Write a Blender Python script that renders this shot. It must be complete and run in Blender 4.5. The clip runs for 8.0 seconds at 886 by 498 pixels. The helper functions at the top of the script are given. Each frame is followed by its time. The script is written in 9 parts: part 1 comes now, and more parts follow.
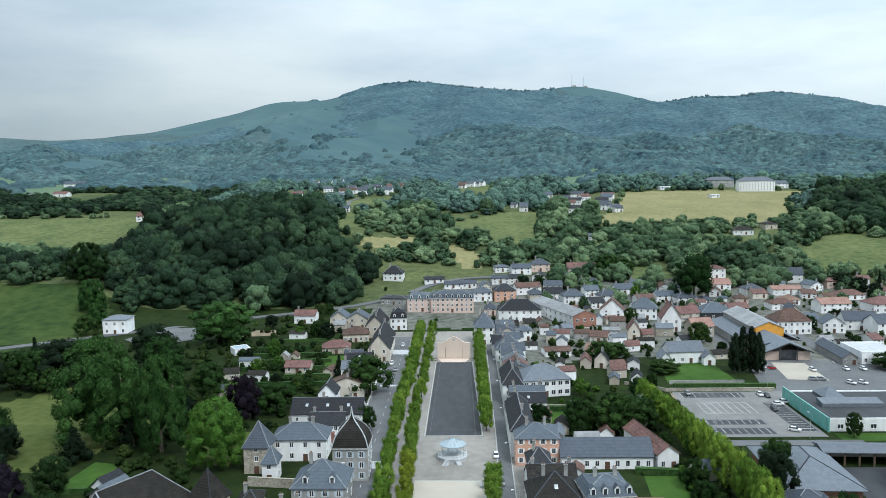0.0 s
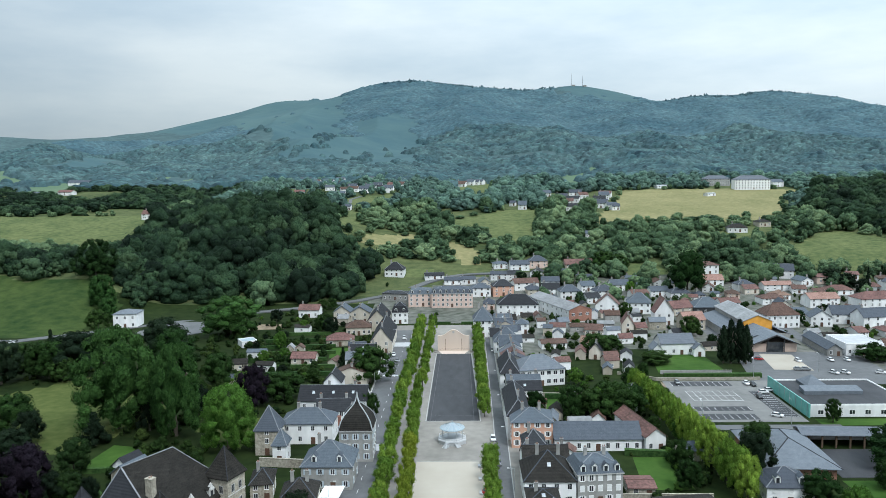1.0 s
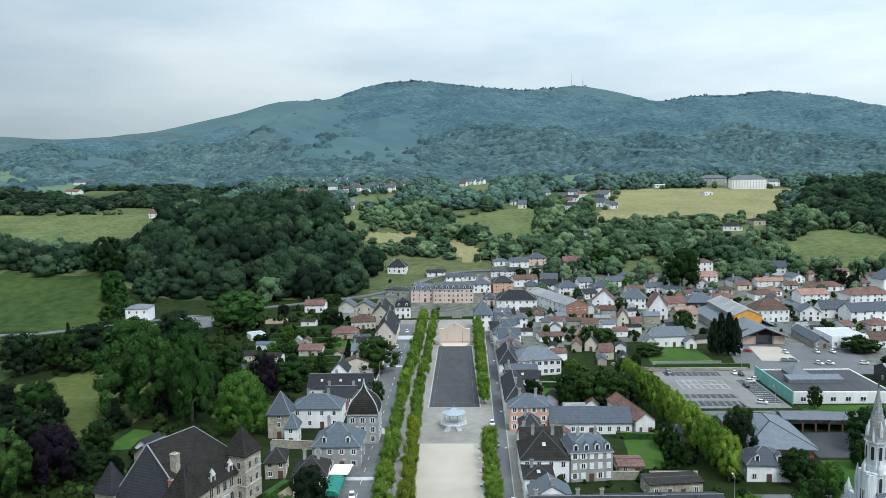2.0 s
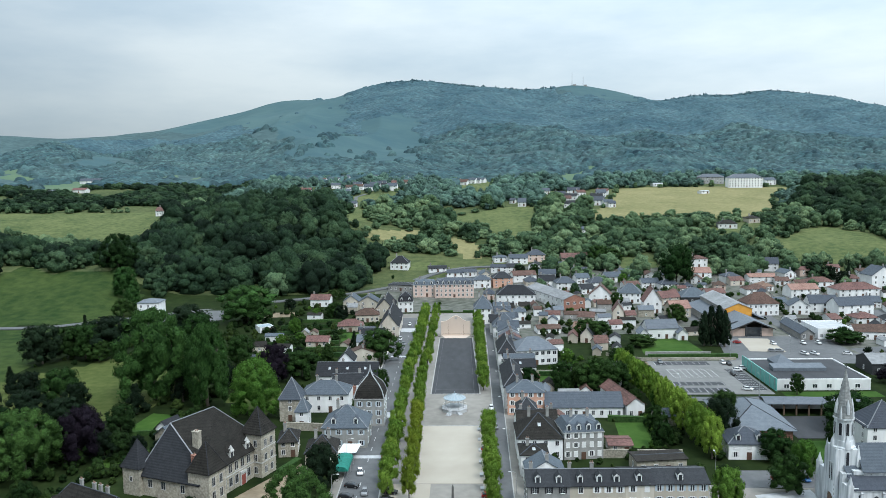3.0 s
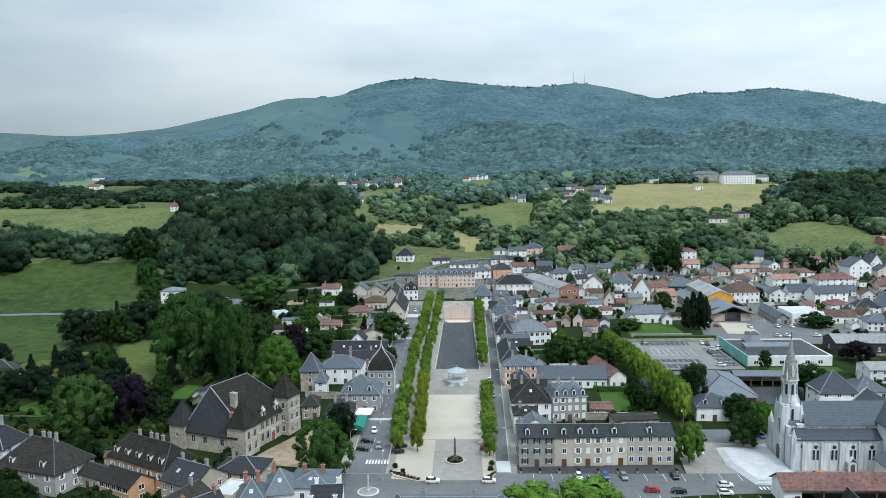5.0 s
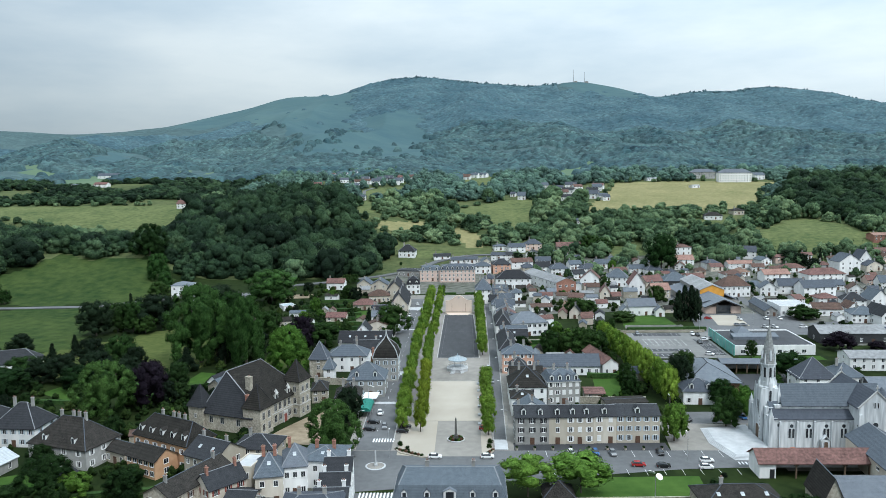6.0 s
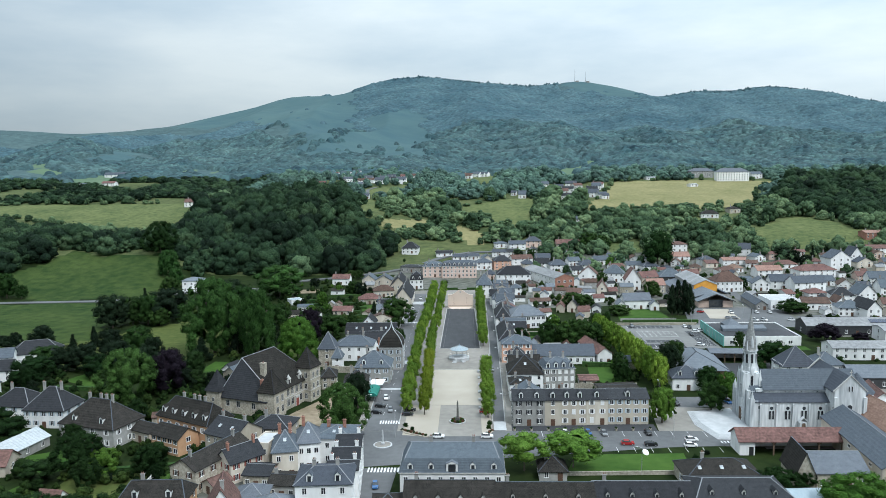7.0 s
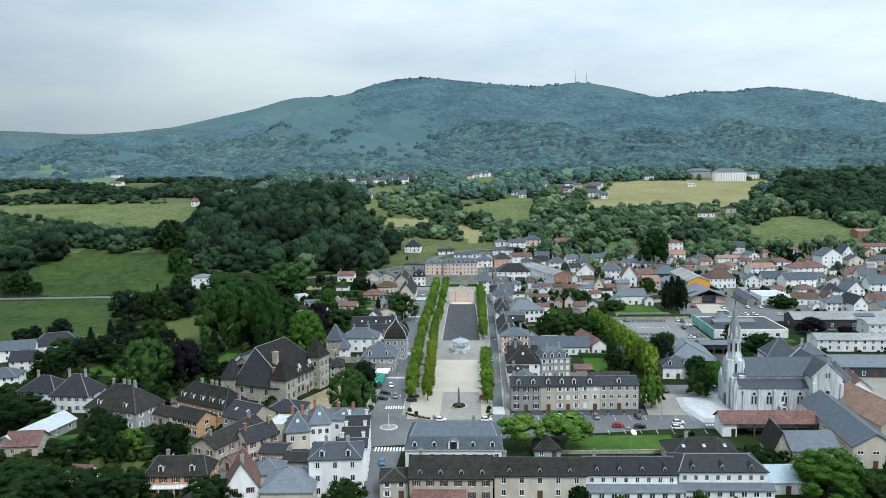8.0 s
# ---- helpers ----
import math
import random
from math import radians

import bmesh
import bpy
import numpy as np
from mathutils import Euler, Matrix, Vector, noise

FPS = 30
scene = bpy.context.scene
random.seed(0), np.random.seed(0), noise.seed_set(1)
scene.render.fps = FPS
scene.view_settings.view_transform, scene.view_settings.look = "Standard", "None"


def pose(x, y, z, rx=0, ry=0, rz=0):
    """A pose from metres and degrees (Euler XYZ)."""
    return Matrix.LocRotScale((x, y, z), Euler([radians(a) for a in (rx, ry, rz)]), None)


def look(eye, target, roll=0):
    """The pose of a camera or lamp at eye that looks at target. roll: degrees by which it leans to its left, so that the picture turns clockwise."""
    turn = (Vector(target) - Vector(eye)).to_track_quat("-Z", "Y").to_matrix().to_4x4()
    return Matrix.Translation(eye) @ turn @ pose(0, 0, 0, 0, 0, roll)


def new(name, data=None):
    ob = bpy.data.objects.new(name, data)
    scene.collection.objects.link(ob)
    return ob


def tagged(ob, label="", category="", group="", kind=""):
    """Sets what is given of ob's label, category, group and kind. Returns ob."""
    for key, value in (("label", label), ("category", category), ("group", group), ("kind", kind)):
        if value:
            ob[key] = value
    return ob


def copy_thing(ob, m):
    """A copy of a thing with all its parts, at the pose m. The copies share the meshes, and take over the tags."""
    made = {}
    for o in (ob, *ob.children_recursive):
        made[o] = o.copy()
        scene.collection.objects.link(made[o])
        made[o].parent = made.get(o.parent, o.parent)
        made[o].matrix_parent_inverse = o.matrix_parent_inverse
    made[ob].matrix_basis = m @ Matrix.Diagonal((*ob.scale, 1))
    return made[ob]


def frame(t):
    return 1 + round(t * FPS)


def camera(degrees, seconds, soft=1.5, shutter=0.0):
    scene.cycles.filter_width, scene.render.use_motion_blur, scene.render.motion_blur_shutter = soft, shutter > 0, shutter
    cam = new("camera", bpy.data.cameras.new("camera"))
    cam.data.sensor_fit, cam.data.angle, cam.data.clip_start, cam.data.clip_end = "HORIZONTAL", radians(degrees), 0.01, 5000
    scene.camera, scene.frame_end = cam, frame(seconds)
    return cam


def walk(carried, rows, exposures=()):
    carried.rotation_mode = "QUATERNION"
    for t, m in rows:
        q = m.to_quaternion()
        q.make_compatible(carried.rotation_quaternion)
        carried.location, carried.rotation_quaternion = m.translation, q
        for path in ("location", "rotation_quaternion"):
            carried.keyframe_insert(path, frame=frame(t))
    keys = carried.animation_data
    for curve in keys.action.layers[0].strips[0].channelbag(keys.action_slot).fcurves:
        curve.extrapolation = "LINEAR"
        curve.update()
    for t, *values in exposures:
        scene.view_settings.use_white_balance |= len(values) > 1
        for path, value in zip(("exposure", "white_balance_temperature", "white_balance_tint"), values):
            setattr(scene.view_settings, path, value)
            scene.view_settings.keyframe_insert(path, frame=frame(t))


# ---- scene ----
cam = camera(59.5, 8.0, soft=0.45)
PATH = [
    (0, (1.008, -248.417, 88.085), (0.957, -246.429, 87.878), -0.74),
    (0.5, (1.192, -255.044, 88.061), (1.141, -253.055, 87.851), -0.74),
    (1, (1.286, -261.864, 88.033), (1.235, -259.876, 87.823), -0.74),
    (1.5, (1.322, -269.064, 87.986), (1.270, -267.076, 87.776), -0.74),
    (3, (1.458, -291.964, 87.787), (1.402, -289.976, 87.574), -0.74),
    (3.5, (1.585, -299.915, 87.818), (1.528, -297.928, 87.604), -0.74),
    (4, (1.756, -308.096, 87.876), (1.696, -306.109, 87.660), -0.74),
    (4.5, (1.920, -316.390, 87.956), (1.858, -314.403, 87.738), -0.74),
    (6, (2.250, -341.150, 88.147), (2.185, -339.164, 87.922), -0.74),
    (6.5, (2.370, -349.487, 88.200), (2.302, -347.501, 87.974), -0.74),
    (7, (2.540, -357.799, 88.231), (2.470, -355.813, 88.004), -0.74),
    (7.5, (2.729, -365.984, 88.236), (2.657, -363.999, 88.009), -0.74),
    (8, (2.906, -374.050, 88.219), (2.832, -372.065, 87.993), -0.74),
]
walk(cam, [(t, look(eye, target, roll)) for t, eye, target, roll in PATH])


# ---- daylight: an overcast sky, brighter towards a veiled sun ----
SUN_ELEVATION, SUN_TURN = radians(54), radians(143)
world = bpy.data.worlds.new("overcast_sky")
scene.world = world
world.use_nodes = True
wn, wl = world.node_tree.nodes, world.node_tree.links
wn.clear()
w_out, w_bg = wn.new("ShaderNodeOutputWorld"), wn.new("ShaderNodeBackground")
w_sky = wn.new("ShaderNodeTexSky")
w_sky.sky_type, w_sky.sun_disc, w_sky.sun_elevation, w_sky.sun_rotation = "NISHITA", False, SUN_ELEVATION, SUN_TURN
w_dim = wn.new("ShaderNodeVectorMath")
w_dim.operation = "SCALE"
w_dim.inputs["Scale"].default_value = 0.09
w_co, w_map = wn.new("ShaderNodeTexCoord"), wn.new("ShaderNodeMapping")
w_map.inputs["Scale"].default_value = (1.3, 1.3, 5.0)
w_noise = wn.new("ShaderNodeTexNoise")
w_noise.inputs["Scale"].default_value, w_noise.inputs["Detail"].default_value, w_noise.inputs["Roughness"].default_value = 1.5, 6, 0.55
w_ramp = wn.new("ShaderNodeValToRGB")
w_ramp.color_ramp.elements[0].position, w_ramp.color_ramp.elements[0].color = 0.28, (0.42, 0.58, 0.72, 1)
w_ramp.color_ramp.elements[1].position, w_ramp.color_ramp.elements[1].color = 0.68, (0.82, 0.935, 0.99, 1)
w_dot = wn.new("ShaderNodeVectorMath")
w_dot.operation = "DOT_PRODUCT"
w_dot.inputs[1].default_value = (0.62, 0.35, 0.70)
w_glow = wn.new("ShaderNodeMapRange")
w_glow.inputs["From Min"].default_value, w_glow.inputs["From Max"].default_value = -0.15, 0.75
w_glow.inputs["To Min"].default_value, w_glow.inputs["To Max"].default_value = 0.60, 1.20
w_mul = wn.new("ShaderNodeVectorMath")
w_mul.operation = "SCALE"
w_mix = wn.new("ShaderNodeMix")
w_mix.data_type = "RGBA"
w_mix.inputs["Factor"].default_value = 0.88
wl.new(w_co.outputs["Generated"], w_map.inputs["Vector"])
wl.new(w_map.outputs[0], w_noise.inputs["Vector"])
wl.new(w_noise.outputs["Fac"], w_ramp.inputs[0])
wl.new(w_co.outputs["Generated"], w_dot.inputs[0])
wl.new(w_dot.outputs["Value"], w_glow.inputs["Value"])
wl.new(w_ramp.outputs[0], w_mul.inputs[0])
w_sep, w_up, w_lift = wn.new("ShaderNodeSeparateXYZ"), wn.new("ShaderNodeMapRange"), wn.new("ShaderNodeMath")
w_up.inputs["From Min"].default_value, w_up.inputs["From Max"].default_value = 0.0, 1.0
w_up.inputs["To Min"].default_value, w_up.inputs["To Max"].default_value = 0.78, 2.5
w_lift.operation = "MULTIPLY"
wl.new(w_co.outputs["Generated"], w_sep.inputs[0])
wl.new(w_sep.outputs["Z"], w_up.inputs["Value"])
wl.new(w_up.outputs[0], w_lift.inputs[0])
wl.new(w_glow.outputs[0], w_lift.inputs[1])
wl.new(w_lift.outputs[0], w_mul.inputs["Scale"])
wl.new(w_sky.outputs[0], w_dim.inputs[0])
wl.new(w_dim.outputs[0], w_mix.inputs["A"])
wl.new(w_mul.outputs[0], w_mix.inputs["B"])
wl.new(w_mix.outputs["Result"], w_bg.inputs["Color"])
w_bg.inputs["Strength"].default_value = 1.0
wl.new(w_bg.outputs[0], w_out.inputs["Surface"])

sun = new("sun", bpy.data.lights.new("sun", "SUN"))
sun.data.energy, sun.data.angle, sun.data.color = 2.2, radians(14), (0.95, 0.98, 1.0)
sun.matrix_world = look((170, -230, 400), (0, 0, 0))
scene.view_settings.exposure = 0.12


# ---- materials ----
def material(name, dark, light, scale=1.0, rough=0.85, bump=0.0, bump_scale=None, stain=0.25, courses=0.0, metal=0.0, object_random=0.0, stretch=(1, 1, 1), spec=0.3, tint=False, cells=0.0, deep=0.06, island=0.0, tone_span=0.38):
    """Two tones mixed by fine grain and by broad stains; courses: height of horizontal rows in metres."""
    m = bpy.data.materials.new(name)
    m.use_nodes = True
    n, l = m.node_tree.nodes, m.node_tree.links
    b = n["Principled BSDF"]
    b.inputs["Roughness"].default_value, b.inputs["Metallic"].default_value = rough, metal
    b.inputs["Specular IOR Level"].default_value = spec
    co, mp = n.new("ShaderNodeTexCoord"), n.new("ShaderNodeMapping")
    mp.inputs["Scale"].default_value = stretch
    l.new(co.outputs["Object"], mp.inputs["Vector"])
    fine, broad = n.new("ShaderNodeTexNoise"), n.new("ShaderNodeTexNoise")
    fine.inputs["Scale"].default_value, fine.inputs["Detail"].default_value = scale, 5
    broad.inputs["Scale"].default_value, broad.inputs["Detail"].default_value = scale * 0.13, 3
    l.new(mp.outputs[0], fine.inputs["Vector"])
    l.new(mp.outputs[0], broad.inputs["Vector"])
    add = n.new("ShaderNodeMath")
    add.operation = "MULTIPLY_ADD"
    add.inputs[1].default_value = 1 - stain
    sub = n.new("ShaderNodeMath")
    sub.operation = "MULTIPLY"
    sub.inputs[1].default_value = stain
    l.new(broad.outputs["Fac"], sub.inputs[0])
    l.new(fine.outputs["Fac"], add.inputs[0])
    l.new(sub.outputs[0], add.inputs[2])
    ramp = n.new("ShaderNodeValToRGB")
    ramp.color_ramp.elements[0].position, ramp.color_ramp.elements[0].color = 0.33, (*dark, 1)
    ramp.color_ramp.elements[1].position, ramp.color_ramp.elements[1].color = 0.67, (*light, 1)
    l.new(add.outputs[0], ramp.inputs[0])
    colour = ramp.outputs[0]
    if object_random or tint:
        hsv = n.new("ShaderNodeHueSaturation")
        rng = n.new("ShaderNodeMapRange")
        k = object_random or 0.3
        rng.inputs["To Min"].default_value, rng.inputs["To Max"].default_value = 1 - k, 1 + k
        if tint:
            at = n.new("ShaderNodeAttribute")
            at.attribute_name = "tint"
            l.new(at.outputs["Fac"], rng.inputs["Value"])
        else:
            info = n.new("ShaderNodeObjectInfo")
            l.new(info.outputs["Random"], rng.inputs["Value"])
        l.new(rng.outputs[0], hsv.inputs["Value"])
        hue = n.new("ShaderNodeMapRange")
        hue.inputs["To Min"].default_value, hue.inputs["To Max"].default_value = 0.5 + 0.05 * k, 0.5 - 0.05 * k
        l.new(rng.inputs["Value"].links[0].from_socket, hue.inputs["Value"])
        l.new(hue.outputs[0], hsv.inputs["Hue"])
        l.new(colour, hsv.inputs["Color"])
        colour = hsv.outputs[0]
    height = None
    if island:
        geo, each, vary = n.new("ShaderNodeNewGeometry"), n.new("ShaderNodeMapRange"), n.new("ShaderNodeHueSaturation")
        each.inputs["To Min"].default_value, each.inputs["To Max"].default_value = 1 - island, 1 + island
        l.new(geo.outputs["Random Per Island"], each.inputs["Value"])
        l.new(each.outputs[0], vary.inputs["Value"])
        l.new(colour, vary.inputs["Color"])
        colour = vary.outputs[0]
    if cells:
        vor = n.new("ShaderNodeTexVoronoi")
        vor.inputs["Scale"].default_value = 1 / cells
        warp = n.new("ShaderNodeVectorMath")
        warp.operation = "MULTIPLY_ADD"
        warp.inputs[1].default_value = (cells * 1.2,) * 3
        l.new(fine.outputs["Color"], warp.inputs[0])
        l.new(mp.outputs[0], warp.inputs[2])
        l.new(warp.outputs[0], vor.inputs["Vector"])
        tone, cell = n.new("ShaderNodeHueSaturation"), n.new("ShaderNodeMapRange")
        sepc = n.new("ShaderNodeSeparateColor")
        cell.inputs["To Min"].default_value, cell.inputs["To Max"].default_value = 1 - tone_span, 1 + tone_span
        l.new(vor.outputs["Color"], sepc.inputs[0])
        l.new(sepc.outputs[0], cell.inputs["Value"])
        l.new(cell.outputs[0], tone.inputs["Value"])
        l.new(colour, tone.inputs["Color"])
        colour = tone.outputs[0]
        inv = n.new("ShaderNodeMath")
        inv.operation = "MULTIPLY"
        inv.inputs[1].default_value = -1.0
        l.new(vor.outputs["Distance"], inv.inputs[0])
        height = inv.outputs[0]
    l.new(colour, b.inputs["Base Color"])
    if bump:
        grain = n.new("ShaderNodeTexNoise")
        grain.inputs["Scale"].default_value, grain.inputs["Detail"].default_value = bump_scale or scale * 3, 4
        l.new(mp.outputs[0], grain.inputs["Vector"])
        height = grain.outputs["Fac"]
    if courses:
        sep, saw = n.new("ShaderNodeSeparateXYZ"), n.new("ShaderNodeMath")
        l.new(co.outputs["Object"], sep.inputs[0])
        saw.operation = "PINGPONG"
        saw.inputs[1].default_value = courses
        l.new(sep.outputs["Z"], saw.inputs[0])
        if height:
            mad = n.new("ShaderNodeMath")
            mad.operation = "MULTIPLY_ADD"
            mad.inputs[1].default_value = 1.2 / courses
            l.new(saw.outputs[0], mad.inputs[0])
            l.new(height, mad.inputs[2])
            height = mad.outputs[0]
        else:
            height = saw.outputs[0]
    if height:
        bp = n.new("ShaderNodeBump")
        bp.inputs["Strength"].default_value, bp.inputs["Distance"].default_value = max(bump, 0.3), deep
        l.new(height, bp.inputs["Height"])
        l.new(bp.outputs[0], b.inputs["Normal"])
    return m


M = {}
M["slate"] = material("slate", (0.042, 0.052, 0.066), (0.094, 0.110, 0.132), 6.5, 0.7, 0.5, courses=0.3, object_random=0.28, stain=0.3, spec=0.2)
M["slate_dark"] = material("dark_slate", (0.010, 0.011, 0.013), (0.038, 0.040, 0.046), 6.5, 0.75, 0.5, courses=0.3, object_random=0.25, stain=0.3, spec=0.2)
M["slate_old"] = material("lichen_slate", (0.005, 0.0047, 0.0045), (0.046, 0.042, 0.037), 4.5, 0.85, 0.7, courses=0.3, object_random=0.2, stain=0.28, spec=0.15)
M["slate_blue"] = material("blue_grey_slate", (0.080, 0.092, 0.110), (0.150, 0.168, 0.192), 5.5, 0.65, 0.4, courses=0.3, object_random=0.18, stain=0.35, spec=0.2)
M["tile"] = material("brown_red_tile", (0.055, 0.031, 0.026), (0.170, 0.096, 0.078), 1.3, 0.85, 0.6, courses=0.3, object_random=0.3, stain=0.4)
M["tile_orange"] = material("orange_tile", (0.16, 0.090, 0.068), (0.32, 0.200, 0.160), 1.5, 0.85, 0.5, courses=0.3, object_random=0.25, stain=0.4)
M["fibre"] = material("grey_fibre_cement", (0.15, 0.155, 0.16), (0.30, 0.305, 0.31), 0.7, 0.9, 0.3, courses=0.4, object_random=0.15, stain=0.5)
M["zinc"] = material("zinc", (0.30, 0.32, 0.34), (0.50, 0.52, 0.54), 1.0, 0.5, 0.1, metal=0.2)
M["tin"] = material("pale_ribbed_sheet", (0.34, 0.37, 0.39), (0.52, 0.55, 0.57), 1.4, 0.6, 0.2, stain=0.3, metal=0.1)
M["lead"] = material("dull_lead", (0.14, 0.15, 0.165), (0.24, 0.25, 0.265), 1.0, 0.6, 0.1)
M["white"] = material("white_render", (0.62, 0.62, 0.615), (0.86, 0.86, 0.855), 0.5, 0.9, 0.15, object_random=0.10, stain=0.5, stretch=(1, 1, 0.4))
M["cream"] = material("cream_render", (0.42, 0.37, 0.30), (0.62, 0.57, 0.49), 0.6, 0.9, 0.15, object_random=0.15, stain=0.5, stretch=(1, 1, 0.4))
M["beige"] = material("beige_render", (0.34, 0.295, 0.235), (0.50, 0.45, 0.375), 0.5, 0.9, 0.15, object_random=0.10, stain=0.55, stretch=(1, 1, 0.4))
M["grey"] = material("grey_render", (0.20, 0.20, 0.19), (0.36, 0.355, 0.34), 0.6, 0.9, 0.15, object_random=0.12, stain=0.5)
M["peach"] = material("peach_render", (0.50, 0.27, 0.19), (0.66, 0.40, 0.30), 0.5, 0.9, 0.1, stain=0.5)
M["pink"] = material("pink_render", (0.52, 0.38, 0.32), (0.66, 0.51, 0.44), 0.5, 0.9, 0.1, stain=0.5, object_random=0.1)
M["orange"] = material("orange_cladding", (0.62, 0.27, 0.04), (0.74, 0.36, 0.07), 0.4, 0.7, 0.05)
M["ochre"] = material("ochre_render", (0.44, 0.25, 0.14), (0.57, 0.35, 0.21), 0.5, 0.9, 0.1)
M["brick"] = material("red_brick", (0.24, 0.11, 0.08), (0.38, 0.20, 0.15), 2.0, 0.9, 0.4, courses=0.08)
M["stone"] = material("rubble_stone", (0.20, 0.18, 0.145), (0.50, 0.46, 0.38), 1.6, 0.95, 0.8, bump_scale=4, stain=0.35, object_random=0.08)
M["monument"] = material("weathered_grey_monument_stone", (0.05, 0.05, 0.045), (0.15, 0.145, 0.135), 3, 0.9, 0.4)
M["church_stone"] = material("pale_church_stone", (0.27, 0.295, 0.31), (0.74, 0.765, 0.775), 0.8, 0.9, 0.4, stain=0.5, stretch=(1.6, 1.6, 0.16))
M["spire_stone"] = material("grey_spire_stone", (0.13, 0.135, 0.135), (0.33, 0.34, 0.33), 1.2, 0.95, 0.5, courses=0.35)
M["quoin"] = material("grey_dressed_stone", (0.30, 0.30, 0.29), (0.52, 0.51, 0.49), 2.0, 0.9, 0.3, object_random=0.15)
M["asphalt"] = material("asphalt", (0.085, 0.088, 0.092), (0.135, 0.138, 0.142), 0.5, 0.9, 0.2, bump_scale=20, stain=0.6)
M["asphalt_pale"] = material("pale_worn_asphalt", (0.125, 0.125, 0.122), (0.205, 0.203, 0.196), 0.35, 0.9, 0.2, bump_scale=20, stain=0.6)
M["asphalt_dark"] = material("dark_court_asphalt", (0.030, 0.032, 0.036), (0.060, 0.062, 0.068), 0.35, 0.85, 0.2, bump_scale=20, stain=0.6, stretch=(1, 0.35, 1))
M["pavement"] = material("grey_pavement", (0.17, 0.158, 0.142), (0.28, 0.262, 0.236), 0.35, 0.9, 0.15, bump_scale=10, stain=0.6)
M["pale_paving"] = material("pale_paving", (0.33, 0.34, 0.35), (0.50, 0.51, 0.52), 0.5, 0.85, 0.15, bump_scale=8, stain=0.5)
M["sand"] = material("beige_stabilised_sand", (0.31, 0.275, 0.225), (0.42, 0.38, 0.325), 0.10, 0.95, 0.15, bump_scale=8, stain=0.6)
M["dirt"] = material("pale_dirt", (0.15, 0.115, 0.075), (0.31, 0.25, 0.175), 0.4, 0.95, 0.3, bump_scale=5, stain=0.5)
M["paint"] = material("white_road_paint", (0.55, 0.55, 0.55), (0.75, 0.75, 0.75), 3, 0.8)
M["kerb"] = material("kerb_stone", (0.30, 0.30, 0.29), (0.42, 0.42, 0.41), 2, 0.9, 0.2)
M["white_paint"] = material("white_paint", (0.68, 0.68, 0.67), (0.80, 0.80, 0.79), 2, 0.6)
M["shutter_blue"] = material("pale_blue_paint", (0.36, 0.43, 0.48), (0.46, 0.53, 0.58), 2, 0.6)
M["shutter_brown"] = material("brown_wood_paint", (0.075, 0.04, 0.028), (0.14, 0.08, 0.055), 2, 0.7)
M["shutter_red"] = material("dark_red_paint", (0.20, 0.05, 0.04), (0.27, 0.08, 0.06), 2, 0.7)
M["shutter_black"] = material("black_paint", (0.015, 0.016, 0.018), (0.03, 0.032, 0.035), 2, 0.6)
M["wood"] = material("weathered_wood", (0.07, 0.045, 0.03), (0.17, 0.12, 0.085), 2, 0.85, 0.3, stretch=(1, 1, 6))
# dark iron paint; as a hall's wall it stands for the shade inside
M["iron_and_shade"] = material("dark_iron_and_shade", (0.03, 0.032, 0.035), (0.06, 0.062, 0.066), 3, 0.5)
M["steel"] = material("galvanised_steel", (0.35, 0.36, 0.37), (0.5, 0.51, 0.52), 3, 0.45, metal=0.5)
M["green_awning"] = material("green_awning_cloth", (0.01, 0.12, 0.095), (0.02, 0.20, 0.155), 1, 0.8)
M["green_panel"] = material("green_glass_cladding", (0.10, 0.33, 0.29), (0.16, 0.45, 0.40), 0.6, 0.35)
M["pale_blue_sheet"] = material("pale_blue_sheet_metal", (0.24, 0.30, 0.34), (0.35, 0.42, 0.46), 0.8, 0.5, 0.1, stretch=(6, 1, 1))
M["pelota"] = material("salmon_wall_paint", (0.55, 0.44, 0.365), (0.67, 0.56, 0.48), 0.25, 0.9, 0.1, stain=0.6, stretch=(1, 1, 0.3))
M["glass"] = material("window_glass", (0.015, 0.018, 0.022), (0.045, 0.052, 0.06), 0.6, 0.12, object_random=0.4, spec=0.6)
M["solar"] = material("solar_panel", (0.012, 0.018, 0.045), (0.03, 0.045, 0.09), 1, 0.2, spec=0.6)
M["rubber"] = material("black_rubber", (0.012, 0.012, 0.012), (0.03, 0.03, 0.03), 5, 0.8)
M["bark"] = material("bark", (0.05, 0.042, 0.032), (0.14, 0.12, 0.095), 3, 0.95, 0.6, stretch=(1, 1, 0.2))
M["leaf"] = material("broad_leaves", (0.005, 0.015, 0.004), (0.034, 0.078, 0.019), 26, 0.8, 1.0, bump_scale=42, deep=0.7, stain=0.3, object_random=0.38, island=0.3, spec=0.06)
M["leaf_mid"] = material("park_tree_leaves", (0.010, 0.030, 0.008), (0.062, 0.134, 0.033), 26, 0.8, 1.0, bump_scale=42, deep=0.7, stain=0.3, object_random=0.25, island=0.3, spec=0.06)
M["leaf_plane"] = material("young_plane_leaves", (0.064, 0.150, 0.017), (0.225, 0.350, 0.055), 26, 0.8, 1.0, bump_scale=42, deep=0.7, stain=0.3, object_random=0.25, island=0.3, spec=0.06)
M["leaf_yellow"] = material("yellow_green_leaves", (0.105, 0.165, 0.013), (0.270, 0.345, 0.045), 26, 0.8, 1.0, bump_scale=42, deep=0.7, stain=0.3, object_random=0.15, island=0.3, spec=0.06)
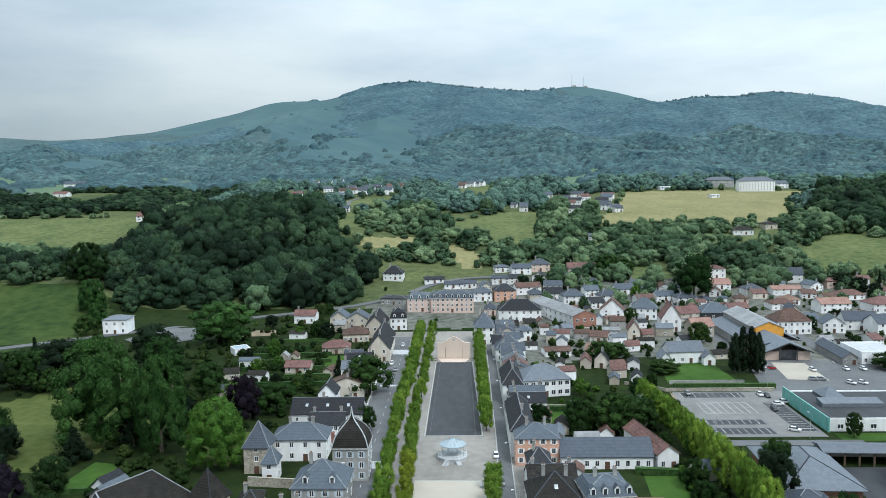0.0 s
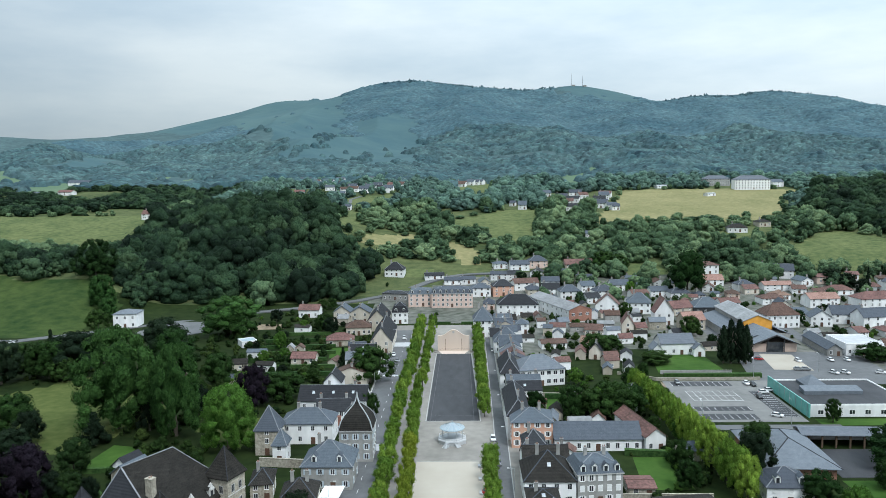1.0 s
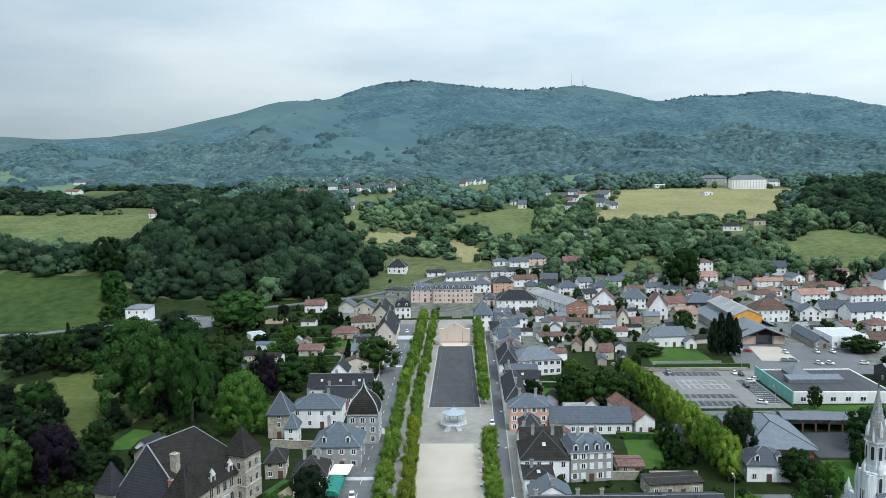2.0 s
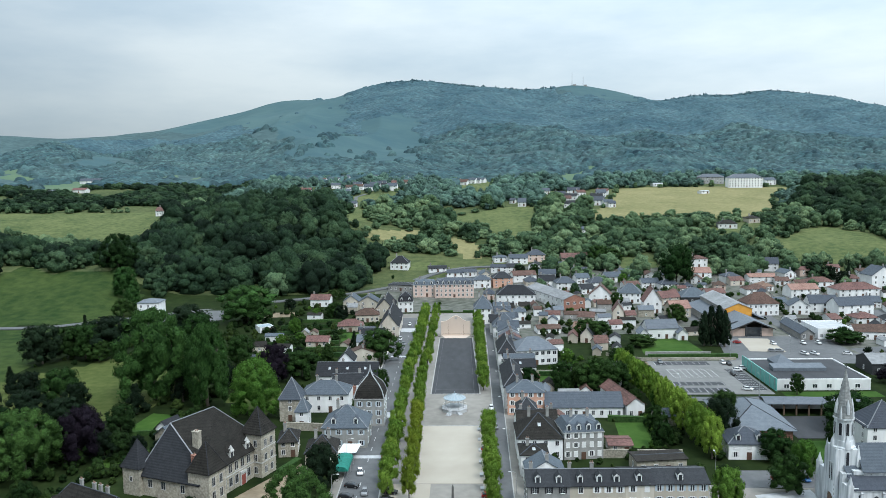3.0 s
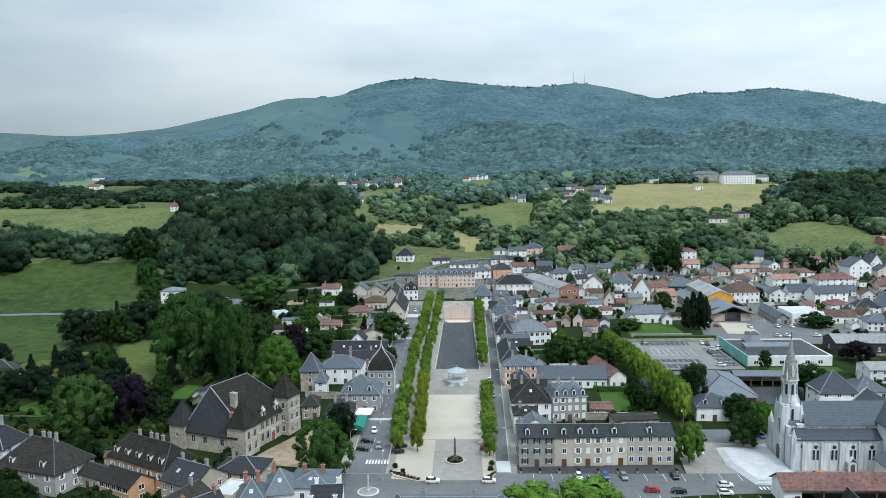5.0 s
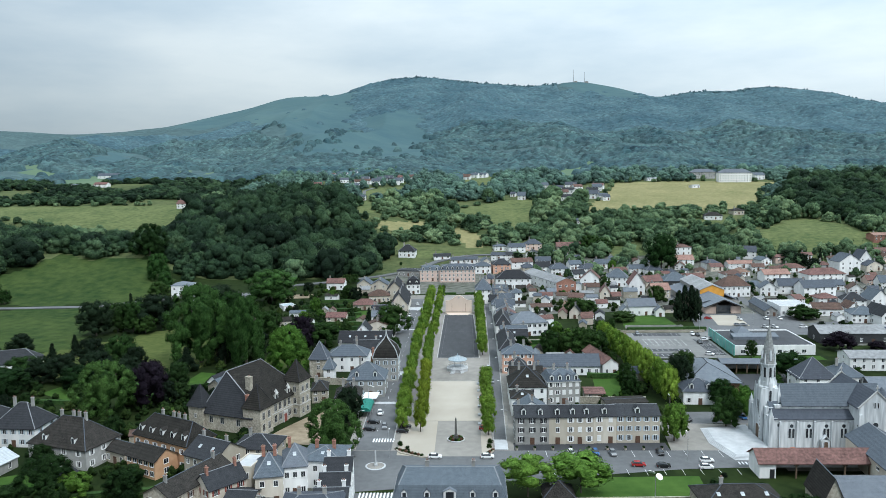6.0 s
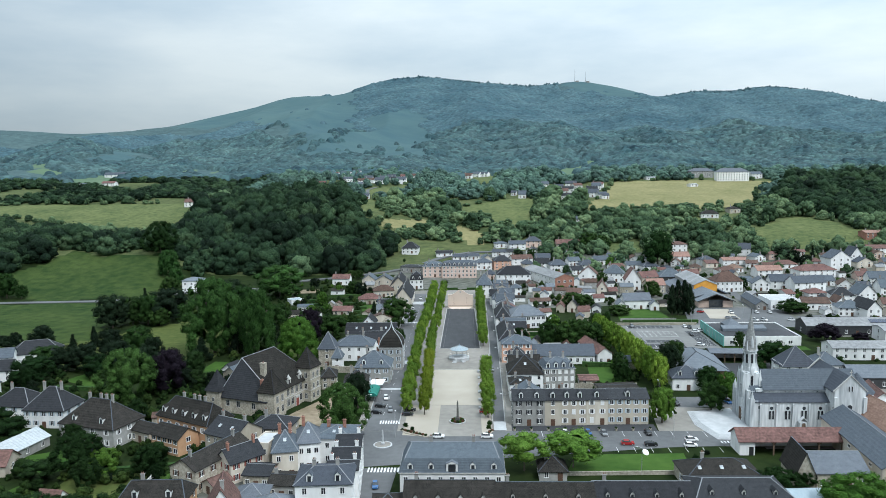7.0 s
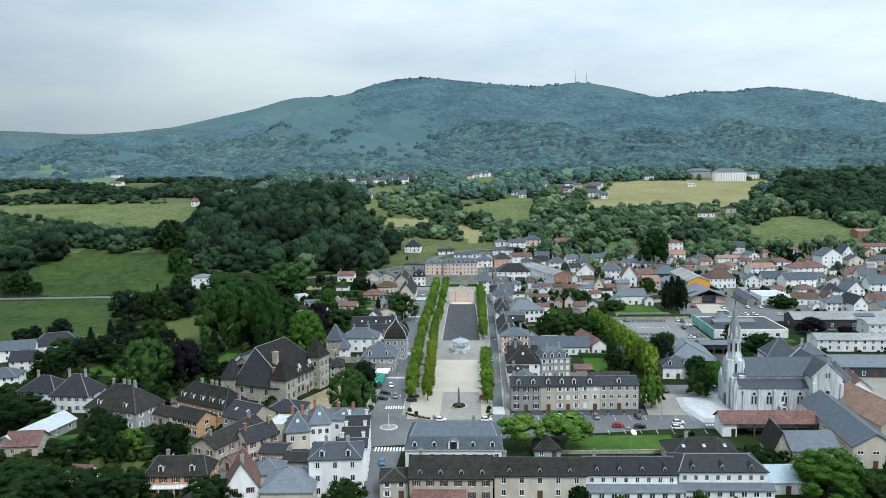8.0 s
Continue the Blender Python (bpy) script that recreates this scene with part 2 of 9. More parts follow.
M["leaf_bright"] = material("bright_leaves", (0.030, 0.085, 0.012), (0.112, 0.215, 0.038), 26, 0.8, 1.0, bump_scale=42, deep=0.7, stain=0.3, object_random=0.25, island=0.3, spec=0.06)
M["leaf_deep"] = material("deep_green_leaves", (0.004, 0.012, 0.004), (0.022, 0.052, 0.014), 26, 0.8, 1.0, bump_scale=42, deep=0.7, stain=0.3, object_random=0.3, island=0.3, spec=0.06)
M["leaf_dark"] = material("dark_conifer_needles", (0.005, 0.012, 0.007), (0.016, 0.030, 0.014), 26, 0.8, 1.0, bump_scale=42, deep=0.7, stain=0.3, object_random=0.25, island=0.3, spec=0.06)
M["leaf_copper"] = material("copper_beech_leaves", (0.005, 0.004, 0.007), (0.02, 0.014, 0.022), 26, 0.8, 1.0, bump_scale=42, deep=0.7, stain=0.3, spec=0.06)
M["leaf_red"] = material("red_flowers", (0.05, 0.05, 0.025), (0.20, 0.07, 0.055), 2, 0.8, spec=0.06)
M["woods"] = material("wood_leaves", (0.006, 0.017, 0.011), (0.041, 0.078, 0.037), 0.8, 0.85, 1.0, bump_scale=1.3, deep=1.6, stain=0.35, tint=True, object_random=0.62, island=0.07, spec=0.06)
M["garden_leaves"] = material("garden_leaves", (0.004, 0.010, 0.003), (0.028, 0.054, 0.013), 1.6, 0.85, 1.0, bump_scale=2.5, deep=0.6, stain=0.3, tint=True, object_random=0.5, island=0.07, spec=0.06)
M["hill_leaves"] = material("hillside_leaves", (0.022, 0.054, 0.032), (0.130, 0.196, 0.096), 0.8, 0.85, 1.0, bump_scale=1.2, deep=1.6, stain=0.35, tint=True, object_random=0.6, island=0.07, spec=0.06)
# leaves paled towards blue-green, so the colour holds the haze of the far hillside
M["hazed_far_woods"] = material("hazed_far_leaves", (0.028, 0.064, 0.056), (0.108, 0.174, 0.134), 0.5, 0.8, 1.0, bump_scale=0.5, deep=1.5, tint=True, object_random=0.4, island=0.07, spec=0.06)
# ridge forest: the blue of distance haze is put into the leaf colour
M["ridge_woods"] = material("hazed_ridge_leaves", (0.038, 0.078, 0.098), (0.074, 0.126, 0.142), 0.01, 0.9, cells=6, deep=0.5, tone_span=0.20, tint=True, object_random=0.12, spec=0.06)
M["hedge"] = material("hedge_leaves", (0.015, 0.04, 0.012), (0.05, 0.10, 0.03), 1.2, 0.8, 0.8, bump_scale=3, object_random=0.2, spec=0.06)
M["rough_grass"] = material("rough_park_grass", (0.040, 0.060, 0.016), (0.092, 0.108, 0.035), 0.3, 0.95, 0.3, bump_scale=4, stain=0.5, spec=0.06)
M["lawn"] = material("lawn_grass", (0.022, 0.060, 0.011), (0.060, 0.112, 0.024), 0.3, 0.9, 0.3, bump_scale=6, stain=0.6, spec=0.06)
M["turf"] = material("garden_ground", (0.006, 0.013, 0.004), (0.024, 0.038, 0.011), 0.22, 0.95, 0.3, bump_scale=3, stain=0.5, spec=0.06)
M["field_green"] = material("green_pasture", (0.052, 0.078, 0.030), (0.142, 0.156, 0.066), 0.22, 0.95, 0.8, bump_scale=0.9, deep=0.5, stain=0.42, spec=0.06)
M["meadow"] = material("rough_meadow", (0.013, 0.034, 0.010), (0.054, 0.078, 0.023), 0.16, 0.95, 0.8, bump_scale=0.8, deep=0.5, stain=0.45, spec=0.06)
M["field_gold"] = material("mown_hay_field", (0.140, 0.142, 0.064), (0.250, 0.222, 0.112), 0.25, 0.95, 0.8, bump_scale=0.9, deep=0.5, stain=0.45, spec=0.06)
# pasture green with distance haze mixed into its colour
M["hazed_far_field"] = material("hazed_pasture", (0.080, 0.130, 0.085), (0.115, 0.165, 0.100), 0.02, 0.95, stain=0.5, spec=0.06)
# mountain grass, slope trees and floor: haze painted in as blue-grey base colours
M["hazed_ridge_grass"] = material("hazed_upland_grass", (0.046, 0.092, 0.108), (0.074, 0.126, 0.128), 0.012, 0.95, 0.5, bump_scale=0.03, deep=3, stain=0.5, spec=0.06)
M["slope_woods"] = material("hazed_slope_leaves", (0.029, 0.062, 0.074), (0.070, 0.116, 0.116), 0.016, 0.85, cells=4.5, deep=0.5, tone_span=0.26, tint=True, object_random=0.25, spec=0.06)
M["hazed_ridge_floor"] = material("hazed_ridge_floor", (0.046, 0.080, 0.088), (0.074, 0.116, 0.118), 0.008, 0.95, bump=0.0, cells=12, deep=0.6, tone_span=0.15, stain=0.5, spec=0.06)
M["town"] = material("yards_and_lanes", (0.040, 0.050, 0.032), (0.17, 0.165, 0.15), 0.22, 0.95, 0.3, bump_scale=2, stain=0.35)
M["forest_floor"] = material("hill_grass", (0.036, 0.056, 0.023), (0.110, 0.124, 0.054), 0.15, 0.95, 0.8, bump_scale=0.8, deep=0.6, stain=0.4, spec=0.06)


# ---- mesh helpers ----
class Shape:
    """Vertices and faces gathered for one mesh."""

    def __init__(self):
        self.v, self.f = [], []

    def box(self, x0, x1, y0, y1, z0, z1):
        k = len(self.v)
        self.v += [(x0, y0, z0), (x1, y0, z0), (x1, y1, z0), (x0, y1, z0), (x0, y0, z1), (x1, y0, z1), (x1, y1, z1), (x0, y1, z1)]
        self.f += [tuple(k + i for i in q) for q in ((3, 2, 1, 0), (4, 5, 6, 7), (0, 1, 5, 4), (1, 2, 6, 5), (2, 3, 7, 6), (3, 0, 4, 7))]
        return self

    def slab(self, poly, down=0.2):
        """A sheet over poly (counter-clockwise from above), with thickness below it."""
        k, n = len(self.v), len(poly)
        self.v += [tuple(p) for p in poly] + [(p[0], p[1], p[2] - down) for p in poly]
        self.f.append(tuple(range(k, k + n)))
        self.f.append(tuple(range(k + 2 * n - 1, k + n - 1, -1)))
        for i in range(n):
            j = (i + 1) % n
            self.f.append((k + i, k + n + i, k + n + j, k + j))
        return self

    def shell(self, polys, down=0.2):
        """Sheets that meet along shared edges, with one thickness below them all."""
        base, seen, count = len(self.v), {}, {}
        tops = []
        for p in polys:
            ids = []
            for q in p:
                key = tuple(round(c, 3) for c in q)
                if key not in seen:
                    seen[key] = len(seen)
                ids.append(seen[key])
            tops.append(ids)
            for i, j in zip(ids, ids[1:] + ids[:1]):
                count[(i, j)] = count.get((i, j), 0) + 1
        n, pts = len(seen), list(seen)
        self.v += pts + [(x, y, z - down) for x, y, z in pts]
        for ids in tops:
            self.f.append(tuple(base + i for i in ids))
            self.f.append(tuple(base + n + i for i in reversed(ids)))
        for i, j in count:
            if (j, i) not in count:
                self.f.append((base + i, base + n + i, base + n + j, base + j))
        return self

    def lattice(self, xs, zs, holes, y0, y1, sill=0.0):
        """An upright plate with openings; holes: the cells (column, row) left open."""
        k, nx = len(self.v), len(xs)
        for y in (y0, y1):
            self.v += [(x, y - (sill if j == 0 and y == y0 else 0), z) for j, z in enumerate(zs) for x in xs]
        m = nx * len(zs)
        solid = {(i, j) for i in range(nx - 1) for j in range(len(zs) - 1)} - set(holes)
        for i, j in solid:
            a, b, c, d = j * nx + i, j * nx + i + 1, (j + 1) * nx + i + 1, (j + 1) * nx + i
            self.f.append((k + a, k + b, k + c, k + d))
            for di, dj, p, q in ((0, -1, a, b), (1, 0, b, c), (0, 1, c, d), (-1, 0, d, a)):
                if (i + di, j + dj) not in solid:
                    self.f.append((k + q, k + p, k + p + m, k + q + m))
        return self

    def beam(self, a, b, w, up=0.12):
        """A square bar from a to b."""
        a, b = Vector(a), Vector(b)
        d = (b - a).normalized()
        s = d.cross(Vector((0, 0, 1)))
        s = s.normalized() * w / 2 if s.length > 1e-4 else Vector((w / 2, 0, 0))
        u = s.cross(d).normalized() * up / 2
        k = len(self.v)
        self.v += [tuple(p) for p in (a - s - u, a + s - u, a + s + u, a - s + u, b - s - u, b + s - u, b + s + u, b - s + u)]
        self.f += [tuple(k + i for i in q) for q in ((0, 1, 2, 3), (7, 6, 5, 4), (1, 0, 4, 5), (2, 1, 5, 6), (3, 2, 6, 7), (0, 3, 7, 4))]
        return self

    def lathe(self, profile, n=12, cx=0, cy=0, twist=0.0):
        """Rings of (radius, height) round a vertical axis, capped."""
        k = len(self.v)
        for r, z in profile:
            self.v += [(cx + r * math.cos(2 * math.pi * i / n + twist), cy + r * math.sin(2 * math.pi * i / n + twist), z) for i in range(n)]
        for j in range(len(profile) - 1):
            for i in range(n):
                a, b = k + j * n + i, k + j * n + (i + 1) % n
                self.f.append((a, b, b + n, a + n))
        self.f.append(tuple(k + i for i in range(n - 1, -1, -1)))
        self.f.append(tuple(k + (len(profile) - 1) * n + i for i in range(n)))
        return self

    def mesh(self, name, *mats):
        me = bpy.data.meshes.new(name)
        me.from_pydata(self.v, [], self.f)
        for m in mats:
            me.materials.append(m)
        return me


def part(name, shape, mat, parent, label=""):
    """One mesh object under a thing or a part; shape may be a mesh that is shared."""
    me = shape if isinstance(shape, bpy.types.Mesh) else shape.mesh(name, M[mat])
    ob = new(name, me)
    ob.parent = parent
    if label:
        ob["label"] = label
    return ob


def thing(name, label, category, x, y, rot=0, z=None, group="", kind=""):
    """An empty at a thing's base on the ground."""
    ob = new(name)
    ob.empty_display_size = 0.5
    ob.matrix_world = pose(x, y, float(ground_z(x, y)) if z is None else z, 0, 0, rot)
    return tagged(ob, label, category, group, kind)


def single(name, shape, mat, label, category, x=0, y=0, z=0, rot=0, group="", kind=""):
    """A thing or a piece of the setting that is one mesh."""
    ob = new(name, shape if isinstance(shape, bpy.types.Mesh) else shape.mesh(name, M[mat]))
    ob.matrix_world = pose(x, y, z, 0, 0, rot)
    return tagged(ob, label, category, group, kind)


def quick_mesh(name, verts, tris, mat, tint=None, quads=False):
    """A large joined mesh from arrays."""
    me, n = bpy.data.meshes.new(name), 4 if quads else 3
    me.vertices.add(len(verts))
    me.vertices.foreach_set("co", np.asarray(verts, np.float32).ravel())
    me.loops.add(len(tris) * n)
    me.loops.foreach_set("vertex_index", np.asarray(tris, np.int32).ravel())
    me.polygons.add(len(tris))
    me.polygons.foreach_set("loop_start", np.arange(0, len(tris) * n, n, dtype=np.int32))
    me.update(calc_edges=True)
    me.materials.append(mat)
    if tint is not None:
        at = me.attributes.new("tint", "FLOAT", "POINT")
        at.data.foreach_set("value", np.asarray(tint, np.float32))
    return me


# ---- the lie of the land ----
RISE_Y = (-9000, 190, 240, 290, 410, 480, 600, 745, 1000)
RISE_Z = (0, 0, 2.5, 9, 29, 40, 51, 62, 84)
RIDGE_X = (-3400, -1640, -1340, -1040, -950, -700, -620, -420, -370, -270, -150, 40, 245, 360, 510, 635, 795, 870, 980, 1170, 1390, 3000)
RIDGE_Z = (190, 207, 188, 203, 223, 275, 304, 305, 328, 353, 361, 335, 320, 346, 317, 279, 301, 291, 312, 290, 246, 204)


def ease(f):
    f = np.clip(f, 0, 1)
    return f * f * (3 - 2 * f)


def ground_z(x, y):
    """Height of the ground: a flat valley floor, foothills, a wooded knoll and the ridge behind."""
    x, y = np.asarray(x, float), np.asarray(y, float)
    low = sum(np.interp(y + k, RISE_Y, RISE_Z) for k in (-30, -15, 0, 15, 30)) / 5
    low = low + 20 * np.exp(-((x + 150) / 75) ** 2 - ((y - 390) / 80) ** 2)
    low = low + 7 * np.exp(-((x - 330) / 120) ** 2 - ((y - 330) / 60) ** 2)
    low = low + 17 * ease((y - 135) / 125) * (1 - ease((y - 235) / 120)) * ease((-185 - x) / 60)
    s = np.clip((y - 745) / (2300 - 745), 0, 1)
    ridge = sum(np.interp(x + k, RIDGE_X, RIDGE_Z) for k in (-40, 0, 40)) / 3 + 7
    spur = 1 - 1.6 * np.abs(np.sin(x / 168 + 0.35 * np.sin(y / 210) + y / 900 + 0.6))
    rib = 1 - 1.6 * np.abs(np.sin(x / 71 + 0.5 * np.sin(y / 130 + x / 300) - y / 520))
    gully = 24 * spur + 11 * rib + 4 * np.sin(y / 60 + x / 130)
    high = 62 + (ridge - 62) * s ** 1.45 + gully * np.sin(np.pi * s) ** 0.8
    back = np.clip((y - 2300) / 700, 0, 1)
    z = np.where(y > 745, np.maximum(high - 120 * back, low * 0 + 40), low)
    return z


# ---- the ground sheet ----
def inside(poly, x, y):
    hit = np.zeros(x.shape, bool)
    for (x0, y0), (x1, y1) in zip(poly, poly[1:] + poly[:1]):
        with np.errstate(divide="ignore", invalid="ignore"):
            hit ^= ((y0 > y) != (y1 > y)) & (x < (x1 - x0) * (y - y0) / (y1 - y0 + 1e-12) + x0)
    return hit


VALLEY_FIELDS = [
    ("meadow", [(-345, 189), (-322, 218), (-314, 251), (-284, 232), (-232, 239), (-206, 200), (-199, 150), (-233, 140), (-280, 134), (-325, 160)]),
    ("meadow", [(-420, 114), (-323, 116), (-228, 130), (-205, 81), (-190, 22), (-243, -15), (-420, -20)]),
    ("town", [(16, 60), (60, 110), (130, 100), (300, 60), (330, 250), (150, 290), (30, 300), (-60, 240), (-50, 170), (16, 170)]),
    ("rough_grass", [(-215, -5), (-190, 22), (-150, 78), (-120, 60), (-108, 8), (-124, -28), (-170, -34)]),
    ("rough_grass", [(-92, 0), (-80, 12), (-66, 2), (-70, -30), (-84, -14)]),
    ("field_green", [(-39, 308), (-19, 309), (-29, 289), (-38, 290)]),
    ("field_green", [(121, 319), (156, 320), (150, 291), (120, 284)]),
]
HILL_FIELDS = [
    ("field_green", [(-620, 500), (-573, 510), (-472, 516), (-317, 513), (-287, 487), (-262, 370), (-290, 365), (-350, 380), (-551, 470)]),
    ("field_green", [(-191, 575), (-164, 595), (-149, 544), (-181, 542)]),
    ("field_green", [(-132, 634), (-68, 683), (-80, 593), (-82, 529), (-121, 558)]),
    ("field_green", [(-171, 666), (-145, 684), (-139, 628), (-165, 618)]),
    ("field_green", [(-132, 523), (-115, 529), (-88, 494), (-93, 400), (-89, 376), (-106, 390)]),
    ("field_gold", [(-90, 363), (-77, 387), (-35, 408), (-36, 377), (-59, 358), (-75, 358)]),
    ("field_gold", [(-16, 388), (3, 378), (20, 345), (17, 323), (2, 320), (-7, 351)]),
    ("field_green", [(-16, 455), (13, 491), (46, 527), (78, 524), (66, 409), (50, 388), (34, 382), (22, 415), (5, 433)]),
]
FAR_FIELDS = [
    ("field_green", [(-11, 842), (47, 875), (32, 637), (11, 614), (-16, 737)]),
    ("field_gold", [(193, 682), (242, 690), (343, 690), (410, 662), (343, 582), (319, 510), (284, 456), (238, 449), (216, 478), (193, 458), (136, 441), (114, 450), (150, 523)]),
    ("field_green", [(270, 363), (321, 410), (345, 367), (350, 310), (325, 285), (289, 278), (244, 299), (248, 332)]),
    ("hazed_far_field", [(140, 885), (209, 1038), (169, 777), (134, 720)]),
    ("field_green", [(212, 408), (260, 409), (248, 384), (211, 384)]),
    ("hazed_far_field", [(-645, 851), (-620, 970), (-570, 925), (-507, 716), (-564, 715)]),
    ("hazed_far_field", [(-1090, 1314), (-735, 1010), (-677, 950), (-654, 867), (-886, 998)]),
    ("hazed_far_field", [(-521, 1020), (-507, 1065), (-451, 991), (-483, 994)]),
]
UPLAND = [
    ("hazed_ridge_grass", [(-930, 2040), (-930, 2340), (-400, 2340), (-334, 1953), (-287, 1617), (-288, 1216), (-302, 1083), (-394, 1418), (-567, 1722), (-750, 1916)]),
    ("hazed_ridge_grass", [(-244, 1305), (-253, 1742), (-174, 1836), (-99, 1606), (-90, 1150), (-145, 1024), (-187, 1210)]),
    ("hazed_ridge_grass", [(-295, 1030), (-282, 1185), (-252, 1347), (-198, 1217), (-198, 1006)]),
    ("hazed_ridge_grass", [(330, 2340), (660, 2340), (643, 2295), (463, 2031), (329, 2115)]),
    ("hazed_ridge_grass", [(-738, 1166), (-836, 1591), (-703, 1349), (-674, 1130), (-708, 1089)]),
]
FIELDS = VALLEY_FIELDS + HILL_FIELDS + FAR_FIELDS + UPLAND


def ragged(x, y):
    """Coordinates shifted to and fro on the mountain, for uneven edges of its open ground."""
    k = np.clip((y - 700) / 300, 0, 1)
    return x + k * (16 * np.sin(y / 47 + x / 90) + 10 * np.sin(y / 17 + 1.7)), y + k * (38 * np.sin(x / 31 + y / 200) + 22 * np.sin(x / 13))


def build_ground():
    xs = np.unique(np.concatenate([np.arange(-3400, -500, 40), np.arange(-500, 500, 5), np.arange(500, 3401, 40)]))
    ys = np.unique(np.concatenate([np.arange(-900, -420, 40), np.arange(-420, 850, 5), np.arange(850, 2500, 18), np.arange(2500, 3401, 60)]))
    gx, gy = np.meshgrid(xs, ys)
    verts = np.stack([gx, gy, ground_z(gx, gy)], -1).reshape(-1, 3)
    nx, ny = len(xs), len(ys)
    i = (np.arange(ny - 1)[:, None] * nx + np.arange(nx - 1)[None]).ravel()
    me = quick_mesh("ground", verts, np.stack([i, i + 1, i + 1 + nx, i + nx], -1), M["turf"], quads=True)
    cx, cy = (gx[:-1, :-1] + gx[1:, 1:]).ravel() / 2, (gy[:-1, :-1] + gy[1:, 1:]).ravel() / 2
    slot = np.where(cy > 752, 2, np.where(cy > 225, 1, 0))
    names = ["turf", "forest_floor", "hazed_ridge_floor"]
    wx, wy = ragged(cx, cy)
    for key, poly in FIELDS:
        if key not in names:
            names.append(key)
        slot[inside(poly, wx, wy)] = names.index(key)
    for key in names[1:]:
        me.materials.append(M[key])
    me.polygons.foreach_set("material_index", slot.astype(np.int32))
    me.polygons.foreach_set("use_smooth", np.ones(len(slot), bool))
    single("ground", me, None, "valley floor, sloping pastures and a long ridge", "ground", kind="structure")


build_ground()


PAVED = []


def sheet(name, poly, mat, label, z=0.06, down=0.3, kind="structure", category="", group=""):
    """A flat paved area with an edge that stands on the ground."""
    if mat in ("asphalt", "asphalt_dark", "lawn", "sand"):
        PAVED.append(poly)
    return single(name, Shape().slab([(px, py, z) for px, py in poly], down), mat, label, category or name, kind=kind, group=group)


def rect(x0, x1, y0, y1):
    return [(x0, y0), (x1, y0), (x1, y1), (x0, y1)]


# ---- buildings ----
WINDOWS = {}
FOOTPRINTS = []


def window_meshes(w, h, shutter, frame_mat, far):
    key = (round(w, 2), round(h, 2), shutter, frame_mat, far)
    if key not in WINDOWS:
        xs, zs = (-w / 2 - 0.13, -w / 2, -0.05, 0.05, w / 2, w / 2 + 0.13), (-0.12, 0, h, h + 0.15)
        fr = Shape().lattice(xs, zs, ((1, 1), (3, 1)), -0.07, 0.05, 0.08)
        n = len(fr.f)
        if far:
            k = len(fr.v)
            fr.v += [(-w / 2, -0.02, 0), (w / 2, -0.02, 0), (w / 2, -0.02, h), (-w / 2, -0.02, h)]
            fr.f.append((k, k + 1, k + 2, k + 3))
        me = fr.mesh("window", M[frame_mat], M["glass"])
        if far:
            me.polygons[n].material_index = 1
        pane = Shape().box(-w / 2, w / 2, -0.02, 0.05, 0, h).mesh("pane", M["glass"])
        sh = None
        if shutter:
            sh = Shape().lattice((-w / 2, -w / 2 + 0.07, -0.07, 0), (0, 0.08, h * 0.5 - 0.04, h * 0.5 + 0.04, h - 0.08, h), ((1, 1), (1, 3)), -0.08, 0)
            k = len(sh.v)
            sh.v += [(-w / 2, -0.05, 0), (0, -0.05, 0), (0, -0.05, h), (-w / 2, -0.05, h)]
            sh.f.append((k, k + 1, k + 2, k + 3))
            sh = sh.mesh("shutter", M[shutter])
        WINDOWS[key] = me, pane, sh
    return WINDOWS[key]


def add_window(parent, x, y, z, turn, w=1.0, h=1.5, shutter=None, frame_mat="white_paint", closed=False, far=False):
    fr, pane, sh = window_meshes(w, h, shutter, frame_mat, far)
    win = part("window", fr, None, parent)
    win.matrix_local = pose(x, y, z, 0, 0, turn)
    if closed and sh:
        for sx in (0, w / 2):
            part("shutter", sh, None, win).matrix_local = pose(sx, -0.03, 0)
        return win
    if not far:
        part("pane", pane, None, win)
    if sh:
        part("shutter", sh, None, win).matrix_local = pose(-w / 2 - 0.06, -0.01, 0)
        part("shutter", sh, None, win).matrix_local = pose(w + 0.06, -0.01, 0)
    return win


def roof_faces(w, d, h, rise, over, kind, ridge, hip):
    """Slopes of a roof as polygons, and the lines of its ridge and hips."""
    flip = ridge == "y"
    a, b = (d, w) if flip else (w, d)
    k = rise / (b / 2)
    ex, ey, ez, top = a / 2 + over, b / 2 + over, h - over * k, h + rise
    inset = {"gable": 0.0, "hip": min(hip if hip is not None else b / 2, a / 2) + over, "pyramid": ex}[kind]
    rx = ex - inset
    polys = [[(-ex, -ey, ez), (ex, -ey, ez), (rx, 0, top), (-rx, 0, top)], [(ex, ey, ez), (-ex, ey, ez), (-rx, 0, top), (rx, 0, top)]]
    lines = [((-rx, 0, top), (rx, 0, top))]
    if inset > 0:
        polys += [[(ex, -ey, ez), (ex, ey, ez), (rx, 0, top)], [(-ex, ey, ez), (-ex, -ey, ez), (-rx, 0, top)]]
        lines += [((s * ex, q * ey, ez), (s * rx, 0, top)) for s in (-1, 1) for q in (-1, 1)]
    if rx < 0.01:
        polys[0], polys[1] = polys[0][:3], polys[1][:3]
        lines = lines[1:]
    if flip:
        polys = [[(-py, px, pz) for px, py, pz in p] for p in polys]
        lines = [tuple((-py, px, pz) for px, py, pz in l) for l in lines]
    return polys, lines


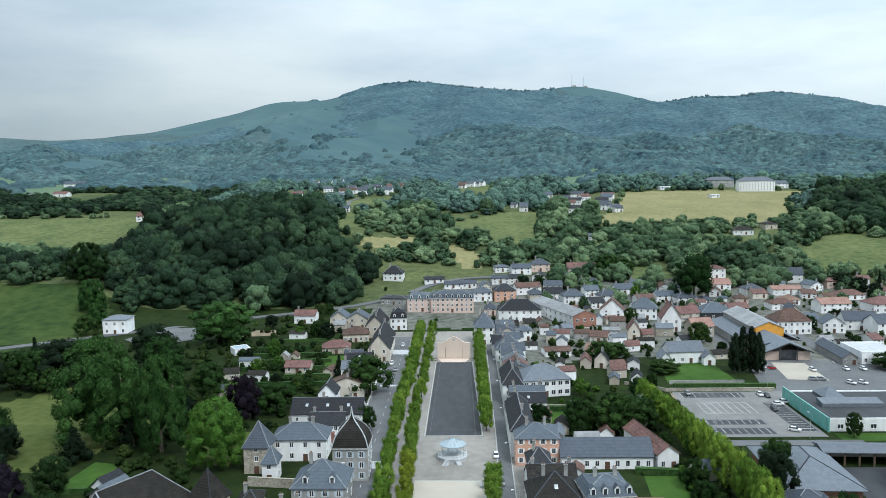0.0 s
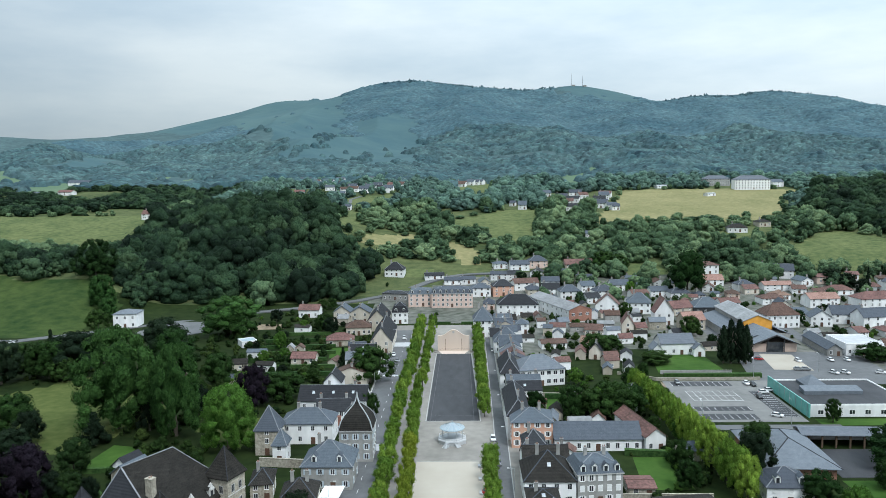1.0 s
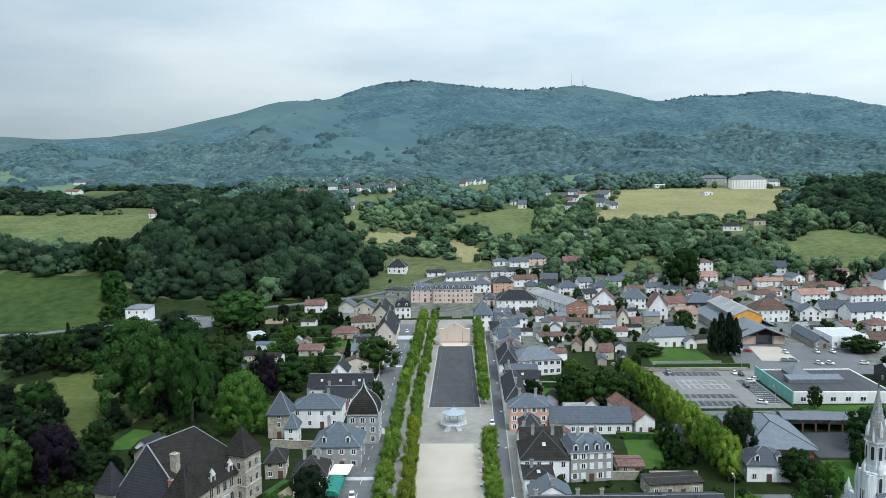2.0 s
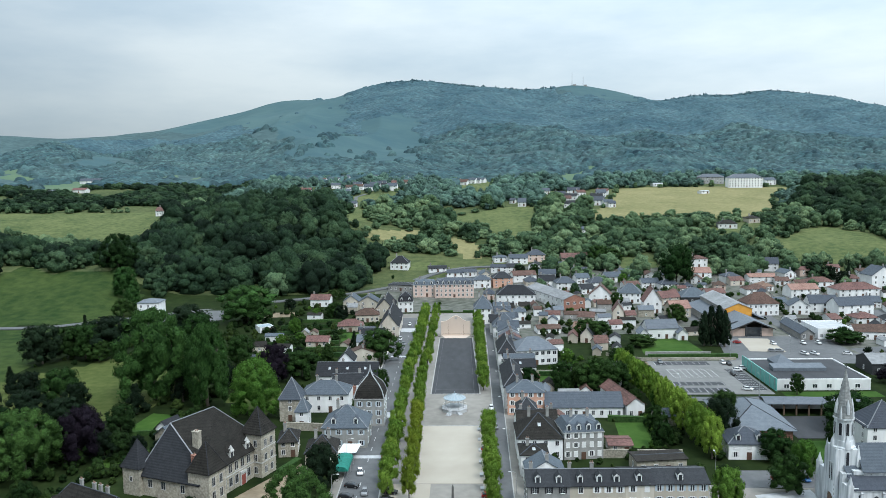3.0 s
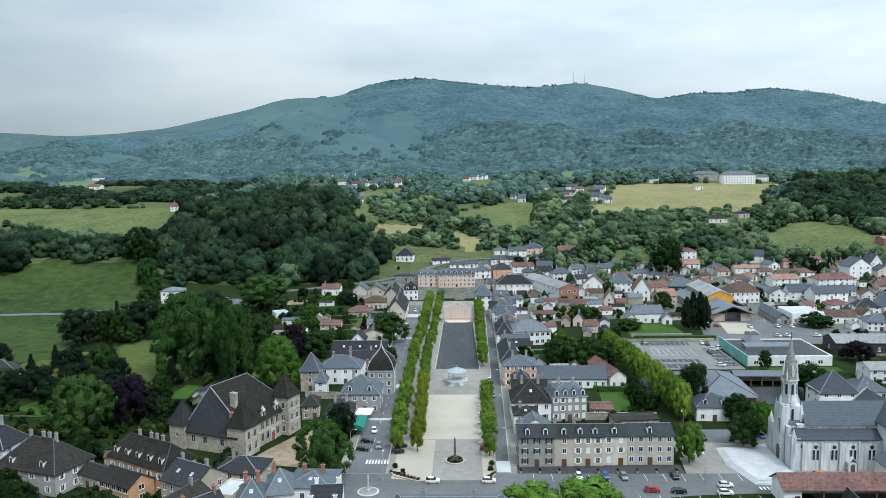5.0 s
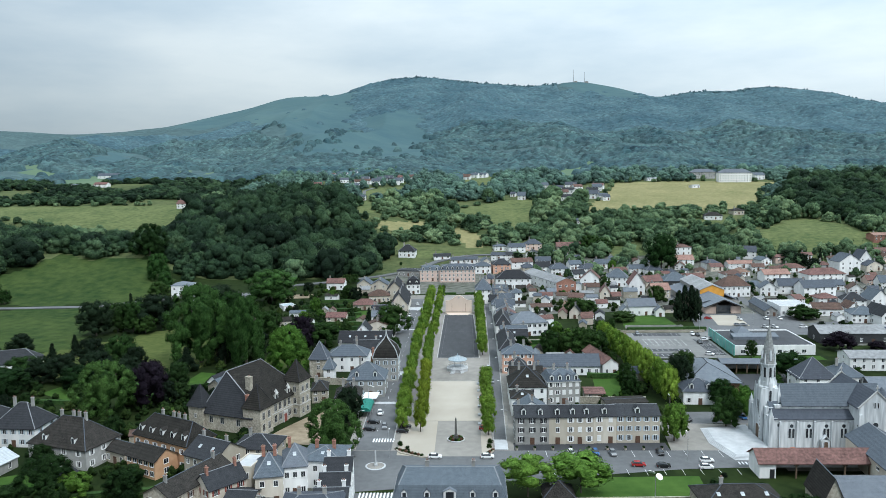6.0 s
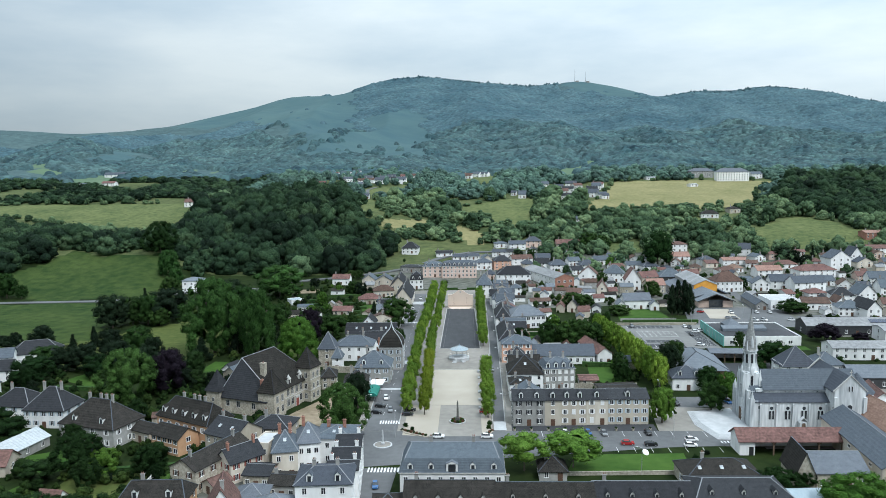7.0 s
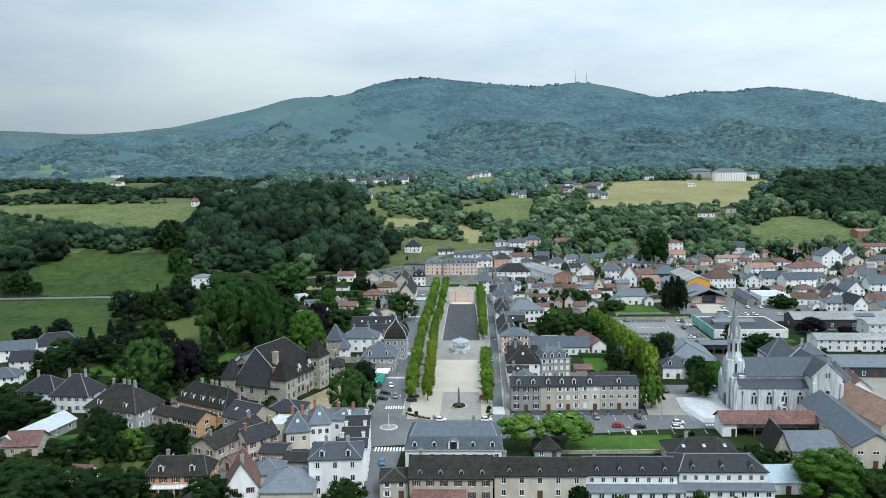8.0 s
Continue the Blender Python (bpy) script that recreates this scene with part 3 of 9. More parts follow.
def chimney(parent, x, y, z, h=1.6, w=0.9, d=0.55, mat="grey"):
    c = part("chimney", Shape().box(-w / 2, w / 2, -d / 2, d / 2, -1.2, h).box(-w / 2 - 0.1, w / 2 + 0.1, -d / 2 - 0.1, d / 2 + 0.1, h, h + 0.15), mat, parent)
    c.matrix_local = pose(x, y, z)
    pots = Shape()
    for k in (-0.22, 0.22):
        pots.lathe([(0.14, h + 0.15), (0.11, h + 0.6)], 8, k * w, 0)
    part("chimney_pot", pots, "tile_orange", c)
    return c


def dormer(parent, x, y, z, turn, w=1.35, h=1.75, depth=2.0, roof="slate", wall="white_paint"):
    """A small gabled dormer whose front stands at (x, y, z)."""
    s = Shape().box(-w / 2, w / 2, 0, depth, 0, h)
    k = len(s.v)
    s.v += [(-w / 2, 0, h), (w / 2, 0, h), (0, 0, h + 0.75)]
    s.f.append((k, k + 1, k + 2))
    dm = part("dormer", s, wall, parent)
    dm.matrix_local = pose(x, y, z, 0, 0, turn)
    part("dormer_roof", Shape().slab([(-w / 2 - 0.15, -0.15, h - 0.03), (0, -0.15, h + 0.82), (0, depth + 0.4, h + 0.82), (-w / 2 - 0.15, depth, h - 0.03)][::-1], 0.08).slab([(w / 2 + 0.15, -0.15, h - 0.03), (w / 2 + 0.15, depth, h - 0.03), (0, depth + 0.4, h + 0.82), (0, -0.15, h + 0.82)], 0.08), roof, dm)
    part("pane", Shape().box(-w * 0.32, w * 0.32, -0.03, 0.02, 0.2, h - 0.1), "glass", dm)
    return dm


def house(label, x, y, rot, w, d, h, rise, roof="gable", ridge="x", wall="white", cover="slate", floors=2, bays=3, side=1, shutter=None, chimneys=1, dormers=0, over=0.4, hip=None, name="house", category="house", lights=0, z=None, caps=True, win=(1.0, 1.45), door="shutter_brown", frame_mat="white_paint", group="", closed=0, side_dormers=0, chimney_mat="grey", dormer_size=(1.35, 1.75)):
    """A house of one block: walls with gables, roof, ridge, windows on its four faces, door, chimneys and dormers. Its front looks along -y."""
    t = thing(name, label, category, x, y, rot, z, group)
    FOOTPRINTS.append((x, y, w, d, rot))
    rnd = random.Random(int(x * 31 + y * 17))
    s = Shape().box(-w / 2, w / 2, -d / 2, d / 2, -1.5, h)
    if roof == "gable":
        k = len(s.v)
        if ridge == "x":
            s.v += [(-w / 2, -d / 2, h), (-w / 2, d / 2, h), (-w / 2, 0, h + rise - 0.15), (w / 2, -d / 2, h), (w / 2, d / 2, h), (w / 2, 0, h + rise - 0.15)]
        else:
            s.v += [(w / 2, -d / 2, h), (-w / 2, -d / 2, h), (0, -d / 2, h + rise - 0.15), (w / 2, d / 2, h), (-w / 2, d / 2, h), (0, d / 2, h + rise - 0.15)]
        s.f += [(k + 1, k, k + 2), (k + 3, k + 4, k + 5)]
    part("wall", s, wall, t)
    if roof == "flat":
        part("roof", Shape().box(-w / 2 + 0.25, w / 2 - 0.25, -d / 2 + 0.25, d / 2 - 0.25, h, h + 0.06), cover, t)
        par = Shape().box(-w / 2 - 0.05, w / 2 + 0.05, -d / 2 - 0.05, -d / 2 + 0.25, h, h + 0.35).box(-w / 2 - 0.05, w / 2 + 0.05, d / 2 - 0.25, d / 2 + 0.05, h, h + 0.35)
        par.box(-w / 2 - 0.05, -w / 2 + 0.25, -d / 2 + 0.25, d / 2 - 0.25, h, h + 0.35).box(w / 2 - 0.25, w / 2 + 0.05, -d / 2 + 0.25, d / 2 - 0.25, h, h + 0.35)
        part("parapet", par, wall, t)
        lines = []
    elif roof == "mansard":
        lo, run = rise * 0.62, min(1.3, d * 0.15)
        polys, lines = roof_faces(w - 2 * run, d - 2 * run, h + lo, rise - lo, 0.0, "hip", ridge, hip)
        for sx, sy, ex, ey in ((-1, -1, 1, -1), (1, -1, 1, 1), (1, 1, -1, 1), (-1, 1, -1, -1)):
            o = 0.25
            polys.append([(sx * (w / 2 + o), sy * (d / 2 + o), h), (ex * (w / 2 + o), ey * (d / 2 + o), h), (ex * (w / 2 - run), ey * (d / 2 - run), h + lo), (sx * (w / 2 - run), sy * (d / 2 - run), h + lo)])
        part("roof", Shape().shell(polys), cover, t)
        part("cornice", Shape().box(-w / 2 - 0.3, w / 2 + 0.3, -d / 2 - 0.3, d / 2 + 0.3, h - 0.3, h - 0.02), "quoin", t)
    else:
        polys, lines = roof_faces(w, d, h, rise, over, roof, ridge, hip)
        part("roof", Shape().shell(polys), cover, t)
    if caps and lines:
        cs = Shape()
        for p, q in lines:
            cs.beam(p, q, 0.24, 0.12)
        part("ridge_cap", cs, "lead" if cover in ("slate_blue", "slate", "slate_dark") else "slate" if cover.startswith("slate") else cover, t)
    ww, wh = win
    far = y > -20 or abs(x) > 100
    faces = [("x", w, bays, -d / 2, 0)]
    if y > 95 and side < 5:
        side = 0
    if x < 40:
        faces.append(("y", d, side, w / 2, 90))
    if x > -40:
        faces.append(("y", d, side, -w / 2, -90))
    storey = h / max(floors, 1)
    for axis, length, count, off, turn in faces:
        for f in range(floors):
            for i in range(count):
                u = -length / 2 + length * (i + 0.5) / count
                if door and f == 0 and turn == 0 and i == count // 2:
                    dr = part("door", Shape().box(-0.55, 0.55, -0.06, 0.02, 0, 2.15).box(-0.7, -0.55, -0.09, 0.02, 0, 2.3).box(0.55, 0.7, -0.09, 0.02, 0, 2.3).box(-0.55, 0.55, -0.09, 0.02, 2.15, 2.3), door, t)
                    dr.matrix_local = pose(u, off, 0)
                    continue
                zz = f * storey + min(1.0, storey * 0.35)
                hh = min(wh, storey - 1.15) if f else min(wh + 0.1, storey - 1.1)
                px, py = (u, off) if axis == "x" else (off, u)
                add_window(t, px, py, zz, turn, ww, max(hh, 0.7), shutter if y < 20 else None, frame_mat, closed > 0 and rnd.random() < closed, far)
    slope = rise / (d / 2) if ridge == "x" else rise / (w / 2)
    for i in range(chimneys):
        u = (-0.42, 0.42, 0.0, 0.2)[i % 4]
        if ridge == "x":
            chimney(t, u * w * (0.9 if roof == "gable" else 0.5), 0.3, h + rise - 0.2, mat=chimney_mat)
        else:
            chimney(t, 0.3, u * d * (0.9 if roof == "gable" else 0.5), h + rise - 0.2, mat=chimney_mat)
    for i in range(dormers):
        u = -w / 2 + w * (i + 0.5) / dormers
        if roof == "mansard":
            dormer(t, u, -d / 2 + 0.15, h + 0.25, 0, depth=1.4, roof=cover)
        else:
            yy = -d / 2 + 0.9
            dormer(t, u, yy, h + 0.9 * slope - 0.25, 0, *dormer_size, depth=2.2, roof=cover, wall="white_paint" if dormer_size[0] > 1.2 else "quoin")
    for i in range(side_dormers):
        u = -d / 2 + d * (i + 0.5) / side_dormers
        for sx, turn in ((-1, -90), (1, 90)):
            dormer(t, sx * (w / 2 - 0.5), u, h + 0.3, turn, depth=1.6, roof=cover)
    for i in range(lights):
        u = -w / 2 + w * (i + 0.7) / (lights + 0.4)
        yy = -d / 4
        sl = math.degrees(math.atan(slope)) if ridge == "x" else 0
        part("roof_light", Shape().box(-0.45, 0.45, -0.6, 0.6, 0, 0.08), "zinc", t).matrix_local = pose(u, yy, h + rise / 2 + 0.03, sl, 0, 0)
    return t


# ---- trees ----
def rand_dirs(rng, n):
    v = rng.normal(size=(n, 3))
    return v / np.linalg.norm(v, axis=1, keepdims=True)


def leaf_quads(rng, centre, out, size, half=False):
    """Small four-sided leaf clumps at centre, facing roughly along out."""
    n = len(centre)
    nor = out + 0.55 * rand_dirs(rng, n)
    nor /= np.linalg.norm(nor, axis=1, keepdims=True)
    a = np.cross(nor, rand_dirs(rng, n))
    a /= np.linalg.norm(a, axis=1, keepdims=True) + 1e-9
    b = np.cross(nor, a)
    s = size * rng.uniform(0.6, 1.3, (n, 1))
    fold = nor * s * 0.35
    v = np.stack([centre - a * s, centre - b * s * 0.7 + fold, centre + a * s, centre + b * s * 0.7 + fold], 1).reshape(-1, 3)
    i = np.arange(n)[:, None] * 4
    if half:
        v = v.reshape(-1, 4, 3)[:, :3].reshape(-1, 3)
        return v, np.arange(n * 3).reshape(-1, 3)
    return v, np.concatenate([i + np.array([[0, 1, 2]]), i + np.array([[0, 2, 3]])])


ICO_V = np.array([(0, 0, -1), (0.72, -0.53, -0.45), (-0.28, -0.85, -0.45), (-0.89, 0, -0.45), (-0.28, 0.85, -0.45), (0.72, 0.53, -0.45), (0.28, -0.85, 0.45), (-0.72, -0.53, 0.45), (-0.72, 0.53, 0.45), (0.28, 0.85, 0.45), (0.89, 0, 0.45), (0, 0, 1)])
ICO_F = np.array([(0, 1, 2), (1, 0, 5), (0, 2, 3), (0, 3, 4), (0, 4, 5), (1, 5, 10), (2, 1, 6), (3, 2, 7), (4, 3, 8), (5, 4, 9), (1, 10, 6), (2, 6, 7), (3, 7, 8), (4, 8, 9), (5, 9, 10), (6, 10, 11), (7, 6, 11), (8, 7, 11), (9, 8, 11), (10, 9, 11)])


def crown_radius(form, z):
    """Half the width of a crown at height z, both in units of the whole."""
    if form == "cone":
        return 0.04 + 0.40 * (1 - z)
    if form == "column":
        return 0.30 * math.sin(math.pi * min(1, z * 0.78 + 0.2)) + 0.02
    if form == "flat":
        return 0.5 * math.sqrt(max(0.05, 1 - ((z - 0.62) / 0.42) ** 2))
    return 0.5 * math.sqrt(max(0.04, 1 - ((z - 0.40) / 0.62) ** 2))


def crown(seed, blobs, leaves, size, form, half=True, swell=1.0):
    """Vertices and triangles of a crown one unit high and about one unit wide, standing on z = 0: foliage clumps over a core, each clump set with leaves."""
    rng = np.random.default_rng(seed)
    lo = 0.38 if form == "flat" else 0.03
    lobe = rng.uniform(0, 6.28, 3)
    cs, rs = [], []
    for i in range(blobs):
        z = lo + (1 - lo) * (i + 0.5) / blobs
        ang = i * 2.4 + rng.uniform(-0.4, 0.4)
        wide = crown_radius(form, z) * (1 + 0.16 * math.sin(2 * ang + lobe[0] + 3 * z) + 0.10 * math.sin(3 * ang + lobe[1] - 5 * z))
        r = (0.55 + 0.45 * min(1, crown_radius(form, z) / 0.4)) * 0.80 * swell * math.sqrt(1.0 / blobs) * rng.uniform(0.75, 1.3)
        reach = max(0.0, wide - 0.75 * r) * rng.uniform(0.86, 1.06)
        cs.append((reach * math.cos(ang), reach * math.sin(ang), min(max(z, r * 0.8), 1 - r * 0.8)))
        rs.append(r)
    cs, rs = np.array(cs), np.array(rs)
    axis = np.stack([np.zeros(blobs), np.zeros(blobs), np.clip(cs[:, 2] * 0.8, lo, 0.7)], -1)
    outward = cs - axis
    outward /= np.linalg.norm(outward, axis=1, keepdims=True) + 1e-9
    mid = np.array((0, 0, (1 + lo) / 2))
    core = np.array([(v[0] * 0.62 * crown_radius(form, 0.5 + 0.36 * v[2]), v[1] * 0.62 * crown_radius(form, 0.5 + 0.36 * v[2]), v[2] * 0.36 * (1 - lo)) for v in ICO_V])
    vs, fs, k = [mid + core], [ICO_F], 12
    facing = ICO_V[ICO_F].mean(1)
    for c, r, o in zip(cs, rs, outward):
        vs.append(c + ICO_V * r * rng.uniform(0.6, 1.08, (12, 1)))
        fs.append(ICO_F[facing @ o > -0.35] + k)
        k += 12
    pick = rng.integers(0, blobs, leaves)
    out = rand_dirs(rng, leaves) + 0.8 * outward[pick] + np.array((0, 0, 0.25))
    out /= np.linalg.norm(out, axis=1, keepdims=True)
    c = cs[pick] + out * (rs[pick] * rng.uniform(0.72, 1.25, leaves))[:, None]
    v, f = leaf_quads(rng, c, out, size, half)
    vs.append(v)
    fs.append(f + k)
    return np.concatenate(vs), np.concatenate(fs)


CROWNS = {
    "dome": [crown(11 + i, 34, 2000, 0.031, "dome") for i in range(5)],
    "big": [crown(31 + i, 64, 6000, 0.021, "dome") for i in range(4)],
    "park": [crown(41 + i, 90, 13000, 0.0165, "dome") for i in range(3)],
    "row": [crown(51 + i, 18, 1000, 0.046, "dome") for i in range(5)],
    "cone": [crown(61 + i, 30, 1000, 0.034, "cone") for i in range(3)],
    "column": [crown(71 + i, 40, 1900, 0.022, "column") for i in range(3)],
    "flat": [crown(81 + i, 24, 1100, 0.038, "flat") for i in range(2)],
    "bush": [crown(91 + i, 8, 240, 0.070, "dome") for i in range(4)],
}
CROWN_MESHES = {}


def crown_mesh(kind, i, leaf):
    key = (kind, i, leaf)
    if key not in CROWN_MESHES:
        v, f = CROWNS[kind][i]
        CROWN_MESHES[key] = quick_mesh("crown", v, f, M[leaf])
    return CROWN_MESHES[key]


TRUNK_MESHES = {}


def trunk_mesh(kind):
    if kind not in TRUNK_MESHES:
        s = Shape().lathe([(0.035, -0.05), (0.026, 0.12), (0.02, 0.4), (0.008, 0.75)], 7)
        if kind != "cone":
            for k in range(6):
                a, z = k * 2.1, 0.24 + 0.06 * k
                s.beam((0, 0, z), (0.24 * math.cos(a), 0.24 * math.sin(a), z + 0.24), 0.018, 0.018)
        TRUNK_MESHES[kind] = s.mesh("trunk", M["bark"])
    return TRUNK_MESHES[kind]


TREE_COUNT = [0]


def tree(x, y, h, w, kind="dome", leaf="leaf", label="broad-leaved tree in full summer leaf", clear=0.18, name="tree", group="", z=None):
    """A tapered trunk with limbs under a crown; clear: share of the height under the crown."""
    if kind == "dome" and y < -105:
        kind = "big"
    TREE_COUNT[0] += 1
    i = TREE_COUNT[0]
    t = thing(name, label, "tree" if name == "tree" else name, x, y, (i * 77) % 360, z, group)
    if name == "tree":
        tr = part("trunk", trunk_mesh(kind), None, t)
        tr.scale = (h * 0.8, h * 0.8, h)
    cr = part("crown", crown_mesh(kind, i % len(CROWNS[kind]), leaf), None, t)
    cr.location = (0, 0, h * clear)
    cr.scale = (w, w, h * (1 - clear))
    return t


def bush(x, y, h, w, leaf="leaf", label="rounded green garden shrub", z=None):
    TREE_COUNT[0] += 1
    i = TREE_COUNT[0]
    ob = new("shrub", crown_mesh("bush", i % 4, leaf))
    ob.matrix_world = pose(x, y, float(ground_z(x, y)) - 0.05 if z is None else z, 0, 0, (i * 77) % 360) @ Matrix.Diagonal((w, w, h, 1))
    return tagged(ob, label, "shrub")


def woods(name, label, xy, heights, widths, template, mat, seed, sink=0.0, smooth=False):
    """Many trees joined into one mesh; each stands on the ground at its own turn and size."""
    rng = np.random.default_rng(seed)
    xy = np.asarray(xy, float)
    n = len(xy)
    z = ground_z(xy[:, 0], xy[:, 1]) - sink
    pick = rng.integers(0, len(template), n)
    ang = rng.uniform(0, 6.28, n)
    shade = rng.uniform(0, 1, n)
    vs, fs, ts, k = [], [], [], 0
    for j, (v, f) in enumerate(template):
        idx = np.nonzero(pick == j)[0]
        if not len(idx):
            continue
        c, s = np.cos(ang[idx])[:, None], np.sin(ang[idx])[:, None]
        wv, hv = np.asarray(widths)[idx][:, None], np.asarray(heights)[idx][:, None]
        px = (v[None, :, 0] * c - v[None, :, 1] * s) * wv + xy[idx, 0][:, None]
        py = (v[None, :, 0] * s + v[None, :, 1] * c) * wv + xy[idx, 1][:, None]
        pz = v[None, :, 2] * hv + z[idx][:, None]
        vs.append(np.stack([px, py, pz], -1).reshape(-1, 3))
        fs.append((f[None] + (np.arange(len(idx)) * len(v))[:, None, None]).reshape(-1, 3) + k)
        ts.append(np.repeat(shade[idx], len(v)))
        k += len(idx) * len(v)
    me = quick_mesh(name, np.concatenate(vs), np.concatenate(fs), M[mat], np.concatenate(ts))
    if smooth:
        me.polygons.foreach_set("use_smooth", np.ones(len(me.polygons), bool))
    return single(name, me, None, label, "trees", kind="stuff")


def scatter(seed, n, x0, x1, y0, y1, keep):
    rng = np.random.default_rng(seed)
    x, y = rng.uniform(x0, x1, n), rng.uniform(y0, y1, n)
    ok = keep(x, y)
    return np.stack([x[ok], y[ok]], -1), rng


def clear_of_fields(x, y):
    ok = np.ones(x.shape, bool)
    wx, wy = ragged(x, y)
    for _, poly in FIELDS:
        ok &= ~inside(poly, wx, wy)
    return ok


def sizes(rng, n, lo, hi):
    """Many middling trees, few small and few very large."""
    return lo + (hi - lo) * rng.beta(1.6, 2.6, n)


MID_TREES = [crown(101 + i, 16, 340, 0.034, "dome", swell=1.25) for i in range(5)]
FAR_TREES = [crown(121 + i, 9, 76, 0.058, "dome", swell=1.25) for i in range(5)]
SLOPE_TREES = [crown(141 + i, 4, 8, 0.12, "dome") for i in range(4)]
GARDENS = [(-200, -215), (-70, -215), (-66, -60), (-92, -48), (-200, -48)]


def in_gardens(x, y):
    return inside(GARDENS, x, y) & (np.sin(x / 11 + 0.7) * np.sin(y / 13 + x / 30) > -0.35)


# ---- the square ----
sheet("pavement", rect(-36, 22, -122, 165), "pavement", "worn grey paving round the long square", 0.05)
sheet("road_1", [(-33, -112), (-22, -112), (-24.5, 40), (-26.5, 152), (-35.5, 152), (-35.2, 20)], "asphalt", "grey asphalt street beside the square", 0.09)
sheet("road_2", [(9.8, -112), (13.6, -112), (15.2, 0), (15.8, 150), (12.4, 150), (11.5, 0)], "asphalt", "narrow asphalt lane beside the square", 0.09)
sheet("sand_surface", [(-13, -85), (6.5, -85), (5.6, -37), (-13.3, -37)], "sand", "pale beige sanded promenade", 0.10)
sheet("court_floor", [(-11.9, 0), (6.6, 0), (4.6, 98), (-11.4, 98)], "asphalt_dark", "dark asphalt ball court", 0.10)


# ---- houses round the square and through the town ----
house("dark grey three-storey terrace house with black shutters", 21.6, -101.8, 0.5, 10.4, 11.0, 9.0, 2.1, wall='grey', cover='slate_dark', floors=3, bays=3, side=2, shutter='shutter_black', dormers=2, chimneys=1, win=(0.95, 1.5))
house("narrow beige three-storey terrace house", 29.5, -101.6, 0.5, 5.4, 11.0, 9.0, 2.0, wall='beige', cover='slate_dark', floors=3, bays=1, side=0, dormers=1, chimneys=1)
house("beige three-storey terrace house with white shutters", 36.4, -101.3, 0.5, 8.6, 11.0, 9.0, 1.9, wall='beige', cover='slate_dark', floors=3, bays=3, side=0, shutter='white_paint', dormers=2, chimneys=1, closed=0.3)
house("beige three-storey terrace house with a shop front", 44.2, -100.8, 0.5, 7.0, 11.0, 9.0, 1.7, wall='cream', cover='slate_dark', floors=3, bays=2, side=0, shutter='white_paint', dormers=1, chimneys=0, closed=0.2, lights=1)
house("beige three-storey terrace house at the end of a row", 54.5, -100.3, 0.5, 13.6, 11.0, 9.0, 1.8, wall='beige', cover='slate_dark', floors=3, bays=5, side=2, shutter='shutter_blue', dormers=1, chimneys=0, lights=1)
house("pale three-storey house with a mansard slate roof", 35.8, -61.6, 6.6, 12.0, 11.0, 8.5, 3.5, roof='mansard', wall='grey', cover='slate', floors=3, bays=5, side=2, shutter='white_paint', dormers=4, chimneys=2, closed=0.7)
house("white house with a weathered hipped slate roof", 23.4, -60.7, 0.0, 13.4, 14.0, 7.0, 5.5, roof='hip', cover='slate_old', floors=2, bays=4, side=3, chimneys=2, lights=1)
house("slate-roofed house squeezed into a street row", 21.7, -37.5, 0.0, 6.5, 9.0, 7.0, 3.4, roof='hip', cover='slate_dark', floors=2, bays=2, side=2)
house("small slate-roofed house behind a terrace", 20.6, -75.5, 0.0, 7.8, 9.0, 6.5, 1.5, roof='hip', cover='slate_old', floors=2, bays=2, side=2, lights=1)
house("peach-rendered town house with a hipped slate roof", 22.5, -19.8, 0.0, 12.9, 12.0, 8.5, 2.8, roof='hip', wall='peach', cover='slate', floors=3, bays=4, side=3, shutter='white_paint', chimneys=2)
house("long street building under a dark slate roof", 18.8, -3.6, 0.0, 7.3, 30.0, 8.5, 4.0, roof='hip', ridge='y', cover='slate_dark', floors=3, bays=2, side=7, shutter='white_paint', chimneys=1)
house("school building with a pale slate roof and white walls", 31.4, 50.3, 11.4, 18.9, 14.0, 7.0, 4.4, roof='hip', cover='slate_blue', floors=2, bays=7, side=2, win=(1.5, 1.5), chimneys=0)
house("street house with a slate roof", 19.2, 45.7, 0.0, 7.5, 22.0, 8.0, 4.8, ridge='y', roof='hip', cover='slate_dark', floors=3, bays=2, side=6, shutter='white_paint')
house("low school wing under a grey ribbed roof", 42.6, -22.2, 0.0, 26.7, 13.0, 4.0, 3.5, roof='gable', cover='slate', floors=1, bays=9, side=1, chimneys=0, caps=False)
house("white barn with a weathered red tile roof", 57.7, -17.3, 12.0, 6.6, 24.0, 5.0, 2.4, ridge='y', cover='tile', floors=1, bays=2, side=3, chimneys=0)
house("small tiled outhouse behind garden walls", 48.3, -59.2, -0.6, 7.0, 8.0, 3.0, 0.6, roof='gable', cover='tile', wall='stone', floors=1, bays=2, side=1, chimneys=0)
house("long slate-roofed outbuilding behind the terrace", 56.6, -74.1, 7.5, 14.6, 7.0, 4.0, 0.3, roof='gable', cover='slate_old', wall='stone', floors=1, bays=4, side=1, chimneys=0)
house("white square house with a hipped slate roof and two dormers", 85.4, -62.3, -2.7, 12.0, 11.0, 5.1, 3.3, roof='hip', cover='slate', floors=2, bays=3, side=2, dormers=2, chimneys=0, closed=0.4, shutter='white_paint')
house("large pink hotel with slate mansard roof and striped shutters", -5.6, 219.1, 0.0, 25.5, 14.0, 8.7, 3.7, roof='mansard', wall='pink', cover='slate', floors=3, bays=9, side=3, shutter='shutter_red', dormers=7, chimneys=3)
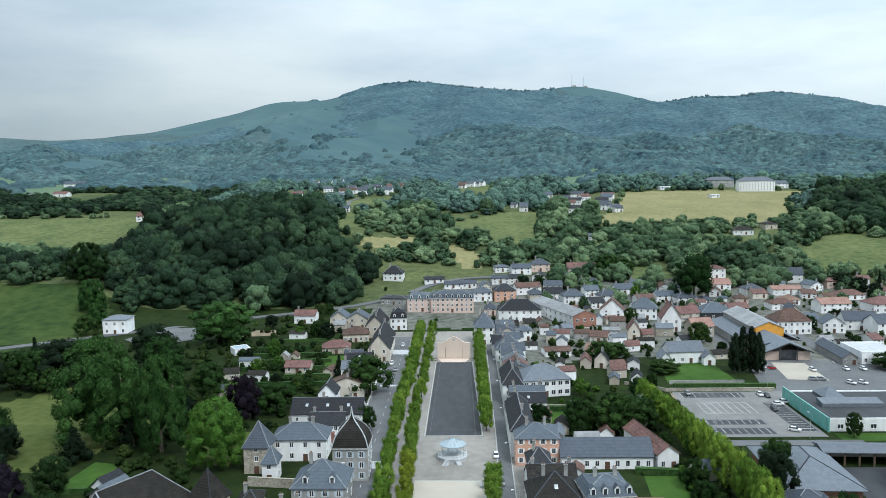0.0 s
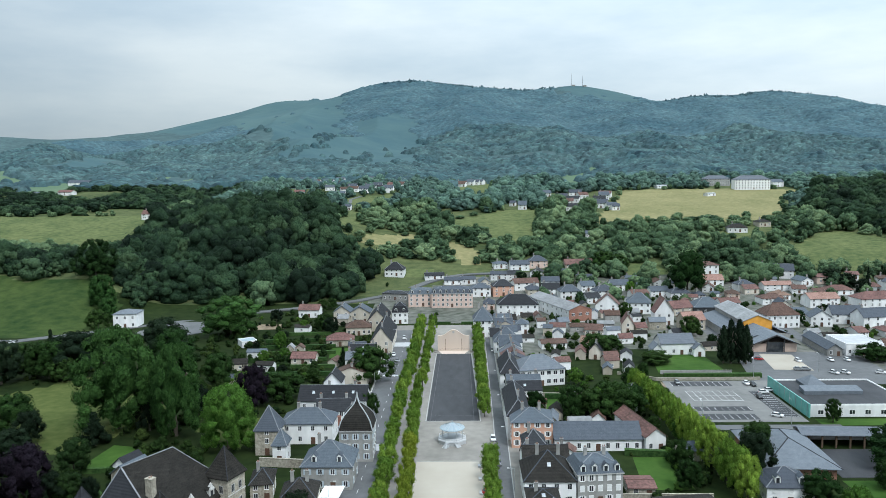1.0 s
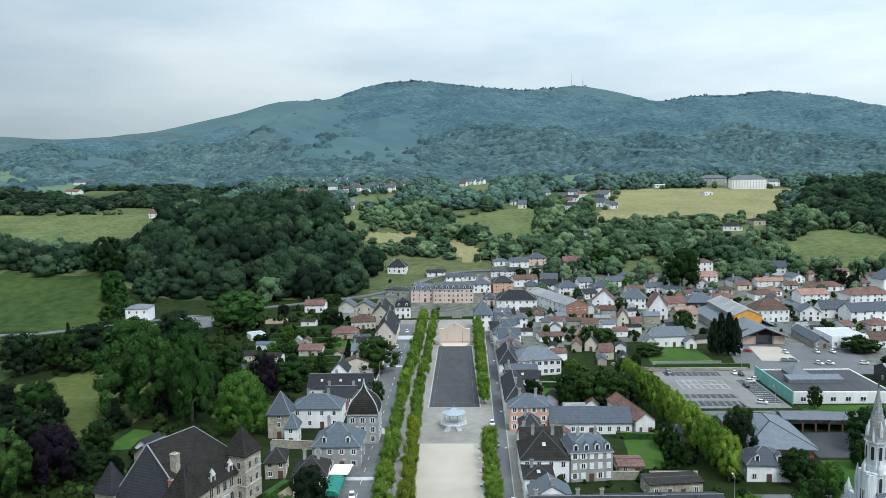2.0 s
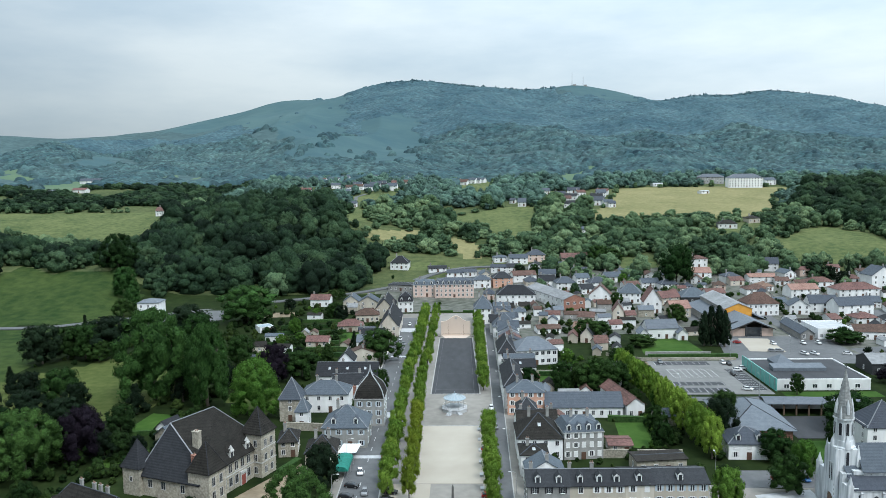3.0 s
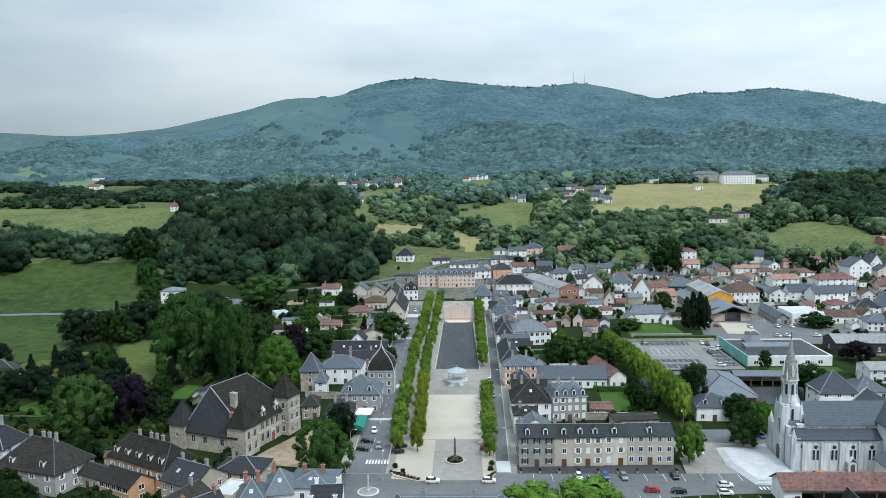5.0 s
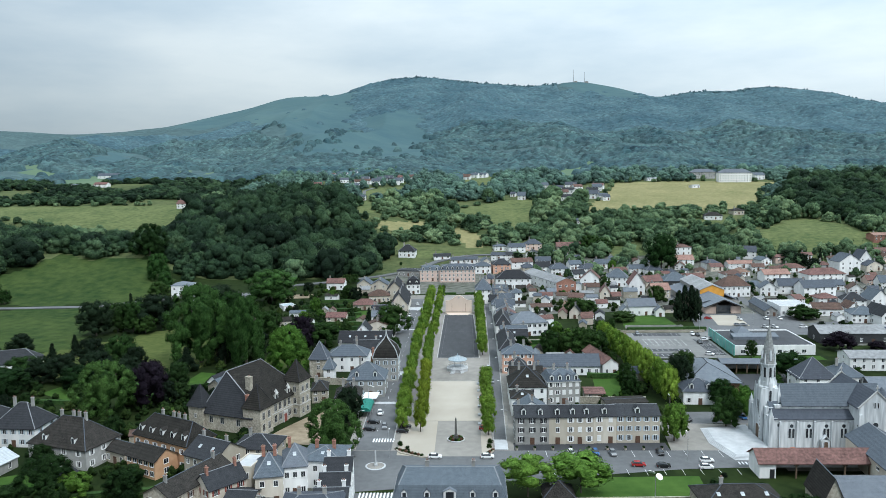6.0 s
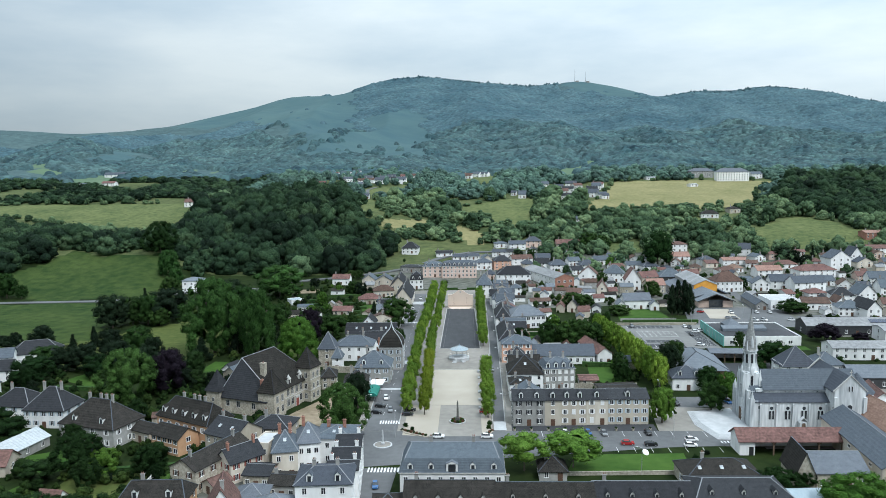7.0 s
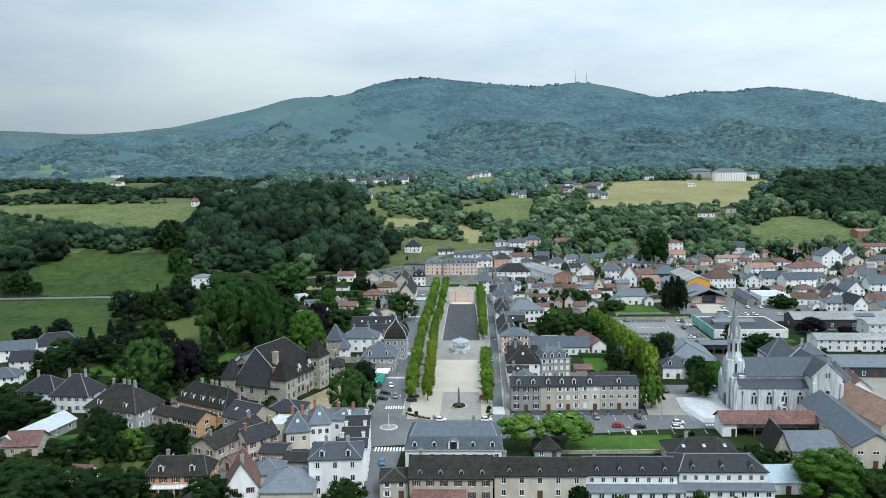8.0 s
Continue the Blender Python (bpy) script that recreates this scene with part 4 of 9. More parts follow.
house("pink wing of a large slate-roofed hotel", -25.6, 221.4, 0.0, 14.6, 13.0, 7.9, 3.3, roof='mansard', wall='pink', cover='slate', floors=3, bays=4, side=2, shutter='shutter_red', dormers=3)
house("long dark slate outbuilding", -41.2, 236.8, -13.7, 17.8, 12.0, 4.5, 0.9, roof='hip', wall='grey', cover='slate_dark', floors=1, bays=5, side=1, chimneys=0)
house("white corner house with a mansard roof", -34.9, 174.3, 4.0, 9.0, 10.0, 6.5, 5.5, roof='mansard', cover='slate_dark', floors=2, bays=3, side=2, dormers=2, shutter='shutter_blue')
house("long roadside house with a dark slate roof", -38.4, 118.1, 1.0, 10.1, 36.0, 6.0, 6.6, ridge='y', roof='gable', cover='slate_dark', floors=2, bays=2, side=7, chimneys=2, wall='cream')
house("roadside house with a dark slate roof", -45.6, 163.0, 1.0, 10.5, 26.0, 6.0, 5.6, ridge='y', roof='gable', cover='slate_dark', floors=2, bays=3, side=5, wall='cream')
house("cream gabled house with slate roof", -68.1, 178.5, 0.0, 9.4, 12.0, 6.5, 3.4, ridge='y', cover='slate', wall='cream', floors=2, bays=2, side=3)
house("cream gabled house with slate roof", -57.8, 178.6, 0.0, 11.4, 12.0, 6.0, 3.4, ridge='y', cover='slate', wall='cream', floors=2, bays=2, side=3)
house("house with a long brown tile roof", -54.8, 145.3, 7.8, 13.3, 10.0, 4.5, 2.9, cover='tile', wall='cream', floors=1, bays=5, side=1, roof='hip')
house("low garden building with a brown tile roof", -60.7, 119.7, 6.9, 13.4, 9.0, 3.5, 2.7, cover='tile', wall='stone', floors=1, bays=3, side=1, chimneys=0, roof='hip')
house("white cottage with a red-brown tile roof", -89.9, 192.2, -2.9, 12.2, 9.0, 4.8, 2.6, cover='tile', floors=1, bays=3, side=1)
house("small white house with slate roof", -48.4, 92.9, 12.0, 7.9, 8.0, 4.5, 3.0, cover='slate', floors=1, bays=2, side=1)
house("low garden house with tile roof", -71.5, 84.2, -1.8, 10.9, 8.0, 3.0, 2.0, cover='tile', wall='cream', floors=1, bays=3, side=1, chimneys=1)
house("white shed with a flat roof", -107.3, 118.0, 31.4, 7.6, 8.0, 3.0, 0.3, roof='flat', cover='pale_blue_sheet', floors=1, bays=2, side=1, chimneys=0)
house("white hillside house with a hipped slate roof", -47.8, 294.3, -4.2, 13.8, 11.0, 4.9, 4.6, roof='hip', cover='slate_dark', floors=2, bays=4, side=2)
house("slate-roofed house half hidden in a wood", -146.3, 279.6, -0.7, 10.7, 9.0, 4.4, 2.2, roof='hip', cover='slate_dark', wall='cream', floors=2, bays=3, side=2)
house("long white barn under a dark slate roof", -45.2, 8.5, 0.0, 23.9, 11.0, 7.0, 3.9, cover='slate_dark', floors=2, bays=6, side=1, chimneys=0, lights=3, win=(0.9, 1.1))
house("steep slate-roofed cross wing of a barn", -49.1, 30.7, 0.0, 6.6, 9.0, 7.0, 3.6, ridge='y', cover='slate_dark', floors=2, bays=1, side=1, chimneys=0)
house("white manor wing with a blue-grey slate roof", -49.5, -16.2, 0.0, 16.7, 11.0, 7.0, 3.5, roof='hip', cover='slate', floors=2, bays=4, side=2, chimneys=2)
house("town house with a steep hipped slate roof", -36.8, -51.0, 0.0, 14.0, 13.0, 7.0, 5.1, roof='hip', cover='slate', wall='grey', floors=2, bays=4, side=2, dormers=2, shutter='shutter_blue', chimneys=1)
house("slate-roofed house against a garden wall", -53.7, -59.8, 8.0, 5.8, 10.0, 5.0, 2.5, roof='hip', cover='slate_old', wall='stone', floors=2, bays=2, side=2)
house("old house with a weathered slate roof beside the street", -41.2, -71.2, 5.0, 8.9, 11.0, 6.0, 3.5, roof='hip', cover='slate_old', wall='cream', floors=2, bays=2, side=2, chimneys=2)
house("tall white house with a grey mansard roof", -34.1, -172.0, 4.0, 13.8, 13.0, 10.6, 2.1, roof='hip', hip=4, cover='slate', floors=3, bays=3, side=4, shutter='white_paint', dormers=2, chimneys=2, win=(0.95, 1.5))
house("street terrace house with white chimneys", -32.0, -147.1, 4.0, 6.9, 9.0, 10.0, 1.9, ridge='x', cover='slate_dark', floors=3, bays=2, side=2, shutter='white_paint', chimneys=2, chimney_mat='white')
house("street terrace house with white chimneys", -31.3, -156.7, 4.0, 7.2, 8.0, 10.0, 1.7, ridge='x', cover='slate_dark', floors=3, bays=2, side=2, shutter='white_paint', chimneys=2, chimney_mat='white')
house("street terrace house with white chimneys", -30.9, -164.7, 4.0, 7.8, 7.0, 10.0, 1.2, ridge='x', cover='slate_dark', floors=3, bays=2, side=2, shutter='white_paint', chimneys=2, chimney_mat='white')
house("white house with a broad blue-grey slate roof", -38.0, -134.0, -4.0, 11.6, 12.0, 8.0, 1.9, roof='hip', cover='slate', floors=2, bays=4, side=2, lights=1, chimneys=2, chimney_mat='brick')
house("cream house with a steep slate roof", -51.1, -144.3, 12.0, 7.0, 12.0, 8.0, 4.2, roof='hip', cover='slate', wall='cream', floors=2, bays=2, side=3, chimneys=2, lights=1, chimney_mat='brick')
house("house with a bright slate roof and a rooflight", -45.5, -138.9, 12.0, 6.3, 12.0, 8.5, 4.1, roof='hip', cover='slate_blue', wall='white', floors=2, bays=3, side=2, lights=1, chimney_mat='brick')
house("old town house under a slate roof", -60.4, -120.4, -5.0, 12.7, 11.0, 6.0, 2.6, roof='hip', cover='slate_dark', wall='beige', floors=2, bays=4, side=2, chimneys=1)
house("cream house with a white flat terrace", -57.6, -140.2, -10.0, 5.0, 9.0, 8.0, 0.3, roof='flat', cover='pale_paving', wall='cream', floors=2, bays=2, side=2, chimneys=0)
house("low dark slate outbuilding", -55.9, -152.9, -5.0, 7.3, 9.0, 4.0, 1.3, cover='slate_dark', wall='stone', floors=1, bays=3, side=1, chimneys=0)
house("low workshop with a slate roof", -47.3, -159.3, -5.0, 7.7, 9.0, 4.0, 1.0, cover='slate_old', wall='grey', floors=1, bays=3, side=1, chimneys=1)
house("grey pavilion with a pyramid slate roof", -45.3, -179.8, 2.0, 13.4, 13.0, 5.0, 3.9, roof='hip', cover='slate_blue', wall='cream', floors=1, bays=3, side=2, chimneys=0)
house("grey pavilion with a hipped slate roof", -53.4, -170.7, 4.0, 8.0, 9.0, 5.0, 2.5, roof='hip', cover='slate_blue', wall='cream', floors=1, bays=2, side=1, chimneys=0)
house("white gabled house with a brown tile roof", -58.1, -179.4, 14.0, 8.3, 11.0, 5.5, 6.6, ridge='y', cover='tile', floors=2, bays=2, side=2, shutter='shutter_brown')
balcony_house = house("ochre house with a white timber balcony", -76.7, -173.5, 3.0, 16.6, 10.0, 6.0, 3.5, roof='hip', hip=2, cover='slate_old', wall='ochre', floors=2, bays=5, side=2, dormers=2, chimneys=1, shutter='shutter_brown')
house("pale stone villa with many tall chimneys", -117.3, -118.1, -18.0, 21.8, 14.0, 6.5, 6.7, roof='hip', cover='slate_old', wall='grey', floors=2, bays=4, side=3, dormers=2, chimneys=4, shutter='white_paint')
house("long blue-grey house with slate roof", -141.5, -102.9, -4.0, 14.6, 12.0, 6.5, 6.3, roof='hip', cover='slate_dark', wall='white', floors=2, bays=5, side=2, shutter='shutter_blue', chimneys=2)
house("blue-grey house wing with a hipped slate roof", -156.5, -97.1, -8.0, 15.7, 12.0, 6.0, 4.6, roof='hip', cover='slate_dark', wall='white', floors=2, bays=4, side=2, shutter='shutter_blue', chimneys=1)
house("cottage with a dark tile roof", -135.9, -145.9, 6.0, 10.1, 9.0, 3.5, 3.1, roof='gable', cover='tile', wall='beige', floors=1, bays=2, side=1, chimneys=0)
house("white gabled house with a dark slate roof", -192.6, -49.5, 14.0, 10.3, 10.0, 5.0, 3.4, roof='gable', cover='slate_dark', floors=2, bays=3, side=2, chimneys=1)
house("white house with slate roof among trees", -207.7, -32.1, 20.0, 18.2, 10.0, 5.5, 3.2, roof='gable', cover='slate', floors=2, bays=4, side=2, chimneys=1)
house("white house with a hipped slate roof", -184.6, -77.1, 10.0, 11.7, 10.0, 5.5, 2.8, roof='hip', cover='slate', floors=2, bays=4, side=2, chimneys=1)
house("long low barn with an old slate roof", -196.0, -17.1, 24.0, 21.6, 12.0, 4.5, 4.7, roof='hip', cover='slate_dark', wall='white', floors=1, bays=4, side=1, chimneys=0)
hotel = house("hotel with a slate mansard roof and white walls", -2.7, -156.4, 0.0, 27.3, 15.0, 7.5, 5.4, roof='mansard', cover='slate', floors=2, bays=9, side=3, dormers=5, chimneys=2, hip=1.5)
stone_row = house("long worn beige house with an old slate roof", -3.0, -175.4, 0.0, 21.7, 11.0, 6.5, 3.9, roof='gable', cover='slate_old', wall='beige', floors=2, bays=6, side=1, dormers=4, chimneys=1, shutter='shutter_brown', dormer_size=(1.15, 1.0))
house("stone gatehouse with a hipped slate roof", -18.3, -175.2, 4.0, 7.4, 9.0, 5.0, 1.8, roof='hip', cover='slate_old', wall='beige', floors=2, bays=2, side=2, chimneys=0, shutter='white_paint')
house("long cream house with an old dark slate roof", 20.2, -173.7, 0.0, 23.7, 11.0, 6.5, 2.7, roof='gable', cover='slate_old', wall='cream', floors=2, bays=5, side=1, dormers=3, chimneys=1, dormer_size=(0.95, 0.9))
school_range = house("long white school range with a dark slate roof", 44.1, -172.8, 0.0, 23.6, 11.0, 6.5, 2.6, roof='gable', cover='slate_dark', floors=2, bays=8, side=1, dormers=4, chimneys=1, win=(0.85, 1.25), dormer_size=(0.95, 1.0))
school_wing = house("white school wing with a dark hipped slate roof", 68.1, -170.6, 0.0, 22.7, 13.0, 6.8, 2.2, roof='hip', hip=3, cover='slate_dark', floors=2, bays=8, side=3, dormers=3, chimneys=0, win=(0.85, 1.25), dormer_size=(0.95, 1.0))
house("small annex with a pale blue metal roof", 85.2, -170.1, 2.0, 12.2, 12.0, 3.5, 2.3, roof='gable', cover='pale_blue_sheet', floors=1, bays=3, side=1, chimneys=0, caps=False, win=(1.0, 0.7))
house("small kiosk with a pyramid slate roof", 24.9, -147.7, 0.0, 7.6, 8.0, 3.0, 2.9, roof='pyramid', cover='slate_old', wall='grey', floors=1, bays=2, side=2, chimneys=1)
house("low hall with a weathered slate roof", 69.4, -152.4, 2.0, 20.2, 12.0, 4.0, 2.9, roof='hip', cover='slate_old', wall='stone', floors=1, bays=5, side=1, chimneys=1, lights=3)
house("slate-roofed barn with stone walls", 101.1, -149.5, 0.0, 13.7, 14.0, 4.5, 3.3, roof='gable', cover='slate_blue', wall='stone', floors=1, bays=4, side=1, chimneys=0)
house("ruined stone shed with a slate roof", 91.8, -150.4, -4.0, 5.1, 12.0, 4.0, 6.0, roof='gable', ridge='y', cover='slate_old', wall='stone', floors=1, bays=1, side=1, chimneys=0)
house("tall beige barn with a broad slate roof", 118.0, -137.9, -3.9, 12.7, 42.0, 6.5, 3.8, ridge='y', cover='slate', wall='cream', floors=2, bays=3, side=3, chimneys=0, win=(1.6, 0.8))
house("barn with a bright orange tile roof", 133.6, -122.2, 5.9, 12.6, 30.0, 5.5, 5.2, ridge='y', cover='tile_orange', wall='cream', floors=1, bays=2, side=2, chimneys=0)
house("house behind the church with a steep slate roof", 129.4, -56.0, 0.0, 13.4, 11.0, 8.0, 6.5, roof='pyramid', cover='slate', floors=3, bays=3, side=2, chimneys=0)
house("white presbytery with a slate roof", 143.2, -50.8, 0.0, 10.9, 12.0, 7.0, 3.8, roof='hip', cover='slate', floors=2, bays=3, side=2, chimneys=1)
house("long hall with a grey roof and white walls", 176.4, -18.2, -2.0, 34.0, 12.0, 5.5, 1.9, roof='gable', cover='fibre', floors=2, bays=9, side=1, chimneys=0, caps=False)
# open sides: the dark wall colour stands for shade under the roof
house("long open market hall with a slate roof", 161.6, -58.3, -2.0, 27.3, 16.0, 4.5, 2.8, roof='gable', cover='slate_blue', wall='iron_and_shade', floors=1, bays=6, side=1, chimneys=0)
house("white hall with a brown tile roof behind the church", 142.7, -91.3, -10.0, 8.0, 16.0, 5.5, 3.2, roof='gable', ridge='y', cover='tile', floors=1, bays=2, side=2, chimneys=0)
# solid dark walls in place of the shaded open sides
solar_hall = house("long hall with a solar roof", 193.1, 30.7, -1.0, 49.2, 14.0, 5.0, 2.7, roof='gable', cover='fibre', wall='iron_and_shade', floors=1, bays=9, side=1, chimneys=0, caps=False)
house("white-rendered house with a brown tile roof", 88.2, 201.8, -12.0, 14.0, 10.0, 4.3, 6.3, ridge='y', cover='tile', bays=2)
house("white-rendered house with a slate roof", 105.7, 196.8, -12.3, 13.8, 11.0, 6.7, 5.1, roof='hip', cover='slate', bays=4)
house("white-rendered house with a slate roof", 92.1, 238.9, 16.9, 13.1, 9.0, 4.5, 3.1, roof='hip', cover='slate')
house("white-rendered house with a slate roof", 105.7, 257.2, 7.6, 12.2, 9.0, 3.7, 2.9, cover='slate')
house("small cream house with a tile roof", 88.6, 147.6, -8.0, 6.0, 11.0, 5.0, 4.5, ridge='y', cover='tile', wall='cream', bays=1)
house("white gabled house with a dark tile roof", 112.1, 166.9, -4.0, 10.3, 12.0, 7.1, 7.6, ridge='y', cover='tile', bays=2, shutter='shutter_brown')
house("beige house with a brown tile roof", 127.7, 191.9, 19.9, 13.2, 10.0, 4.5, 3.3, cover='tile', wall='beige')
house("beige house with an orange tile roof", 123.4, 151.4, 10.0, 11.6, 10.0, 5.8, 3.6, cover='tile_orange', wall='beige')
# dark walls again stand for the shade within an open hall
house("market hall with a hipped slate roof", 144.8, 194.6, 0.0, 17.7, 14.0, 4.5, 4.8, roof='hip', cover='slate', wall='iron_and_shade', floors=1, bays=4, chimneys=0)
house("white house with a pale slate roof on a lawn", 100.1, 98.4, 5.2, 15.7, 10.0, 5.6, 3.5, cover='slate_blue', floors=1, bays=4, chimneys=0, shutter='white_paint')
house("white garage wing with a gable", 90.2, 93.3, 0.0, 4.3, 8.0, 3.8, 2.4, ridge='y', cover='slate_blue', floors=1, bays=1, chimneys=0)
house("white garage wing with a gable", 109.5, 93.5, 0.0, 5.0, 8.0, 3.8, 2.2, ridge='y', cover='slate_blue', floors=1, bays=1, chimneys=0)
house("white-rendered house with a brown tile roof", 171.9, 157.7, 4.9, 18.3, 13.0, 7.3, 5.5, roof='hip', cover='tile', bays=6)
house("white villa with a tile roof", 175.0, 290.7, 10.5, 13.2, 10.0, 6.7, 2.0, roof='hip', cover='tile')
house("white-rendered house with an orange tile roof", 169.2, 266.0, 1.8, 16.1, 10.0, 3.7, 3.1, cover='tile_orange', bays=4)
house("white-rendered house with a brown tile roof", 194.0, 279.6, 1.6, 13.1, 9.0, 3.3, 2.7, cover='tile')
house("modern white house with slate roofs", 219.5, 280.8, -13.4, 22.6, 11.0, 4.8, 3.9, cover='slate', bays=5)
house("white-rendered house with a slate roof", 186.8, 251.4, 7.4, 11.2, 9.0, 4.5, 2.4, roof='hip', cover='slate')
house("white-rendered house with an orange tile roof", 208.4, 252.1, 2.0, 18.9, 9.0, 3.6, 1.8, cover='tile_orange', bays=4)
house("white-rendered house with a brown tile roof", 191.8, 218.0, 6.1, 14.9, 10.0, 3.9, 2.2, roof='hip', cover='tile')
house("pink house with a tile roof", 246.7, 265.9, 7.6, 15.9, 9.0, 4.2, 1.5, cover='tile', wall='pink')
house("white-rendered house with a brown tile roof", 242.7, 239.8, 2.7, 17.3, 10.0, 3.1, 2.6, roof='hip', cover='tile', bays=4)
house("white-rendered house with an orange tile roof", 218.4, 209.7, 6.0, 18.5, 11.0, 5.5, 2.8, cover='tile_orange', bays=4)
house("white-rendered house with a brown tile roof", 251.7, 209.0, 7.8, 27.3, 13.0, 5.5, 3.5, roof='hip', cover='tile', bays=6)
house("tall white gabled house with slate roof", 276.8, 228.7, 10.0, 16.5, 12.0, 10.0, 5.5, ridge='y', cover='slate', floors=3, bays=3)
house("white-rendered house with a slate roof", 298.0, 247.6, 10.0, 9.6, 10.0, 7.2, 6.2, ridge='y', cover='slate', floors=3, bays=2)
house("white-rendered house with a slate roof", 194.8, 158.7, -8.0, 11.2, 10.0, 5.1, 3.8, ridge='y', cover='slate')
house("white-rendered house with a slate roof", 211.9, 165.6, -6.0, 16.9, 11.0, 5.5, 3.9, cover='slate')
house("white-rendered house with a slate roof", 223.6, 155.9, 10.0, 22.0, 11.0, 6.1, 3.8, cover='slate', bays=4)
house("white flat-roofed commercial building", 184.4, 99.9, 0.0, 16.9, 20.0, 5.2, 0.3, roof='flat', cover='pale_paving', floors=1, bays=5, chimneys=0)
house("white house with a low tile roof", 202.1, 94.4, -7.4, 14.9, 12.0, 4.1, 2.5, cover='tile', floors=1, bays=4)
house("white house with a hipped slate roof and shutters", 213.1, 75.0, -8.5, 14.1, 12.0, 4.9, 3.3, roof='hip', cover='slate', bays=5, shutter='shutter_blue')
house("white-rendered house with a brown tile roof", 218.7, 132.1, 6.7, 12.1, 10.0, 3.3, 2.3, roof='hip', cover='tile')
house("white-rendered house with a slate roof", 229.5, 119.6, -11.3, 13.0, 11.0, 4.3, 3.9, roof='hip', cover='slate_dark')
house("white-rendered house with a slate roof", 242.3, 119.4, 8.0, 11.9, 11.0, 4.7, 5.5, ridge='y', cover='slate')
house("white-rendered house with a slate roof", 282.0, 181.0, -3.1, 12.6, 10.0, 4.4, 4.0, cover='slate')
house("white-rendered house with a slate roof", 269.5, 140.4, -1.6, 15.0, 11.0, 5.2, 4.7, cover='slate')
house("brick building with a tile roof", 346.8, 309.6, 3.6, 23.7, 12.0, 4.9, 1.6, cover='tile_orange', wall='brick', bays=6)
house("long house with a dark tile roof", 334.0, 274.5, -1.4, 26.5, 12.0, 4.2, 2.2, cover='tile', bays=6)
house("long low warehouse with a slate roof", 171.2, 103.7, -3.2, 6.6, 30.0, 3.4, 2.3, ridge='y', cover='slate', wall='grey', floors=1, bays=2, side=4, chimneys=0)
house("white hall with a rounded gable", 218.9, 67.6, 4.0, 8.0, 16.0, 6.1, 4.4, ridge='y', cover='slate_dark', floors=2, bays=2, chimneys=0)
house("long white house by a yard", 205.6, 11.3, -4.0, 17.5, 14.0, 6.4, 1.1, cover='fibre', floors=2, bays=5, chimneys=0)
brick_hall = house("long white hall with a patched grey roof and a brick gable", 58.1, 195.2, 20.4, 14.5, 52.0, 6.8, 2.7, ridge='y', wall='white', cover='fibre', floors=2, bays=2, side=9, chimneys=0, caps=False)
house("white house with a hipped slate roof", 21.5, 104.3, 0.0, 11.8, 11.0, 6.0, 5.8, roof='hip', cover='slate', bays=3, side=2)
house("white-rendered house with a slate roof", 32.1, 145.1, 0.0, 7.2, 8.0, 5.5, 2.1, roof='hip', cover='slate', bays=2)
house("white mansion with steep slate roofs", 11.4, 140.1, 0.0, 9.9, 14.0, 9.0, 6.4, roof='hip', cover='slate', floors=3, bays=3, side=3, chimneys=2)
house("long white house with a slate roof", 33.3, 194.7, 0.0, 24.0, 14.0, 7.0, 4.9, roof='hip', cover='slate_dark', bays=6, floors=2)
house("white-rendered house with a slate roof", 18.4, 114.3, 0.0, 7.8, 10.0, 6.0, 3.2, roof='gable', cover='slate_dark', bays=2)
house("white-rendered house with a slate roof", 29.1, 313.6, 8.8, 10.7, 9.0, 3.5, 1.5, roof='hip', cover='slate')
house("white-rendered house with a slate roof", 42.6, 307.6, 7.0, 14.0, 9.0, 4.5, 2.5, cover='slate')
house("pink house with a slate roof", 56.9, 315.1, 4.1, 13.6, 10.0, 5.0, 3.4, roof='hip', cover='slate', wall='pink')
house("long beige house with a tile roof", 87.1, 307.5, 1.9, 22.7, 12.0, 4.5, 3.1, cover='tile', wall='beige', bays=6)
house("white-rendered house with a slate roof", 27.1, 285.1, -2.1, 12.4, 9.0, 3.9, 1.7, cover='slate')
house("white-rendered house with a slate roof", 37.3, 285.6, 9.0, 9.8, 9.0, 3.9, 2.0, cover='slate_dark')
house("salmon-coloured house with a slate roof", 27.1, 245.0, 6.3, 13.6, 10.0, 6.8, 3.6, roof='hip', cover='slate_dark', wall='peach', floors=3)
house("white-rendered house with a brown tile roof", 43.3, 261.0, 10.5, 16.6, 10.0, 4.6, 2.5, cover='tile')
house("white-rendered house with a slate roof", 12.9, 245.2, 6.2, 12.3, 10.0, 5.5, 2.7, roof='hip', cover='slate', floors=2)
house("white-rendered house with a slate roof", 60.8, 265.7, -2.8, 12.0, 9.0, 4.2, 2.6, cover='slate')
house("white-rendered house with a slate roof", 69.5, 235.1, 6.7, 13.5, 10.0, 5.4, 3.6, roof='hip', cover='slate', floors=2)
house("white-rendered house with a slate roof", 58.3, 243.2, 8.2, 11.0, 9.0, 5.0, 3.3, cover='slate_dark')
house("low cream house with slate roof", -19.3, 286.4, 8.3, 13.6, 8.0, 2.9, 1.6, cover='slate_dark', floors=1)
house("low white house with slate roof", -5.6, 274.7, 0.7, 12.3, 8.0, 2.9, 1.8, cover='slate', floors=1)
house("white-rendered house with a slate roof", 4.7, 275.5, 9.0, 9.6, 8.0, 3.3, 1.5, cover='slate', floors=1)
house("white-rendered house with a slate roof", 83.6, 253.9, 11.3, 9.5, 9.0, 4.1, 2.5, cover='slate')
